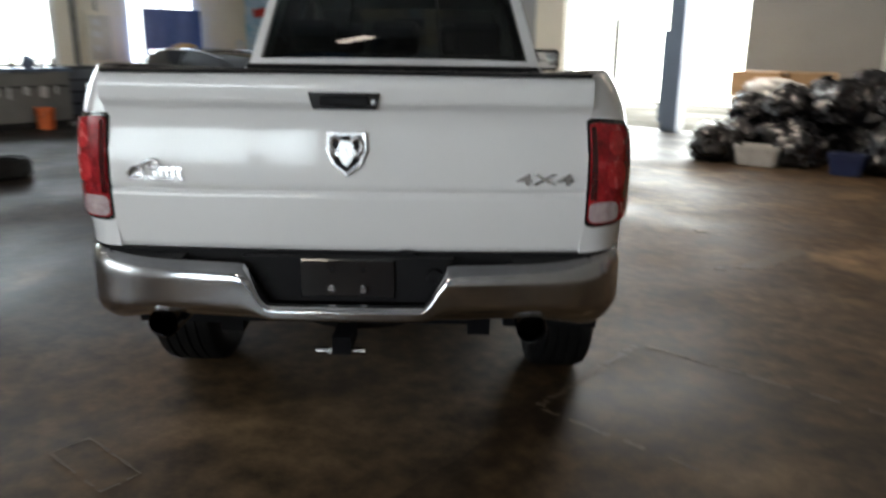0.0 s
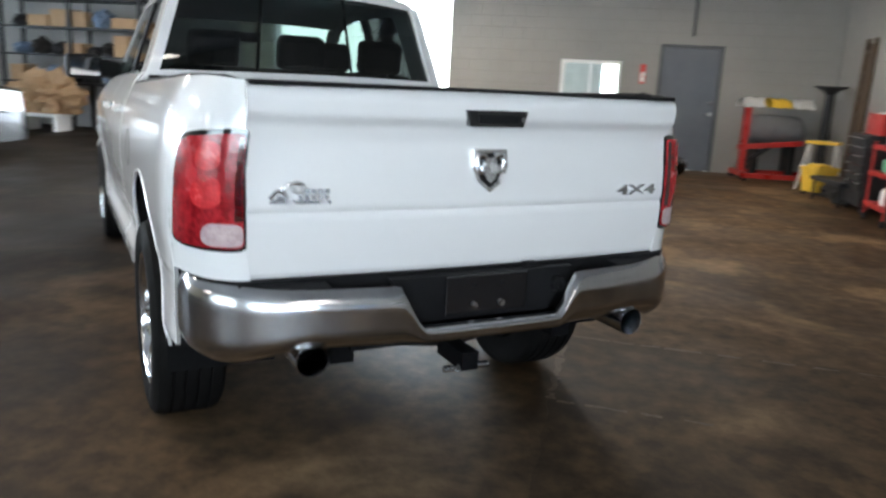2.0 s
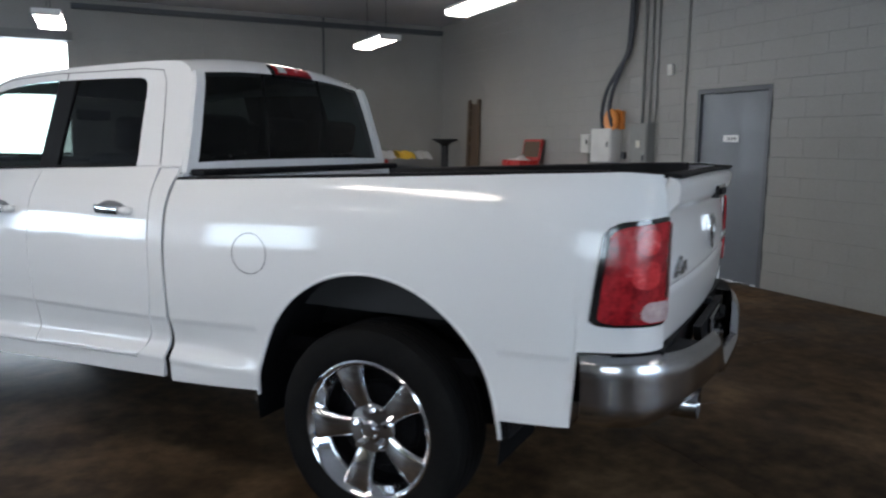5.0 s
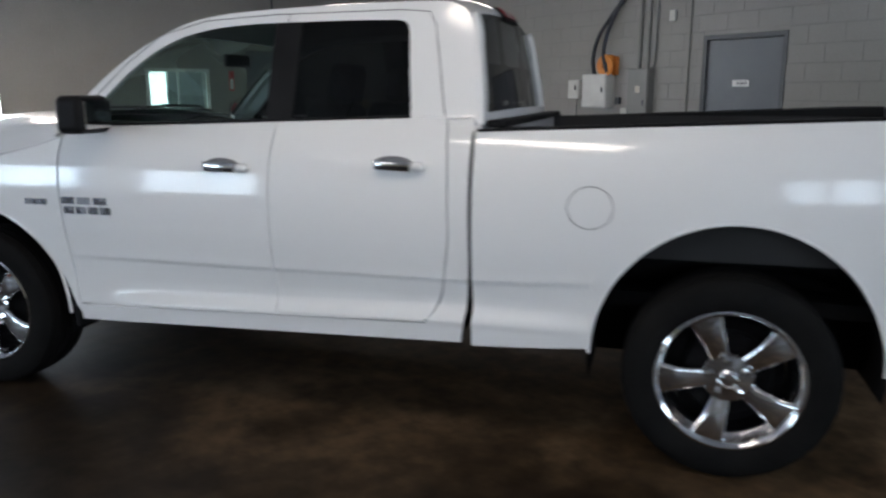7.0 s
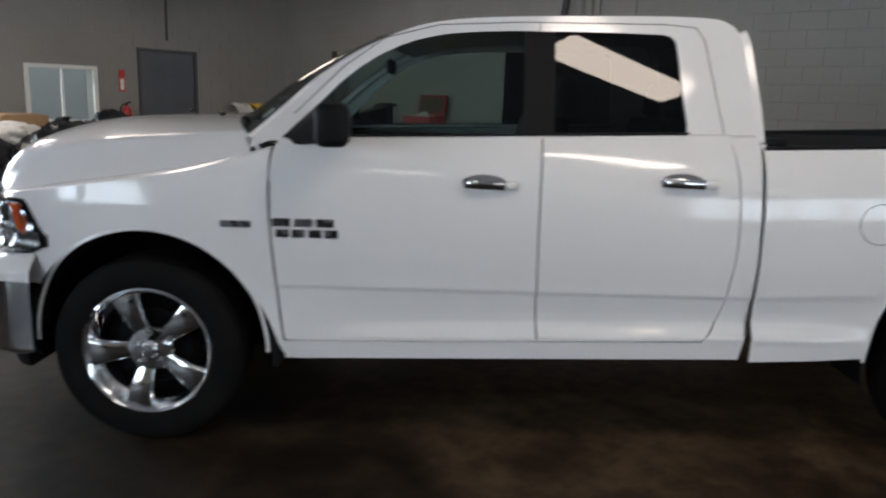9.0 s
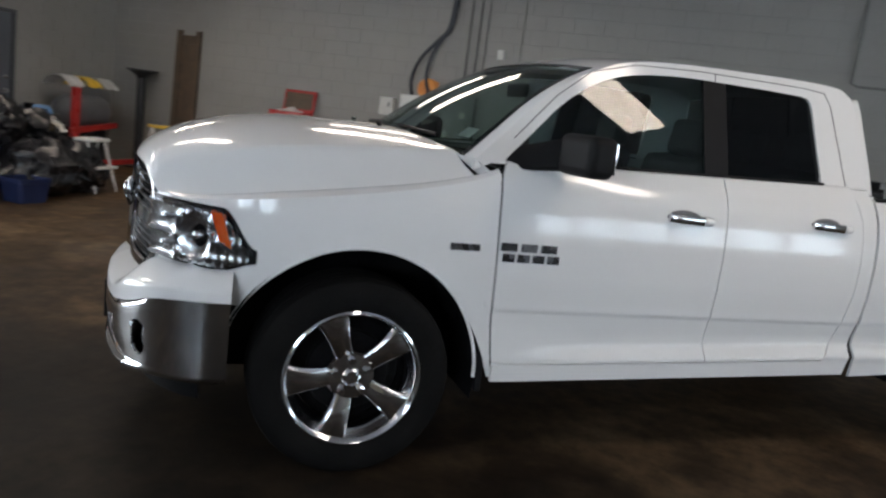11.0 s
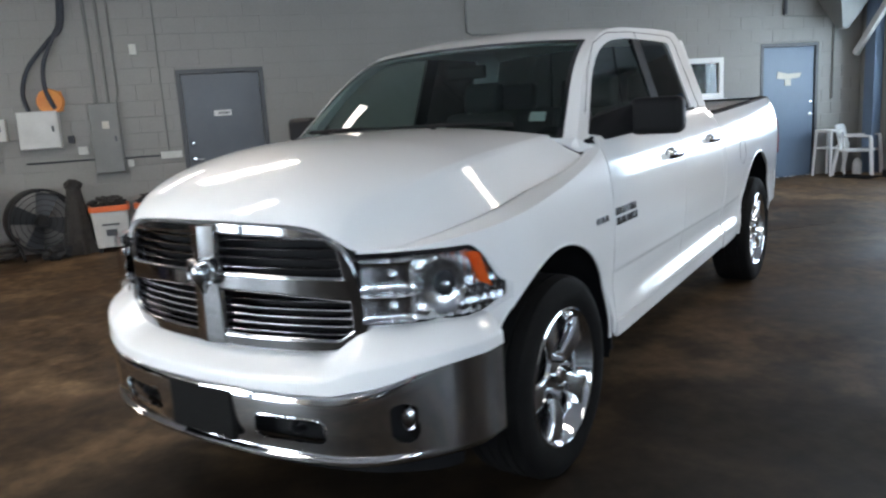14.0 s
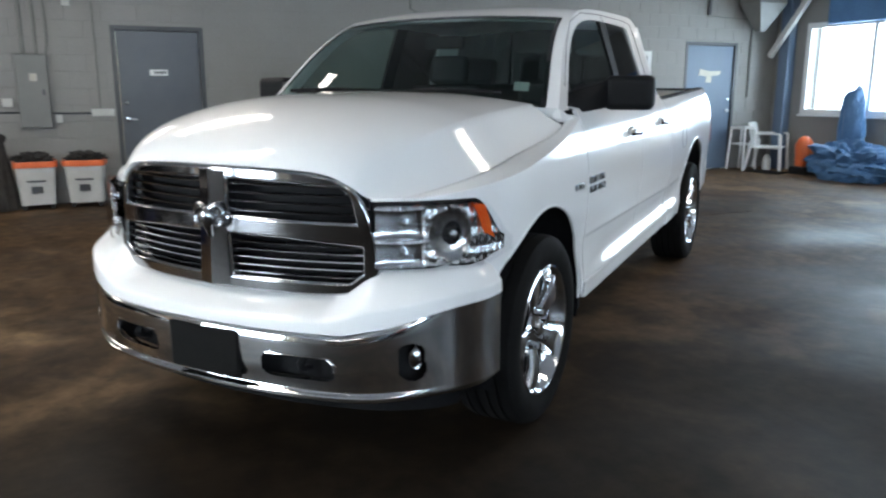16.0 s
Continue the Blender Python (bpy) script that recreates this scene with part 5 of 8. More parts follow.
def wheel_meshes():
    if _wheel:
        return _wheel
    tyre = [(0.262, -0.112), (0.285, -0.128), (0.315, -0.137), (0.35, -0.138), (0.378, -0.131), (0.395, -0.118), (0.402, -0.098)]
    tread = []
    for h in (-0.07, -0.024, 0.024, 0.07):
        tread += [(0.405, h - 0.006), (0.396, h - 0.004), (0.396, h + 0.004), (0.405, h + 0.006)]
    prof = tyre + tread + [(r, -h) for r, h in tyre[::-1]]
    bt = lathe(bmesh.new(), prof, "x", 72)
    bt.normal_update()
    rim = lathe(bmesh.new(), [(0.258, 0.10), (0.262, 0.115), (0.255, 0.10), (0.225, 0.06), (0.221, -0.04), (0.226, -0.062), (0.236, -0.078), (0.247, -0.094), (0.256, -0.112), (0.263, -0.124), (0.271, -0.129), (0.278, -0.126), (0.279, -0.118), (0.268, -0.105), (0.262, -0.10)], "x", 72)
    spokes = []
    for i in range(5):
        bm = bmesh.new()
        rot = Matrix.Rotation(radians(72 * i + 98), 4, "X")
        sec = []
        for k in range(15):
            t = k / 14
            r = 0.055 + (0.256 - 0.055) * t
            w = 0.034 + 0.022 * t + 0.016 * t ** 5
            h = -0.086 - 0.016 * math.sin(math.pi * t ** 1.3) - 0.022 * t * t
            ring = [(h + 0.05, -w * 0.97), (h + 0.014, -w), (h + 0.003, -w * 0.90), (h - 0.002, -w * 0.68), (h + 0.0015, 0), (h - 0.002, w * 0.68), (h + 0.003, w * 0.90), (h + 0.014, w), (h + 0.05, w * 0.97)]
            sec.append([bm.verts.new(rot @ Vector((hh, ww, r))) for hh, ww in ring])
        for p, q in zip(sec, sec[1:]):
            for j in range(8):
                bm.faces.new((p[j], q[j], q[j + 1], p[j + 1]))
        spokes.append(bm)
    cap = lathe(bmesh.new(), [(0.0, -0.112), (0.026, -0.111), (0.036, -0.104), (0.04, -0.098), (0.092, -0.092), (0.1, -0.082), (0.1, -0.04)], "x", 32)
    nuts = []
    for i in range(5):
        a = radians(72 * i + 62)
        nuts.append(tube(bmesh.new(), [(-0.085, 0.071 * math.cos(a), 0.071 * math.sin(a)), (-0.121, 0.071 * math.cos(a), 0.071 * math.sin(a))], 0.0145, 6))
    disc = lathe(bmesh.new(), [(0.0, -0.03), (0.165, -0.03), (0.17, -0.02), (0.17, 0.01), (0.22, 0.02), (0.222, 0.05), (0.0, 0.05)], "x", 40)
    _wheel.update(tyre=bt, rim=rim, cap=cap, nuts=nuts, disc=disc, spokes=spokes)
    return _wheel


def as_mesh(bm, name, mat, sharp=30):
    bmesh.ops.recalc_face_normals(bm, faces=bm.faces)
    me = bpy.data.meshes.new(name)
    bm.to_mesh(me)
    bm.free()
    for p in me.polygons:
        p.use_smooth = True
    me.set_sharp_from_angle(angle=radians(sharp))
    me.materials.append(mat)
    return me


w = wheel_meshes()
MESH = {"tyre": as_mesh(w["tyre"], "tyre", RUBBER), "rim": as_mesh(w["rim"], "rim", CHROME), "centre_cap": as_mesh(w["cap"], "centre_cap", CHROME),
        "hub": as_mesh(w["disc"], "wheel", UNDER)}
SPOKE = [as_mesh(b, "spoke", CHROME, 50) for b in w["spokes"]] + [as_mesh(b, "lug_nut", CHROME) for b in w["nuts"]]
for y in (REAR_AXLE, FRONT_AXLE):
    for s in (-1, 1):
        hub = new("wheel", MESH["hub"])
        hub.parent = truck
        hub.matrix_world = Matrix.Translation((s * TRACK, y, axle_z(y))) @ Matrix.Rotation(0 if s < 0 else math.pi, 4, "Z") @ Matrix.Rotation(radians(24 * -s), 4, "X")
        tagged(hub, "black tyre on a chrome five-spoke wheel")
        for nm in ("tyre", "rim", "centre_cap"):
            o = new(nm, MESH[nm])
            o.parent = hub
        for me in SPOKE:
            o = new(me.name.split(".")[0], me)
            o.parent = hub

truck.matrix_world = pose(0, 0, TAIL_UP, -math.degrees(RAKE))

# ---- doors, windows and fittings of the hall ----
DARK_STEEL = worn("dark_painted_frame", (0.045, 0.05, 0.055), (0.065, 0.07, 0.075), (0.4, 0.55), 3, 90, 0.06)
OFFWHITE = worn("offwhite_box", (0.5, 0.5, 0.47), (0.6, 0.6, 0.57), (0.4, 0.55), 5, 60, 0.06)
PANEL = worn("grey_enamel_panel", (0.15, 0.15, 0.14), (0.19, 0.19, 0.175), (0.4, 0.5), 4, 60, 0.04)
ORANGE = worn("orange_plastic", (0.62, 0.20, 0.03), (0.72, 0.28, 0.05), (0.4, 0.55), 6, 80, 0.08)
ORANGE_RED = worn("orange_lid", (0.72, 0.13, 0.03), (0.8, 0.18, 0.05), (0.35, 0.5), 6, 80, 0.08)
RED = worn("red_enamel", (0.36, 0.02, 0.018), (0.46, 0.035, 0.03), (0.25, 0.45), 5, 70, 0.06)
YELLOW = worn("yellow_plastic", (0.68, 0.42, 0.03), (0.78, 0.5, 0.06), (0.4, 0.55), 6, 80, 0.08)
CABLE = worn("dark_cable", (0.02, 0.024, 0.03), (0.035, 0.04, 0.05), (0.5, 0.65), 8, 120, 0.1)
BLUE = worn("blue_plastic", (0.03, 0.07, 0.22), (0.05, 0.10, 0.30), (0.35, 0.5), 5, 70, 0.08)
NAVY = worn("navy_plastic", (0.012, 0.02, 0.07), (0.02, 0.035, 0.11), (0.35, 0.5), 5, 70, 0.08)
BLUE_TARP = worn("blue_tarpaulin", (0.07, 0.17, 0.34), (0.11, 0.24, 0.44), (0.4, 0.6), 4, 40, 0.3)
BAG = worn("black_bag_film", (0.008, 0.008, 0.009), (0.016, 0.016, 0.018), (0.12, 0.3), 9, 60, 0.5, dist=0.01)
CARD = worn("brown_cardboard", (0.33, 0.20, 0.10), (0.42, 0.27, 0.15), (0.75, 0.9), 4, 60, 0.2)
RAG = worn("dark_rag", (0.02, 0.018, 0.016), (0.05, 0.045, 0.04), (0.8, 0.95), 10, 60, 0.6, dist=0.01)
WOOD = worn("dark_old_wood", (0.06, 0.04, 0.025), (0.11, 0.075, 0.045), (0.6, 0.8), 6, 50, 0.3)
PALE_FILM = worn("pale_plastic_film", (0.5, 0.5, 0.48), (0.66, 0.66, 0.64), (0.3, 0.5), 6, 50, 0.4)
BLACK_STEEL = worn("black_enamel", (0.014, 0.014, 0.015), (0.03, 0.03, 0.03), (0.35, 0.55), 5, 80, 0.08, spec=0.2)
CREAM = worn("cream_drawer_front", (0.45, 0.42, 0.34), (0.55, 0.52, 0.43), (0.35, 0.5), 5, 80, 0.05)
GREEN = worn("green_plastic", (0.06, 0.22, 0.12), (0.09, 0.3, 0.17), (0.35, 0.5), 5, 70, 0.08)
WINDOW_GLASS = pane_glass("window_glass", (0.85, 0.9, 0.9))
OFFICE_GLASS = pane_glass("smoked_office_glass", (0.35, 0.38, 0.4))
SIGN_RED = material("sign_red", (0.55, 0.04, 0.03), 0.5)


def steel_door(name, m, wide, high, leaf_mat, label, hinge=1):
    """A flush steel door in its frame; local x along the wall, y out of the room, z up."""
    d = thing(name, m, label, "door", kind="structure")
    out = rect(-0.055, wide + 0.055, 0, high + 0.055)
    out_hole = [(-0.055, 0), (0.0, 0), (0.0, high), (wide, high), (wide, 0), (wide + 0.055, 0), (wide + 0.055, high + 0.055), (-0.055, high + 0.055)]
    part("door_frame", plate(bmesh.new(), out_hole, [], lambda a, b, k: Vector((a, -0.014 + k, b)), 0.20), DARK_STEEL, d, "", False, bevel=0.004)
    part("door_leaf", boxed(0.004, wide - 0.004, 0.018, 0.062, 0.008, high - 0.004), leaf_mat, d, "", False, bevel=0.003)
    part("threshold", boxed(0.0, wide, -0.01, 0.12, 0.0, 0.012), CHROME_DULL, d, "", False)
    hx = 0.07 if hinge > 0 else wide - 0.07
    for z, r in ((1.02, 0.026), (1.22, 0.022)):
        part("lock_rose", lathe(bmesh.new(), [(0.0, 0.0), (r, 0.002), (r + 0.006, 0.018)], "y", 20, Matrix.Translation((hx, 0.0, z))), CHROME_DULL, d)
    k = 1 if hinge > 0 else -1
    part("lever_handle", tube(bmesh.new(), [(hx, 0.01, 1.02), (hx, -0.045, 1.02), (hx + k * 0.02, -0.055, 1.02), (hx + k * 0.11, -0.055, 1.015)], 0.010, 8), CHROME_DULL, d, "steel lever handle")
    for z in (0.25, high / 2, high - 0.25):
        hxx = wide + 0.002 if hinge > 0 else -0.002
        part("hinge", tube(bmesh.new(), [(hxx, 0.008, z - 0.05), (hxx, 0.008, z + 0.05)], 0.008, 8), DARK_STEEL, d)
    return d


# east wall doors: local x runs towards -v, so that the latch side comes out right
db = steel_door("door_1", at(U1 + 0.012, DOOR_B[1], 0, -90), DOOR_B[1] - DOOR_B[0], 2.1, STEEL_GREY, "closed dark grey steel door with a small white sign")
part("door_sign", boxed(0.365, 0.585, 0.010, 0.017, 1.555, 1.63), WHITE, db, "small white sign", False)
for i in range(6):
    part("sign_mark", boxed(0.425 + i * 0.024, 0.44 + i * 0.024, 0.0085, 0.0105, 1.575, 1.61), DARK_STEEL, db, "", False)
dc = steel_door("door_2", at(U1 + 0.012, DOOR_C[1], 0, -90), DOOR_C[1] - DOOR_C[0], 2.12, STEEL_BLUE, "closed blue-grey steel door with a worn notice", -1)
nb = bmesh.new()
plate(nb, [(0.28, 1.62), (0.5, 1.60), (0.74, 1.63), (0.76, 1.70), (0.5, 1.69), (0.3, 1.73)], [], lambda a, b, k: Vector((a, 0.010 + k, b)), 0.006)
plate(nb, rect(0.44, 0.56, 1.50, 1.60), [], lambda a, b, k: Vector((a, 0.010 + k, b)), 0.006)
part("worn_notice", nb, CREAM, dc, "torn cream notice", False)
steel_door("door_3", at(DOOR_A[0], V1 + 0.0, 0, 0), DOOR_A[1] - DOOR_A[0], 2.15, STEEL_GREY, "closed grey steel door in a dark frame", -1)


def sash_window(name, m, wide, z0, z1, lights, label, glass, bar=0.045):
    """A framed window with upright bars; local x along the wall, y outwards."""
    w = thing(name, m, label, "window", kind="structure")
    holes, panes = [], []
    cell = (wide - bar * (lights + 1)) / lights
    for i in range(lights):
        x = bar + i * (cell + bar)
        holes.append(rect(x, x + cell, z0 + bar, z1 - bar))
        panes.append((x, x + cell))
    part("window_frame", plate(bmesh.new(), rect(-0.03, wide + 0.03, z0 - 0.03, z1 + 0.03), holes, lambda a, b, k: Vector((a, -0.02 + k, b)), 0.07), WHITE, w, "white painted frame", False, bevel=0.004)
    for x0, x1 in panes:
        p = part("pane", boxed(x0 + 0.001, x1 - 0.001, 0.02, 0.026, z0 + bar + 0.001, z1 - bar - 0.001), glass, w, "", False)
        p.visible_shadow = False
    part("window_sill", boxed(-0.05, wide + 0.05, -0.07, 0.0, z0 - 0.06, z0 - 0.032), WHITE, w, "", False, bevel=0.005)
    return w


sash_window("window_1", at(U1 + 0.012, OFFICE[1], 0, -90), OFFICE[1] - OFFICE[0], OFFICE[2], OFFICE[3], 3, "white-framed office window with dark glass", OFFICE_GLASS, 0.05)
sash_window("window_2", at(NORTH_WIN[0], V1, 0, 0), NORTH_WIN[1] - NORTH_WIN[0], NORTH_WIN[2], NORTH_WIN[3], 2, "white-framed sliding window on the north wall", WINDOW_GLASS, 0.03)
sash_window("window_3", at(SOUTH_WIN[1], V0, 0, 180), SOUTH_WIN[1] - SOUTH_WIN[0], SOUTH_WIN[2], SOUTH_WIN[3], 3, "large bright window in the south wall", WINDOW_GLASS, 0.06)
sash_window("window_4", at(SOUTH_WEST_WIN[1], V0, 0, 180), SOUTH_WEST_WIN[1] - SOUTH_WEST_WIN[0], SOUTH_WEST_WIN[2], SOUTH_WEST_WIN[3], 6, "large bright window in the south wall", WINDOW_GLASS, 0.17)
for i, (a, b) in enumerate(WEST_WIN):
    sash_window("window_%d" % (5 + i), at(U0, a, 0, 90), b - a, 0.95, 2.9, 2, "tall bright window in the cream wall", WINDOW_GLASS, 0.09)

# office behind its window: a black box standing for the unlit room
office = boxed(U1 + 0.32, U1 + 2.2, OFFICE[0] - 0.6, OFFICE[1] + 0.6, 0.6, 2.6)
setting("office_black_box", office, BLACK_STEEL, "black box standing for the unlit office behind the glass")
cur = thing("curtain", at(U1 + 0.25, -3.35, 0, 0), "pale blue curtain strip behind the office glass", "curtain")
part("cloth", grid(bmesh.new(), 16, 4, lambda a, b: Vector((0.015 * math.sin(a * 22), -0.16 + 0.32 * a, 1.41 + 0.54 * b))), worn("pale_blue_cloth", (0.3, 0.4, 0.55), (0.45, 0.52, 0.62), (0.7, 0.9), 6, 90, 0.2), cur)
# room behind the north window, with a bright opening in its far wall
setting("back_room_wall", plate(bmesh.new(), rect(-1.6, 4.6, 0, 3.2), [rect(0.74, 1.16, 0.9, 2.05)], lambda a, b, d: Vector((a, V1 + 2.85 + d, b)), 0.15), OFFWHITE, "pale wall of the room behind the window")
# opening in the north wall: steel posts and a rolled door above
setting("door_post", boxed(-3.50, -3.19, V1 - 0.04, V1 + 0.008, 0, 3.13), STEEL_BLUE, "blue-grey steel post of the loading opening", bevel=0.008)
setting("door_jamb", boxed(-6.35, -5.68, V1 - 0.05, V1 + 0.008, 0, 3.13), WALL_CREAM, "cream jamb of the loading opening", bevel=0.008)
setting("inner_post", boxed(-6.12, -5.97, V1 + 2.9, V1 + 3.0, 0, 2.15), PANEL, "grey post in the yard beyond the opening", bevel=0.008)
setting("open_door_leaf", boxed(-4.22, -3.86, V1 + 1.4, V1 + 1.45, 0.02, 1.85), STEEL_BLUE, "blue-grey door leaf standing open beyond", bevel=0.006)
setting("lintel", boxed(-5.75, -2.0, V1 - 0.1, V1 - 0.002, 3.13, 3.28), PANEL, "grey steel lintel above the opening", bevel=0.01)
setting("roller_door_valance", boxed(-0.2, 3.55, V0 + 0.01, V0 + 0.2, 2.42, 2.85), BLUE_TARP, "blue rolled shutter above the window", bevel=0.03)

setting("wall_beam", boxed(-2.0, U1 - 0.02, V1 - 0.12, V1 - 0.002, 3.66, 3.75), DARK_STEEL, "dark steel angle along the top of the wall", bevel=0.006)

# conduits and boxes on the east wall
def conduit(pts, r=0.014, mat=None, label="thin painted steel conduit on the wall"):
    b = thing("conduit", HALL, label, "conduit")
    part("pipe", tube(bmesh.new(), pts, r, 8), mat or PANEL, b)
    return b


E = U1 - 0.02
conduit([(E, -0.22, ZC), (E, -0.22, 2.5), (E, -0.3, 2.46), (E, -1.68, 2.46), (E, -1.75, 2.3)], 0.016)
conduit([(E, -5.61, ZC), (E, -5.62, 2.62)], 0.035, DARK_STEEL)
conduit([(E, -5.62, 2.6), (E, -6.75, 2.57)], 0.012)
conduit([(E, -6.6, 2.57), (E, -6.6, 1.25)], 0.02)
conduit([(E, 4.68, ZC), (E, 4.68, 1.79)], 0.024)
conduit([(E, 4.54, ZC), (E, 4.54, 1.79)], 0.02)
conduit([(E, 4.42, ZC), (E, 4.42, 1.9), (E, 4.45, 1.79)], 0.014)
conduit([(E, 3.9, ZC), (E, 3.9, 1.14)], 0.010)
conduit([(E, 5.55, 1.11), (E, 4.78, 1.11)], 0.010, CABLE)
conduit([(E, 4.44, 1.10), (E, 4.0, 1.10)], 0.010, CABLE)
conduit([(E, 5.81, 1.4), (E, 5.81, 1.15), (E, 7.0, 1.12)], 0.010)
A_ = V1 - 0.02
conduit([(2.29, A_, ZC), (2.29, A_, 2.35)], 0.02, DARK_STEEL)


def wall_box(name, v0, v1, z0, z1, deep, mat, label, door=False):
    b = thing(name, at(U1, (v0 + v1) / 2, z0), label, "electrical box")
    w = (v1 - v0) / 2
    part("case", boxed(-deep, 0.0, -w, w, 0, z1 - z0), mat, b, "", False, bevel=0.006)
    if door:
        part("cover", boxed(-deep - 0.014, -deep + 0.001, -w + 0.012, w - 0.012, 0.012, z1 - z0 - 0.012), mat, b, "", False, bevel=0.004)
        part("latch", boxed(-deep - 0.026, -deep - 0.012, -w + 0.05, -w + 0.075, (z1 - z0) * 0.45, (z1 - z0) * 0.45 + 0.07), DARK_STEEL, b, "", False, bevel=0.003)
    return b


wall_box("control_box", 5.11, 5.56, 1.28, 1.73, 0.17, OFFWHITE, "white steel control box on the block wall", True)
wall_box("junction_box", 5.70, 5.92, 1.40, 1.66, 0.09, OFFWHITE, "small white junction box on the wall", True)
pnl = wall_box("breaker_panel", 4.43, 4.77, 0.93, 1.79, 0.12, PANEL, "grey breaker panel with a yellow label", True)
part("panel_label", boxed(-0.140, -0.134, -0.05, 0.03, 0.55, 0.64), CREAM, pnl, "faded yellow label", False)
wall_box("outlet_box", 4.84, 4.95, 1.18, 1.28, 0.05, OFFWHITE, "small white outlet box beside the panel")
wall_box("outlet_box", 4.98, 5.05, 1.33, 1.42, 0.05, CABLE, "small black outlet box beside the panel")
wall_box("outlet_box", 4.33, 4.40, 0.99, 1.08, 0.05, OFFWHITE, "small white outlet box under the panel")
wall_box("outlet_strip", 3.74, 4.0, 1.06, 1.15, 0.06, OFFWHITE, "white four-way outlet strip beside the door")
wall_box("alarm_box", 4.13, 4.22, 2.36, 2.49, 0.04, OFFWHITE, "small white alarm box high on the wall")
ob = thing("hose_reel_bracket", at(U1, 5.17, 1.72), "orange plastic cable reel above the control box", "cable reel")
ob2 = bmesh.new()
lathe(ob2, [(0.05, -0.03), (0.14, -0.04), (0.15, -0.02), (0.08, 0.0), (0.08, 0.06), (0.15, 0.08), (0.14, 0.10), (0.05, 0.09)], "x", 20, Matrix.Translation((-0.12, 0, 0.12)))
box(ob2, -0.06, 0.0, -0.12, 0.12, 0.0, 0.24)
part("reel", ob2, ORANGE, ob)
for pts in ([(E - 0.06, 5.42, 1.72), (E - 0.06, 5.46, 1.95), (E - 0.06, 5.36, 2.25), (E - 0.05, 5.1, 2.55), (E - 0.04, 4.92, 2.8), (E - 0.04, 4.86, ZC)],
            [(E - 0.13, 5.12, 1.75), (E - 0.13, 5.2, 2.0), (E - 0.08, 5.18, 2.3), (E - 0.05, 5.04, 2.6), (E - 0.04, 4.95, 2.85), (E - 0.04, 4.9, ZC)]):
    conduit(curve(pts, 6), 0.026, CABLE, "thick dark cable hanging from the ceiling")

wp = thing("breaker_panel", at(U0, 5.42, 1.0), "cream breaker panel with small covers on the wall", "electrical box")
part("case", boxed(0.0, 0.12, -0.28, 0.28, 0, 1.08), WALL_CREAM, wp, "", False, bevel=0.008)
part("cover", boxed(0.121, 0.135, -0.24, 0.24, 0.1, 1.0), CREAM, wp, "", False, bevel=0.006)
for z in (0.28, 0.56, 0.80):
    part("switch_plate", boxed(0.1355, 0.15, -0.16, 0.02, z, z + 0.12), OFFWHITE, wp, "", False, bevel=0.004)
conduit([(U0 + 0.03, 5.42, 2.08), (U0 + 0.03, 5.42, ZC)], 0.03)
conduit([(U0 + 0.03, 4.95, 0.4), (U0 + 0.03, 4.95, ZC)], 0.05, DARK_STEEL, "dark steel pipe beside the panel")

# fire extinguisher and sign
fe = thing("fire_extinguisher", at(1.5, V1 - 0.10, 0.82), "red fire extinguisher hung on the wall", "fire extinguisher")
part("cylinder", lathe(bmesh.new(), [(0.0, 0.0), (0.07, 0.005), (0.078, 0.03), (0.078, 0.36), (0.06, 0.42), (0.028, 0.45), (0.028, 0.47)], "z", 24), RED, fe)
part("label_band", lathe(bmesh.new(), [(0.0795, 0.12), (0.0795, 0.28)], "z", 24), WHITE, fe, "white label band")
part("valve", tube(bmesh.new(), [(0, 0, 0.46), (0, 0, 0.50), (0.06, 0, 0.52)], 0.016, 8), BLACK_STEEL, fe)
part("hose", tube(bmesh.new(), curve([(-0.02, 0, 0.49), (-0.1, -0.02, 0.45), (-0.11, -0.02, 0.3), (-0.09, -0.01, 0.15)], 5), 0.012, 8), BLACK_STEEL, fe)
sg = thing("wall_sign", at(1.49, V1 - 0.006, 1.5), "narrow red and white sign above the extinguisher", "sign")
part("board", boxed(-0.05, 0.05, -0.004, 0.004, 0.0, 0.34), SIGN_RED, sg, "", False)
part("white_stripe", boxed(-0.03, 0.03, -0.007, -0.0045, 0.03, 0.2), WHITE, sg, "", False)

# ---- ceiling lights ----
LAMP_GLOW = glow("lit_prismatic_diffuser", (1.0, 0.90, 0.75), 13.5)


# glow chosen per lamp to brighten the north wall and dim the east
LAMP_MID = glow("lit_mid_diffuser", (1.0, 0.95, 0.86), 10.0)
LAMP_NORTH = glow("lit_strong_diffuser", (1.0, 0.92, 0.79), 36.0)
LAMP_DIM = glow("lit_dim_diffuser", (1.0, 0.94, 0.83), 7.0)


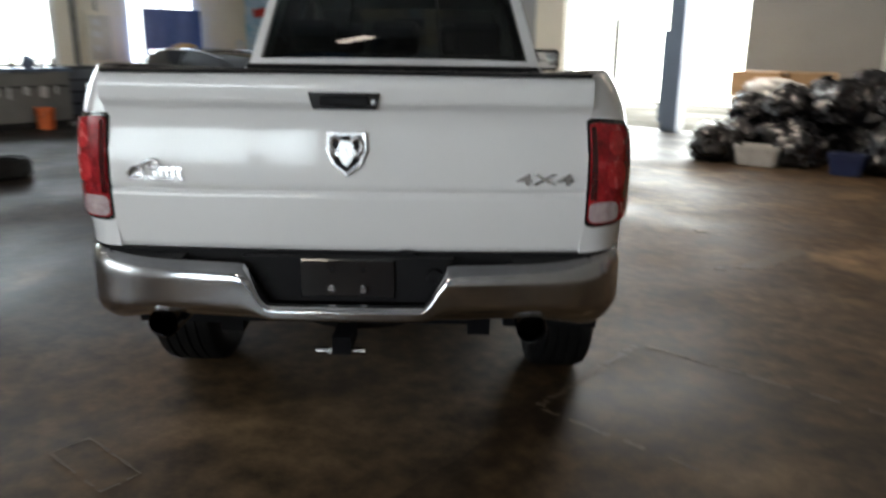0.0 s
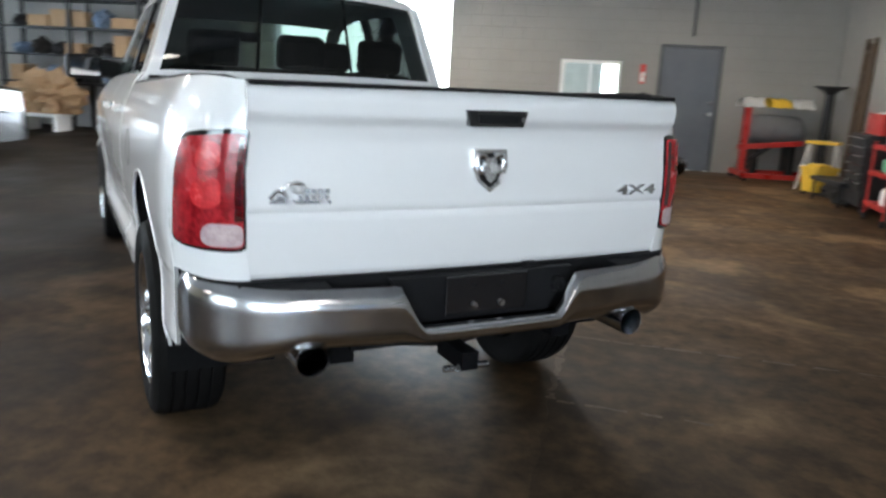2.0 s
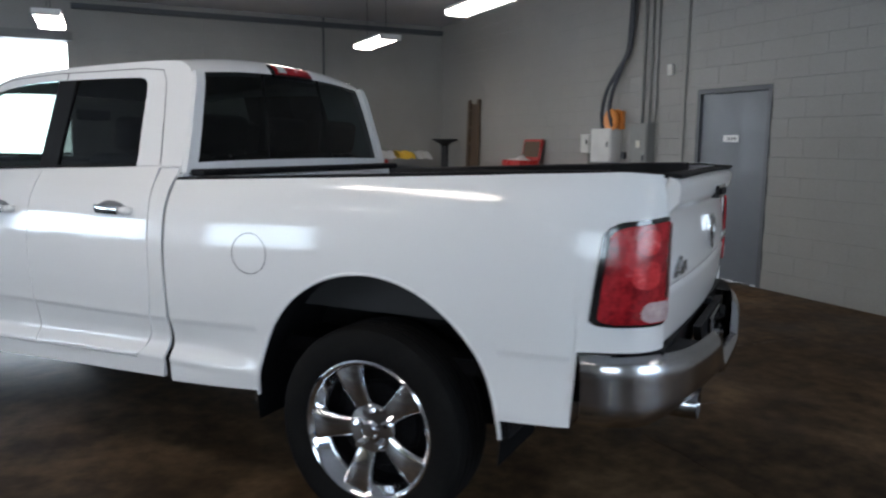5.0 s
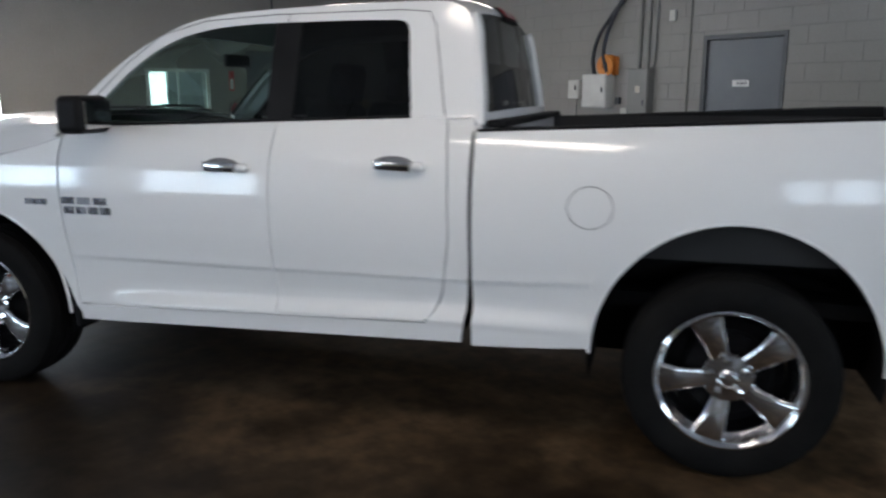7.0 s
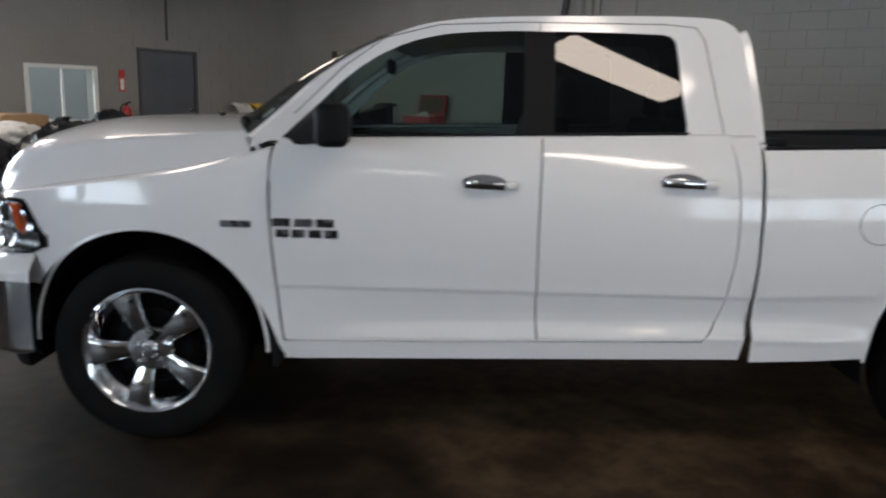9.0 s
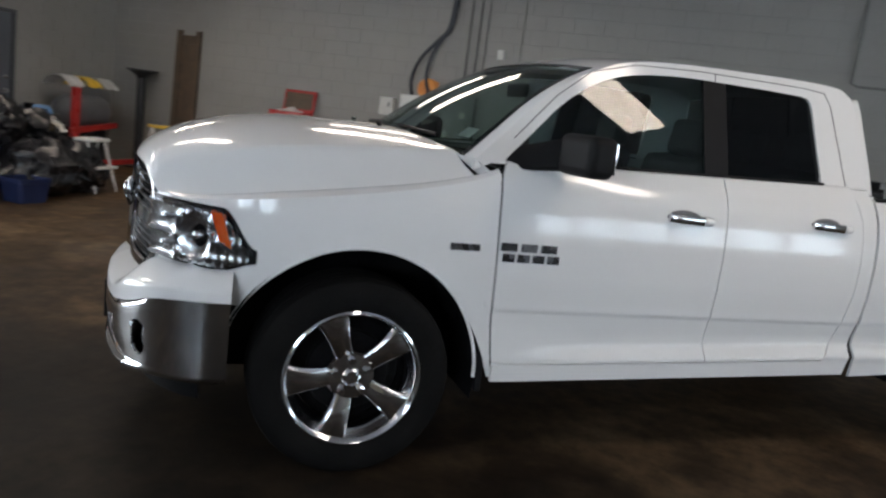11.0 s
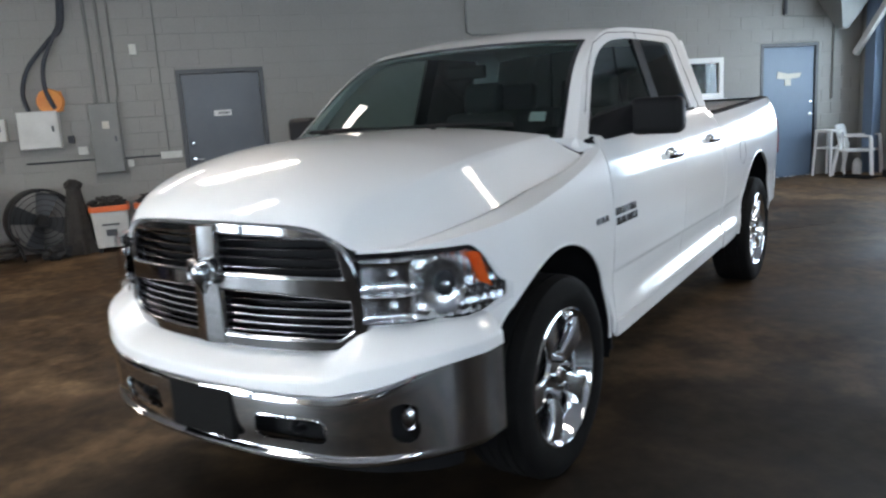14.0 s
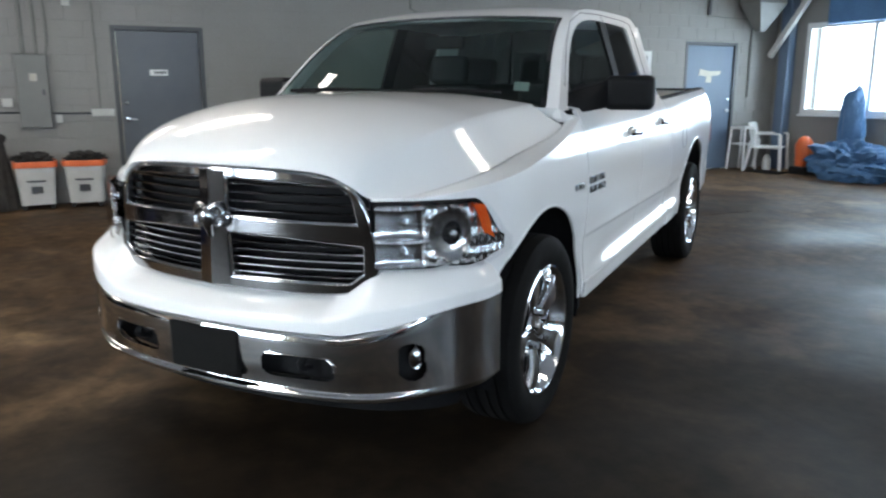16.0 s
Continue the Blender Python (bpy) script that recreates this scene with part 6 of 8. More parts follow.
def ceiling_light(u, v, lit):
    b = thing("ceiling_light", at(u, v, 3.06, 90), "lit white fluorescent ceiling fixture on drop rods", "ceiling light", "rows of ceiling lights")
    tray = plate(bmesh.new(), rect(-0.66, 0.66, -0.17, 0.17), [], lambda a, c, d: Vector((a, c, 0.06 + d)), 0.03)
    part("tray", tray, WHITE, b, "white steel tray", False, bevel=0.004)
    for k in (-0.665, 0.665):
        part("end_cap", boxed(k - 0.008, k + 0.008, -0.17, 0.17, 0.0, 0.07), WHITE, b, "", False, bevel=0.004)
    prof = [(-0.165, 0.059), (-0.155, 0.018), (-0.12, 0.004), (0.0, 0.0), (0.12, 0.004), (0.155, 0.018), (0.165, 0.059)]
    part("diffuser", grid(bmesh.new(), 1, 6, lambda a, c: Vector((-0.655 + 1.31 * a, *prof[round(c * 6)]))), lit, b, "lit wraparound diffuser")
    for k in (-0.45, 0.45):
        part("drop_rod", tube(bmesh.new(), [(k, 0, 0.09), (k, 0, ZC - 3.06)], 0.006, 6), DARK_STEEL, b)
    return b


for u, v, lit in ((2.45, 8.5, LAMP_GLOW), (2.45, 4.8, LAMP_DIM), (2.45, -4.9, LAMP_MID),
                  (-2.2, 8.5, LAMP_NORTH), (-2.2, 4.8, LAMP_GLOW), (0.3, 3.75, LAMP_GLOW), (-2.6, -0.62, LAMP_GLOW),
                  (-6.85, 8.5, LAMP_DIM), (-6.85, 4.8, LAMP_DIM), (-5.6, -0.6, LAMP_DIM), (-6.85, -4.9, LAMP_DIM)):
    ceiling_light(u, v, lit)

# ---- loose things ----
def lump(bm, m, r, rough=0.18, seed=0, sub=3, freq=2.2):
    """An uneven rounded heap."""
    made = bmesh.ops.create_icosphere(bm, subdivisions=sub, radius=1.0)
    for v in made["verts"]:
        n = v.co.normalized()
        k = 1 + rough * noise.noise(n * freq + Vector((seed * 3.1, seed * 1.7, seed))) + rough * 0.5 * noise.noise(n * freq * 3.1 + Vector((seed, 0, seed * 2.3)))
        p = Vector((n.x * r[0] * k, n.y * r[1] * k, n.z * r[2] * k))
        if p.z < -r[2] * 0.72:
            p.z = -r[2] * 0.72
        v.co = m @ (p + Vector((0, 0, r[2] * 0.72)))
    return bm


def trash_bag(u, v, z, r, seed, label="full black plastic rubbish bag with a knotted top"):
    b = thing("rubbish_bag", at(u, v, z, seed * 47), label, "rubbish bag", "heap of rubbish bags")
    bm = lump(bmesh.new(), Matrix.Identity(4), (r * 1.08, r, r * 0.9), 0.24, seed, 4, 1.9)
    part("bag", bm, BAG, b)
    kn = bmesh.new()
    top = r * 0.82 * 1.72
    lathe(kn, [(0.05, top - 0.06), (0.022, top - 0.01), (0.03, top + 0.03), (0.07, top + 0.075), (0.05, top + 0.08)], "z", 9)
    part("knot", kn, BAG, b)


rnd = random.Random(4)
seed = 1
for u, v, z, r in ((-1.62, 9.0, 0, 0.33), (-1.55, 9.75, 0, 0.36), (-0.78, 9.6, 0, 0.40), (-0.55, 9.2, 0, 0.30), (0.55, 9.3, 0, 0.42), (1.15, 9.45, 0, 0.40), (0.15, 10.1, 0, 0.45), (0.8, 10.1, 0, 0.45), (-0.4, 10.2, 0, 0.45), (1.5, 10.0, 0, 0.36),
                   (-1.5, 10.0, 0.42, 0.32), (-0.95, 9.8, 0.5, 0.34), (-0.25, 9.75, 0.55, 0.36), (0.0, 10.1, 0.72, 0.33), (0.35, 9.8, 0.5, 0.36), (0.85, 9.8, 0.5, 0.3), (-0.55, 10.15, 0.62, 0.33), (1.3, 10.1, 0.42, 0.30)):
    trash_bag(u + 0.3, v - 1.0, z, r, seed)
    seed += 1


def carton(u, v, z, w, d, h, turn=0, label="closed brown cardboard carton on the heap"):
    b = thing("cardboard_carton", at(u, v, z, turn), label, "carton")
    part("box", boxed(-w / 2, w / 2, -d / 2, d / 2, 0, h), CARD, b, "", False, bevel=0.006)
    part("tape", boxed(-w / 2 - 0.001, w / 2 + 0.001, -0.03, 0.03, h - 0.05, h + 0.0015), CREAM, b, "tan packing tape", False)
    part("flap", boxed(-w / 2, w / 2, 0.004, d / 2, h, h + 0.005, m=Matrix.Translation((0, 0, 0)) @ Matrix.Rotation(radians(2), 4, "X")), CARD, b, "", False)


carton(-1.40, 9.70, 0.0, 0.6, 0.5, 0.80)
carton(-0.70, 9.75, 0.0, 0.6, 0.5, 0.82, 6)
carton(-1.35, 9.72, 0.808, 0.75, 0.5, 0.36, -4)
carton(-0.60, 9.80, 0.828, 0.6, 0.45, 0.34, 8)
carton(0.20, 9.85, 0.0, 0.55, 0.4, 0.95, 0, "tall brown cardboard carton behind the heap")
carton(0.75, 9.90, 0.0, 0.5, 0.35, 0.9, 4, "tall brown cardboard carton behind the heap")
fb_ = thing("film_bundle", at(-0.95, 9.1, 0.75), "crumpled pale plastic film bundle on the heap", "plastic bundle")
part("film", lump(bmesh.new(), Matrix.Identity(4), (0.42, 0.25, 0.2), 0.3, 31, 4, 3), PALE_FILM, fb_)
fb_ = thing("film_bundle", at(1.3, 8.9, 0.62), "crumpled pale sheet lying on the rubbish heap", "plastic bundle")
part("film", lump(bmesh.new(), Matrix.Identity(4), (0.36, 0.25, 0.12), 0.35, 37, 4, 3), PALE_FILM, fb_)
rl = thing("blue_roll", at(1.6, 9.2, 0.75, 20), "rolled blue foam mat on the rubbish heap", "foam roll")
part("roll", lathe(bmesh.new(), [(0.0, -0.22), (0.10, -0.22), (0.115, -0.2), (0.115, 0.2), (0.10, 0.22), (0.0, 0.22)], "x", 20, Matrix.Translation((0, 0, 0.1))), BLUE_TARP, rl)


def bin_tub(name, u, v, w, d, h, mat, label, turn=0, z=0):
    b = thing(name, at(u, v, z, turn), label, "tub")
    bm = bmesh.new()
    t = 0.012
    out = [rounded(-w / 2 * k, w / 2 * k, -d / 2 * k, d / 2 * k, 0.05 * k, 4) for k in (0.86, 1.0, 1.05, 1.05, 0.97, 0.84)]
    zs = (0.0, h - 0.05, h - 0.045, h, h, 0.02)
    rings = [[bm.verts.new((x, y, zz)) for x, y in loop] for loop, zz in zip(out, zs)]
    for a, c in zip(rings, rings[1:]):
        for i in range(len(a)):
            bm.faces.new((a[i], a[(i + 1) % len(a)], c[(i + 1) % len(a)], c[i]))
    bm.faces.new(rings[0][::-1])
    bm.faces.new(rings[-1])
    part("tub", bm, mat, b)
    return b


bin_tub("storage_bin", 0.38, 7.9, 0.40, 0.32, 0.26, NAVY, "dark blue plastic storage bin before the heap")
bin_tub("storage_bin", -0.72, 7.95, 0.55, 0.35, 0.26, PALE_FILM, "white plastic storage bin before the heap")


def step_stool(u, v, turn, mat, top_mat, label, k=1.0):
    b = thing("step_stool", at(u, v, 0, turn), label, "step stool")
    for s in (-1, 1):
        for y0, y1 in ((-0.22, -0.05), (0.22, 0.03)):
            part("leg", tube(bmesh.new(), [(s * 0.22 * k, y0 * k, 0.0), (s * 0.17 * k, y1 * k, 0.62 * k)], 0.017, 8), mat, b)
    part("top_step", boxed(-0.2 * k, 0.2 * k, -0.12 * k, 0.12 * k, 0.62 * k, 0.66 * k), top_mat, b, "", False, bevel=0.01)
    part("lower_step", boxed(-0.2 * k, 0.2 * k, -0.24 * k, -0.06 * k, 0.30 * k, 0.33 * k), mat, b, "", False, bevel=0.008)


step_stool(1.65, 8.3, 12, WHITE, WHITE, "white metal two-step stool beside the rubbish heap")
step_stool(4.28, 9.5, -30, WHITE, YELLOW, "white step stool with a yellow top", 1.15)

# red engine hoist with things laid over it
eh = thing("engine_hoist", at(3.7, 10.35, 0, 8), "red steel engine hoist standing against the wall", "engine hoist")
for y in (-0.35, 0.35):
    part("base_leg", boxed(-0.55, 0.65, y - 0.04, y + 0.04, 0.06, 0.14), RED, eh, "", False, bevel=0.008)
part("cross_beam", boxed(-0.55, -0.45, -0.39, 0.39, 0.07, 0.15), RED, eh, "", False, bevel=0.008)
part("mast", boxed(-0.52, -0.42, -0.05, 0.05, 0.14, 1.2), RED, eh, "", False, bevel=0.008)
part("boom", boxed(-0.5, 0.55, -0.04, 0.04, 0.55, 0.64, m=Matrix.Rotation(radians(-6), 4, "Y")), RED, eh, "", False, bevel=0.008)
part("ram", tube(bmesh.new(), [(-0.4, 0, 0.3), (0.0, 0, 0.6)], 0.04, 12), BLACK_STEEL, eh)
for x, y in ((-0.5, -0.35), (-0.5, 0.35), (0.6, -0.35), (0.6, 0.35)):
    part("castor", lathe(bmesh.new(), [(0.0, -0.02), (0.05, -0.02), (0.06, 0.0), (0.05, 0.02), (0.0, 0.02)], "y", 16, Matrix.Translation((x, y, 0.06))), BLACK_STEEL, eh)
tk = thing("air_tank", at(3.75, 10.7, 0.55, 8), "grey steel air tank lying behind the hoist", "air tank")
part("vessel", lathe(bmesh.new(), [(0.0, -0.5), (0.12, -0.49), (0.22, -0.42), (0.25, -0.33), (0.25, 0.33), (0.22, 0.42), (0.12, 0.49), (0.0, 0.5)], "x", 28, Matrix.Translation((0, 0, 0.28))), worn("grey_enamel", (0.12, 0.125, 0.13), (0.17, 0.175, 0.18), (0.4, 0.6), 4, 60, 0.1), tk)
for x in (-0.3, 0.3):
    part("foot", boxed(x - 0.04, x + 0.04, -0.2, 0.2, -0.55, 0.08), BLACK_STEEL, tk, "", False)
for x, mt, nm in ((-0.42, PALE_FILM, "pale sheet hung over the air tank"), (0.0, YELLOW, "yellow sheet hung over the air tank"), (0.38, PALE_FILM, "pale sheet hung over the air tank")):
    sh = thing("hung_sheet", at(3.75, 10.7, 1.08, 8), nm, "sheet")
    part("sheet", grid(bmesh.new(), 10, 14, lambda a, b: Vector((x - 0.17 + 0.34 * a + 0.02 * math.sin(b * 9 + x * 7), -0.27 * math.cos(math.pi * (0.15 + 0.7 * b)) , -0.26 + 0.27 * math.sin(math.pi * (0.15 + 0.7 * b)) + 0.27 + 0.012 * math.sin(a * 11 + x * 5)))), mt, sh, solid=0.004)
mb_ = thing("mop_bucket", at(4.1, 8.78, 0, 25), "orange-yellow plastic mop bucket on castors", "mop bucket")
mm_ = bin_tub("bucket_body", 0, 0, 0.42, 0.34, 0.36, YELLOW, "yellow plastic tub")
mm_.parent = mb_
mm_.matrix_world = at(4.1, 8.78, 0.06, 25)
part("wringer", boxed(-0.12, 0.12, -0.1, 0.14, 0.36, 0.46), YELLOW, mb_, "", False, bevel=0.02)
for x in (-0.14, 0.14):
    for y in (-0.11, 0.11):
        part("castor", lathe(bmesh.new(), [(0.0, -0.012), (0.028, -0.012), (0.03, 0.0), (0.028, 0.012), (0.0, 0.012)], "y", 12, Matrix.Translation((x, y, 0.03))), BLACK_STEEL, mb_)
ps = thing("pedestal_stand", at(4.42, 10.15, 0), "black steel pedestal stand with a dished round top", "stand")
part("base", lathe(bmesh.new(), [(0.0, 0.03), (0.2, 0.02), (0.22, 0.0)], "z", 24), BLACK_STEEL, ps)
part("post", tube(bmesh.new(), [(0, 0, 0.02), (0, 0, 1.5)], 0.07, 12), BLACK_STEEL, ps)
part("dish", lathe(bmesh.new(), [(0.05, 1.44), (0.12, 1.52), (0.25, 1.58), (0.25, 1.6), (0.0, 1.56)], "z", 24), BLACK_STEEL, ps)

# ladder against the east wall
ld = thing("wooden_ladder", at(4.66, 9.5, 0, 0, 0, 1.5), "old dark wooden ladder leaning on the block wall", "ladder")
for y in (-0.19, 0.19):
    part("rail", boxed(-0.02, 0.02, y - 0.05, y + 0.05, 0, 2.32), WOOD, ld, "", False, bevel=0.006)
for i in range(7):
    part("rung", boxed(-0.016, 0.016, -0.155, 0.155, 0.25 + i * 0.31, 0.29 + i * 0.31), WOOD, ld, "", False, bevel=0.005)
part("board", boxed(0.03, 0.05, -0.2, 0.2, 0.0, 2.25), WOOD, ld, "dark board behind the ladder", False)

# tool chest, open tool box, service cart
tc = thing("tool_chest", at(4.42, 7.38, 0, -90), "black rolling tool chest with steel drawer pulls", "tool chest")
part("body", boxed(-0.36, 0.36, -0.26, 0.26, 0.1, 1.0), BLACK_STEEL, tc, "", False, bevel=0.01)
for i in range(6):
    z0 = 0.30 + i * 0.112
    dr = part("drawer", boxed(-0.32, 0.32, -0.282, -0.258, z0, z0 + 0.10), BLACK_STEEL, tc, "", False, bevel=0.006)
    part("drawer_pull", boxed(-0.30, 0.30, -0.297, -0.281, z0 + 0.08, z0 + 0.092), CHROME_DULL, dr, "steel drawer pull", False)
for x in (-0.3, 0.3):
    for y in (-0.2, 0.2):
        part("castor", lathe(bmesh.new(), [(0.0, -0.018), (0.045, -0.018), (0.05, 0.0), (0.045, 0.018), (0.0, 0.018)], "y", 14, Matrix.Translation((x, y, 0.05))), BLACK_STEEL, tc)
tb = thing("tool_box", at(4.45, 7.28, 1.0, -90), "red metal tool box with its lid open", "tool box")
part("tray", plate(bmesh.new(), rect(-0.28, 0.28, -0.18, 0.18), [rect(-0.265, 0.265, -0.165, 0.165)], lambda a, b, d: Vector((a, b, d)), 0.26), RED, tb, "", False)
part("tray_floor", boxed(-0.27, 0.27, -0.17, 0.17, 0.0, 0.02), RED, tb, "", False)
part("lid", boxed(-0.28, 0.28, 0.0, 0.03, 0.0, 0.34, m=Matrix.Translation((0, 0.17, 0.26)) @ Matrix.Rotation(radians(-10), 4, "X")), RED, tb, "open red lid", False, bevel=0.01)
part("lid_lining", boxed(-0.24, 0.24, -0.006, -0.001, 0.05, 0.3, m=Matrix.Translation((0, 0.17, 0.26)) @ Matrix.Rotation(radians(-10), 4, "X")), WOOD, tb, "dark lid lining", False)
part("tools_inside", lump(bmesh.new(), Matrix.Translation((0, 0, 0.13)), (0.24, 0.14, 0.1), 0.5, 12, 3, 5), PALE_FILM, tb, "pale rags and tools")
sc = thing("service_cart", at(4.35, 6.42, 0, -90), "red two-shelf service cart with bottles and rags", "service cart")
for z in (0.18, 0.55, 0.86):
    part("shelf", plate(bmesh.new(), rounded(-0.36, 0.36, -0.22, 0.22, 0.03), [], lambda a, b, d: Vector((a, b, z + d)), 0.05), RED, sc, "", False, bevel=0.005)
for x in (-0.33, 0.33):
    for y in (-0.19, 0.19):
        part("post", tube(bmesh.new(), [(x, y, 0.08), (x, y, 0.95)], 0.016, 8), RED, sc)
        part("castor", lathe(bmesh.new(), [(0.0, -0.015), (0.038, -0.015), (0.04, 0.0), (0.038, 0.015), (0.0, 0.015)], "y", 12, Matrix.Translation((x, y, 0.04))), BLACK_STEEL, sc)


def bottle(u, v, z, r, h, mat, label, cap=None):
    b = thing("bottle", at(u, v, z), label, "bottle")
    part("bottle_body", lathe(bmesh.new(), [(0.0, 0.0), (r, 0.004), (r, h * 0.62), (r * 0.75, h * 0.76), (r * 0.34, h * 0.86), (r * 0.34, h * 0.93)], "z", 18), mat, b)
    part("cap", lathe(bmesh.new(), [(r * 0.4, h * 0.90), (r * 0.4, h), (0.0, h)], "z", 14), cap or WHITE, b)


for u, v, z, r, h, mt, nm in ((4.28, 6.58, 0.91, 0.05, 0.24, WHITE, "white plastic bottle on the cart"), (4.35, 6.3, 0.91, 0.045, 0.22, RED, "red plastic bottle on the cart"), (4.4, 6.45, 0.91, 0.04, 0.28, BLUE, "blue plastic bottle on the cart"),
                              (4.22, 6.22, 0.60, 0.07, 0.22, GREEN, "green plastic jug on the cart"), (4.28, 6.52, 0.60, 0.08, 0.2, GREEN, "green plastic jug on the cart"), (4.3, 6.35, 0.23, 0.12, 0.26, WHITE, "white plastic jug on the lower shelf")):
    bottle(u, v, z, r, h, mt, nm)
rg = thing("rag_heap", at(4.4, 6.62, 0.6), "heap of pale shop rags on the cart", "rags")
part("rags", lump(bmesh.new(), Matrix.Identity(4), (0.14, 0.12, 0.12), 0.4, 51, 3, 3), PALE_FILM, rg)
bs_ = thing("low_trolley", at(4.2, 7.95, 0, -80), "low dark mechanic's trolley", "trolley")
part("deck", boxed(-0.45, 0.45, -0.25, 0.25, 0.28, 0.34), BLACK_STEEL, bs_, "", False, bevel=0.01)
for x in (-0.4, 0.4):
    for y in (-0.2, 0.2):
        part("leg", tube(bmesh.new(), [(x, y, 0.0), (x, y, 0.28)], 0.02, 8), BLACK_STEEL, bs_)
sp = thing("parts_heap", at(4.35, 8.35, 0), "dark heap of old engine parts and hoses", "parts heap")
for i, (x, y, r) in enumerate(((-0.08, -0.28, 0.2), (0.05, 0.0, 0.24), (-0.06, 0.28, 0.2), (0.12, 0.34, 0.14))):
    part("casting", lump(bmesh.new(), Matrix.Translation((x, y, 0)), (r, r * 1.1, r * 0.8), 0.5, 61 + i, 3, 3.5), (RAG, BLACK_STEEL)[i % 2], sp)
sp = thing("parts_heap", at(4.3, 5.85, 0), "dark heap of hoses beside the fan", "parts heap")
part("hose", tube(bmesh.new(), curve([(0.16 * math.cos(a), 0.16 * math.sin(a), 0.03 + 0.012 * a) for a in (0.8 * i for i in range(24))], 3), 0.025, 8), RAG, sp)

sp = thing("machine_part", at(4.12, 5.24, 0, 40), "dark oily casting lying beside the tubs", "machine part")
part("casting", lump(bmesh.new(), Matrix.Identity(4), (0.12, 0.15, 0.1), 0.5, 162, 3, 3.2), BLACK_STEEL, sp)
dc = thing("draped_cover", at(4.42, 5.03, 0, -70), "dark brown cloth draped over a low stand by the tubs", "cloth cover")
part("cloth", grid(bmesh.new(), 40, 14, lambda a, b: Vector((math.cos(a * 2 * math.pi) * (0.19 - 0.12 * b) * (1 + 0.16 * math.sin(a * 44) * (1 - b)), math.sin(a * 2 * math.pi) * (0.16 - 0.10 * b) * (1 + 0.16 * math.sin(a * 44) * (1 - b)), 0.86 * b))), RAG, dc, "hanging folds of dark cloth", solid=0.008)
part("cloth_top", lump(bmesh.new(), Matrix.Translation((0, 0, 0.78)), (0.10, 0.085, 0.07), 0.3, 167, 3, 3), RAG, dc)

# drum fan
fn_ = thing("floor_fan", at(4.38, 5.42, 0, -64), "large black drum fan standing on the floor", "fan")
fm_ = Matrix.Translation((0, 0, 0.44))
part("drum", lathe(bmesh.new(), [(0.36, -0.12), (0.385, -0.12), (0.39, 0.0), (0.385, 0.12), (0.36, 0.12), (0.365, 0.0), (0.36, -0.12)], "y", 40, fm_), BLACK_STEEL, fn_)
for i in range(5):
    part("guard_ring", tube(bmesh.new(), [fm_ @ Vector((r_ * math.cos(a), -0.155, r_ * math.sin(a))) for r_ in (0.07 + i * 0.065,) for a in (2 * math.pi * k / 36 for k in range(37))], 0.004, 5, cap=False), BLACK_STEEL, fn_)
for i in range(4):
    bl = grid(bmesh.new(), 6, 4, lambda a, b: fm_ @ (Matrix.Rotation(radians(90 * i + 20), 4, "Y") @ Vector((0.07 + 0.27 * a, -0.05 + 0.1 * b, (b - 0.5) * (0.12 + 0.12 * a)))))
    part("blade", bl, DARK_STEEL, fn_, solid=0.004)
part("motor", lathe(bmesh.new(), [(0.0, -0.12), (0.06, -0.11), (0.075, -0.06), (0.075, 0.1), (0.0, 0.1)], "y", 20, fm_), BLACK_STEEL, fn_)
for x in (-0.28, 0.28):
    part("foot", tube(bmesh.new(), [(x, -0.2, 0.02), (x, -0.05, 0.16), (x, 0.05, 0.16), (x, 0.2, 0.02)], 0.018, 8), BLACK_STEEL, fn_)


# two white tubs with orange rims
def waste_tub(u, v, turn, label, seed):
    b = bin_tub("waste_tub", u, v, 0.42, 0.40, 0.47, OFFWHITE, label, turn, 0.06)
    b["group"] = "tubs by the grey door"
    rim = plate(bmesh.new(), rounded(-0.235, 0.235, -0.225, 0.225, 0.06), [rounded(-0.195, 0.195, -0.185, 0.185, 0.05)], lambda a, c, d: Vector((a, c, 0.435 + d)), 0.07)
    part("orange_rim", rim, ORANGE_RED, b, "bright orange rim", False, bevel=0.008)
    part("rags_inside", lump(bmesh.new(), Matrix.Translation((0, 0, 0.44)), (0.19, 0.17, 0.09), 0.6, seed, 4, 4), RAG, b, "dark rags heaped inside")
    part("marking", boxed(-0.06, 0.06, -0.205, -0.195, 0.14, 0.22), DARK_STEEL, b, "", False)
    part("lower_marking", boxed(-0.10, 0.10, -0.209, -0.199, 0.27, 0.29), DARK_STEEL, b, "", False)
    for x in (-0.15, 0.15):
        for y in (-0.14, 0.14):
            part("castor", lathe(bmesh.new(), [(0.0, -0.014), (0.028, -0.014), (0.03, 0.0), (0.028, 0.014), (0.0, 0.014)], "y", 12, Matrix.Translation((x, y, -0.03))), BLACK_STEEL, b)


waste_tub(4.42, 4.66, -84, "white plastic tub with an orange rim and dark rags", 71)
waste_tub(4.45, 4.12, -95, "white plastic tub with an orange rim and dark rags", 73)

